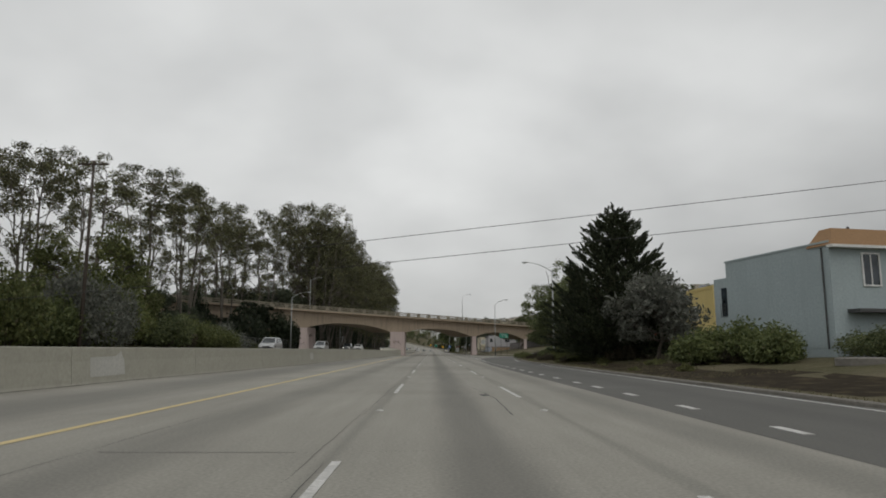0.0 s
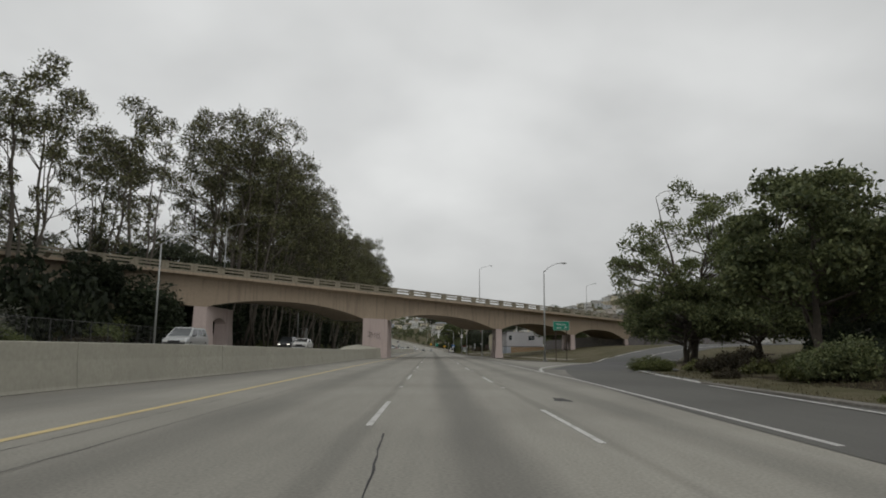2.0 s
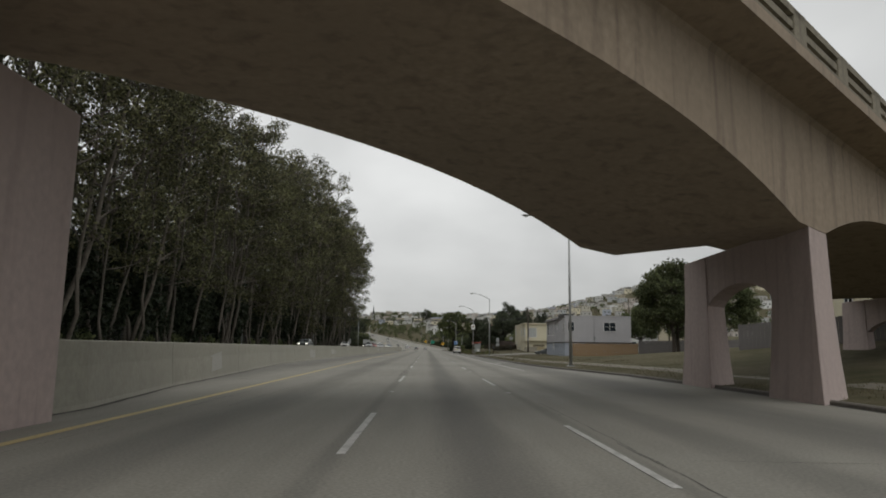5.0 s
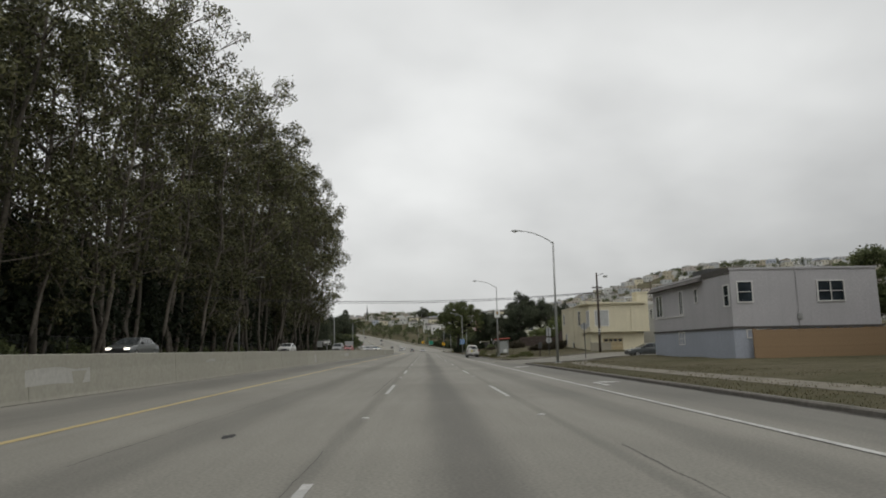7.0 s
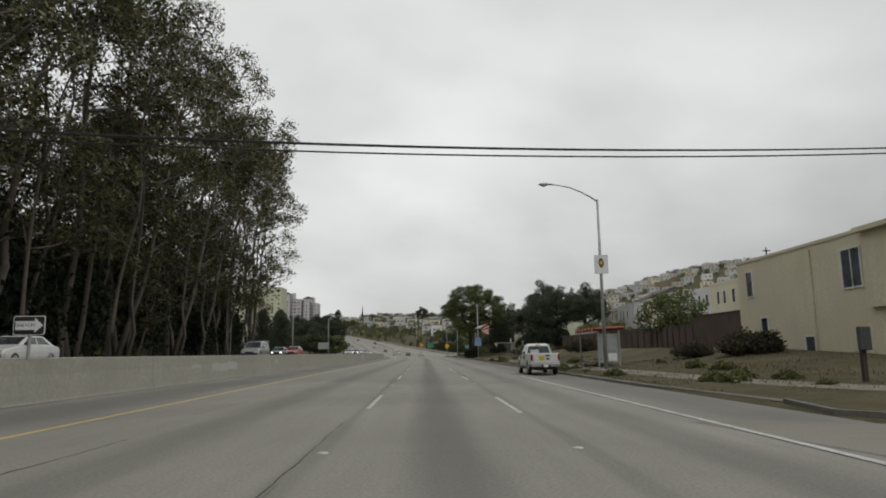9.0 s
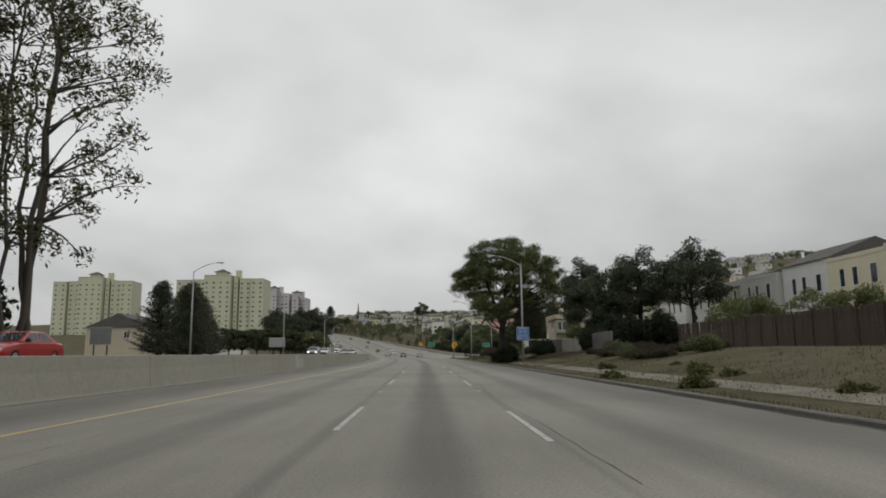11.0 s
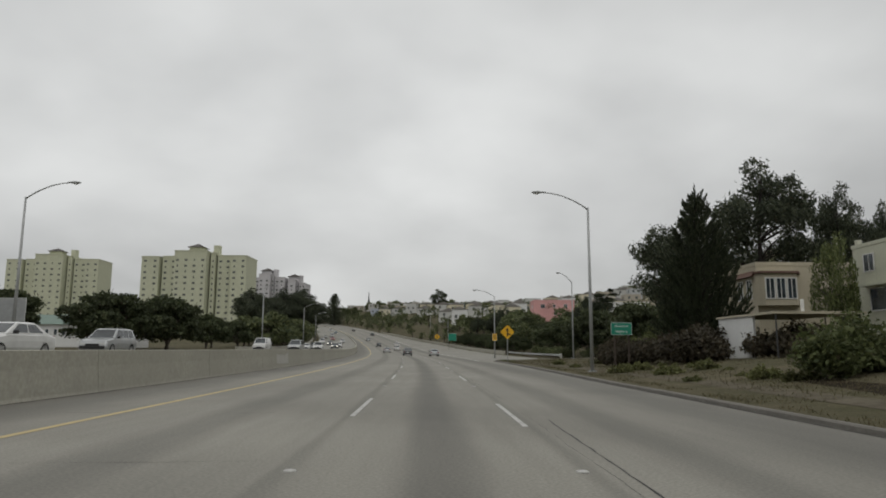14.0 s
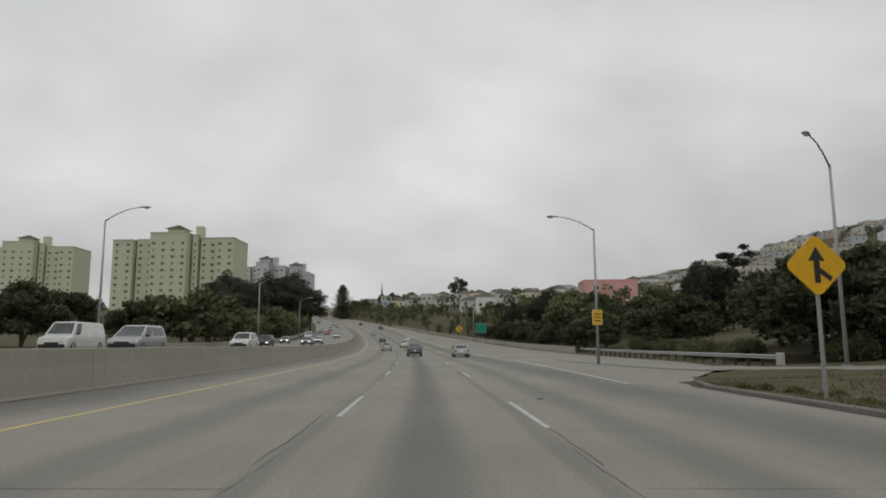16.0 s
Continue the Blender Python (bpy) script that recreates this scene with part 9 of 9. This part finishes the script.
# ---- the bus shelter ----
bsx = thing("bus_shelter", pose(11.2, 331.6, ground_z(11.8, 334)), "steel bus shelter with a wavy red roof and glass panels", "bus shelter")
# Opaque pale grey stands in for the see-through panes.
M_SHELTERGLASS = plain("opaque_shelter_pale", (0.36, 0.38, 0.37), 0.2)
for y in (0.0, 2.6, 5.2):
    for x in (0.0, 1.4):
        if (x, y) != (0.0, 2.6):
            part("post", Geo().box(x - 0.05, y - 0.05, -0.2, x + 0.05, y + 0.05, 2.4), M_STEEL, bsx)
for x0, x1, y0, y1 in ((1.385, 1.4, 0.1, 1.25), (1.385, 1.4, 1.35, 2.5), (0.1, 1.3, -0.012, 0.003)):
    pane = part("glass_panel", Geo().box(x0, y0, 0.3, x1, y1, 2.15), M_SHELTERGLASS, bsx, "glass panel painted an opaque pale grey")
    part("panel_rail", Geo().box(x0 - 0.01, y0 - 0.01, 2.15, x1 + 0.01, y1 + 0.01, 2.2), M_STEEL, pane)
part("back_rail", Geo().box(1.37, 2.65, 1.0, 1.41, 5.15, 1.08), M_STEEL, bsx)
part("poster_panel", Geo().box(0.62, -0.05, 1.05, 1.18, -0.02, 1.75), M_SHELTERGLASS, bsx, "pale grey poster panel")
part("notice_panel", Geo().box(0.62, -0.05, 0.4, 1.18, -0.02, 0.9), M_SIGNWHITE, bsx, "white notice panel")
part("bench", Geo().box(0.85, 3.0, 0.42, 1.3, 4.8, 0.5), M_STEEL_DARK, bsx)
rf = []
for k in range(41):
    y = -0.35 + 5.9 * k / 40
    z = 2.48 + 0.11 * math.sin(k * 2 * math.pi / 6.2)
    rf.append([(-0.3, y, z), (1.7, y, z + 0.08), (1.7, y, z + 0.13), (-0.3, y, z + 0.05)])
part("roof", Geo().sweep(rf), M_REDPAINT, bsx, "wavy dull red roof")
part("fascia", Geo().box(-0.22, -0.2, 2.28, -0.16, 5.4, 2.4), M_SIGNWHITE, bsx)

# ---- bollard post, lid, small things on the verges ----
lid = thing("manhole_collar", pose(19.5, 31.0, ground_z(19.5, 31.0) + 0.05), "round concrete manhole collar on the dirt", "manhole")
part("collar", Geo().sweep([[(r * math.cos(2 * math.pi * k / 24), r * math.sin(2 * math.pi * k / 24), z) for k in range(24)] for r, z in ((1.25, -0.2), (1.25, 0.14), (1.2, 0.18), (0.5, 0.2))]), M_KERB, lid)
part("cover", Geo().sweep([[(r * math.cos(2 * math.pi * k / 20), r * math.sin(2 * math.pi * k / 20), z) for k in range(20)] for r, z in ((0.45, 0.15), (0.45, 0.23), (0.1, 0.235))]), M_STEEL_DARK, lid)
cb = thing("call_box_post", pose(13.7, 308.3, ground_z(13.7, 308.3)), "short dark post with a metal box", "post")
part("post", Geo().box(-0.07, -0.07, -0.2, 0.07, 0.07, 1.6), M_WOODPOLE, cb)
part("box", Geo().box(-0.2, -0.22, 1.0, 0.2, -0.07, 1.75), M_STEEL_DARK, cb, bevel=0.02)
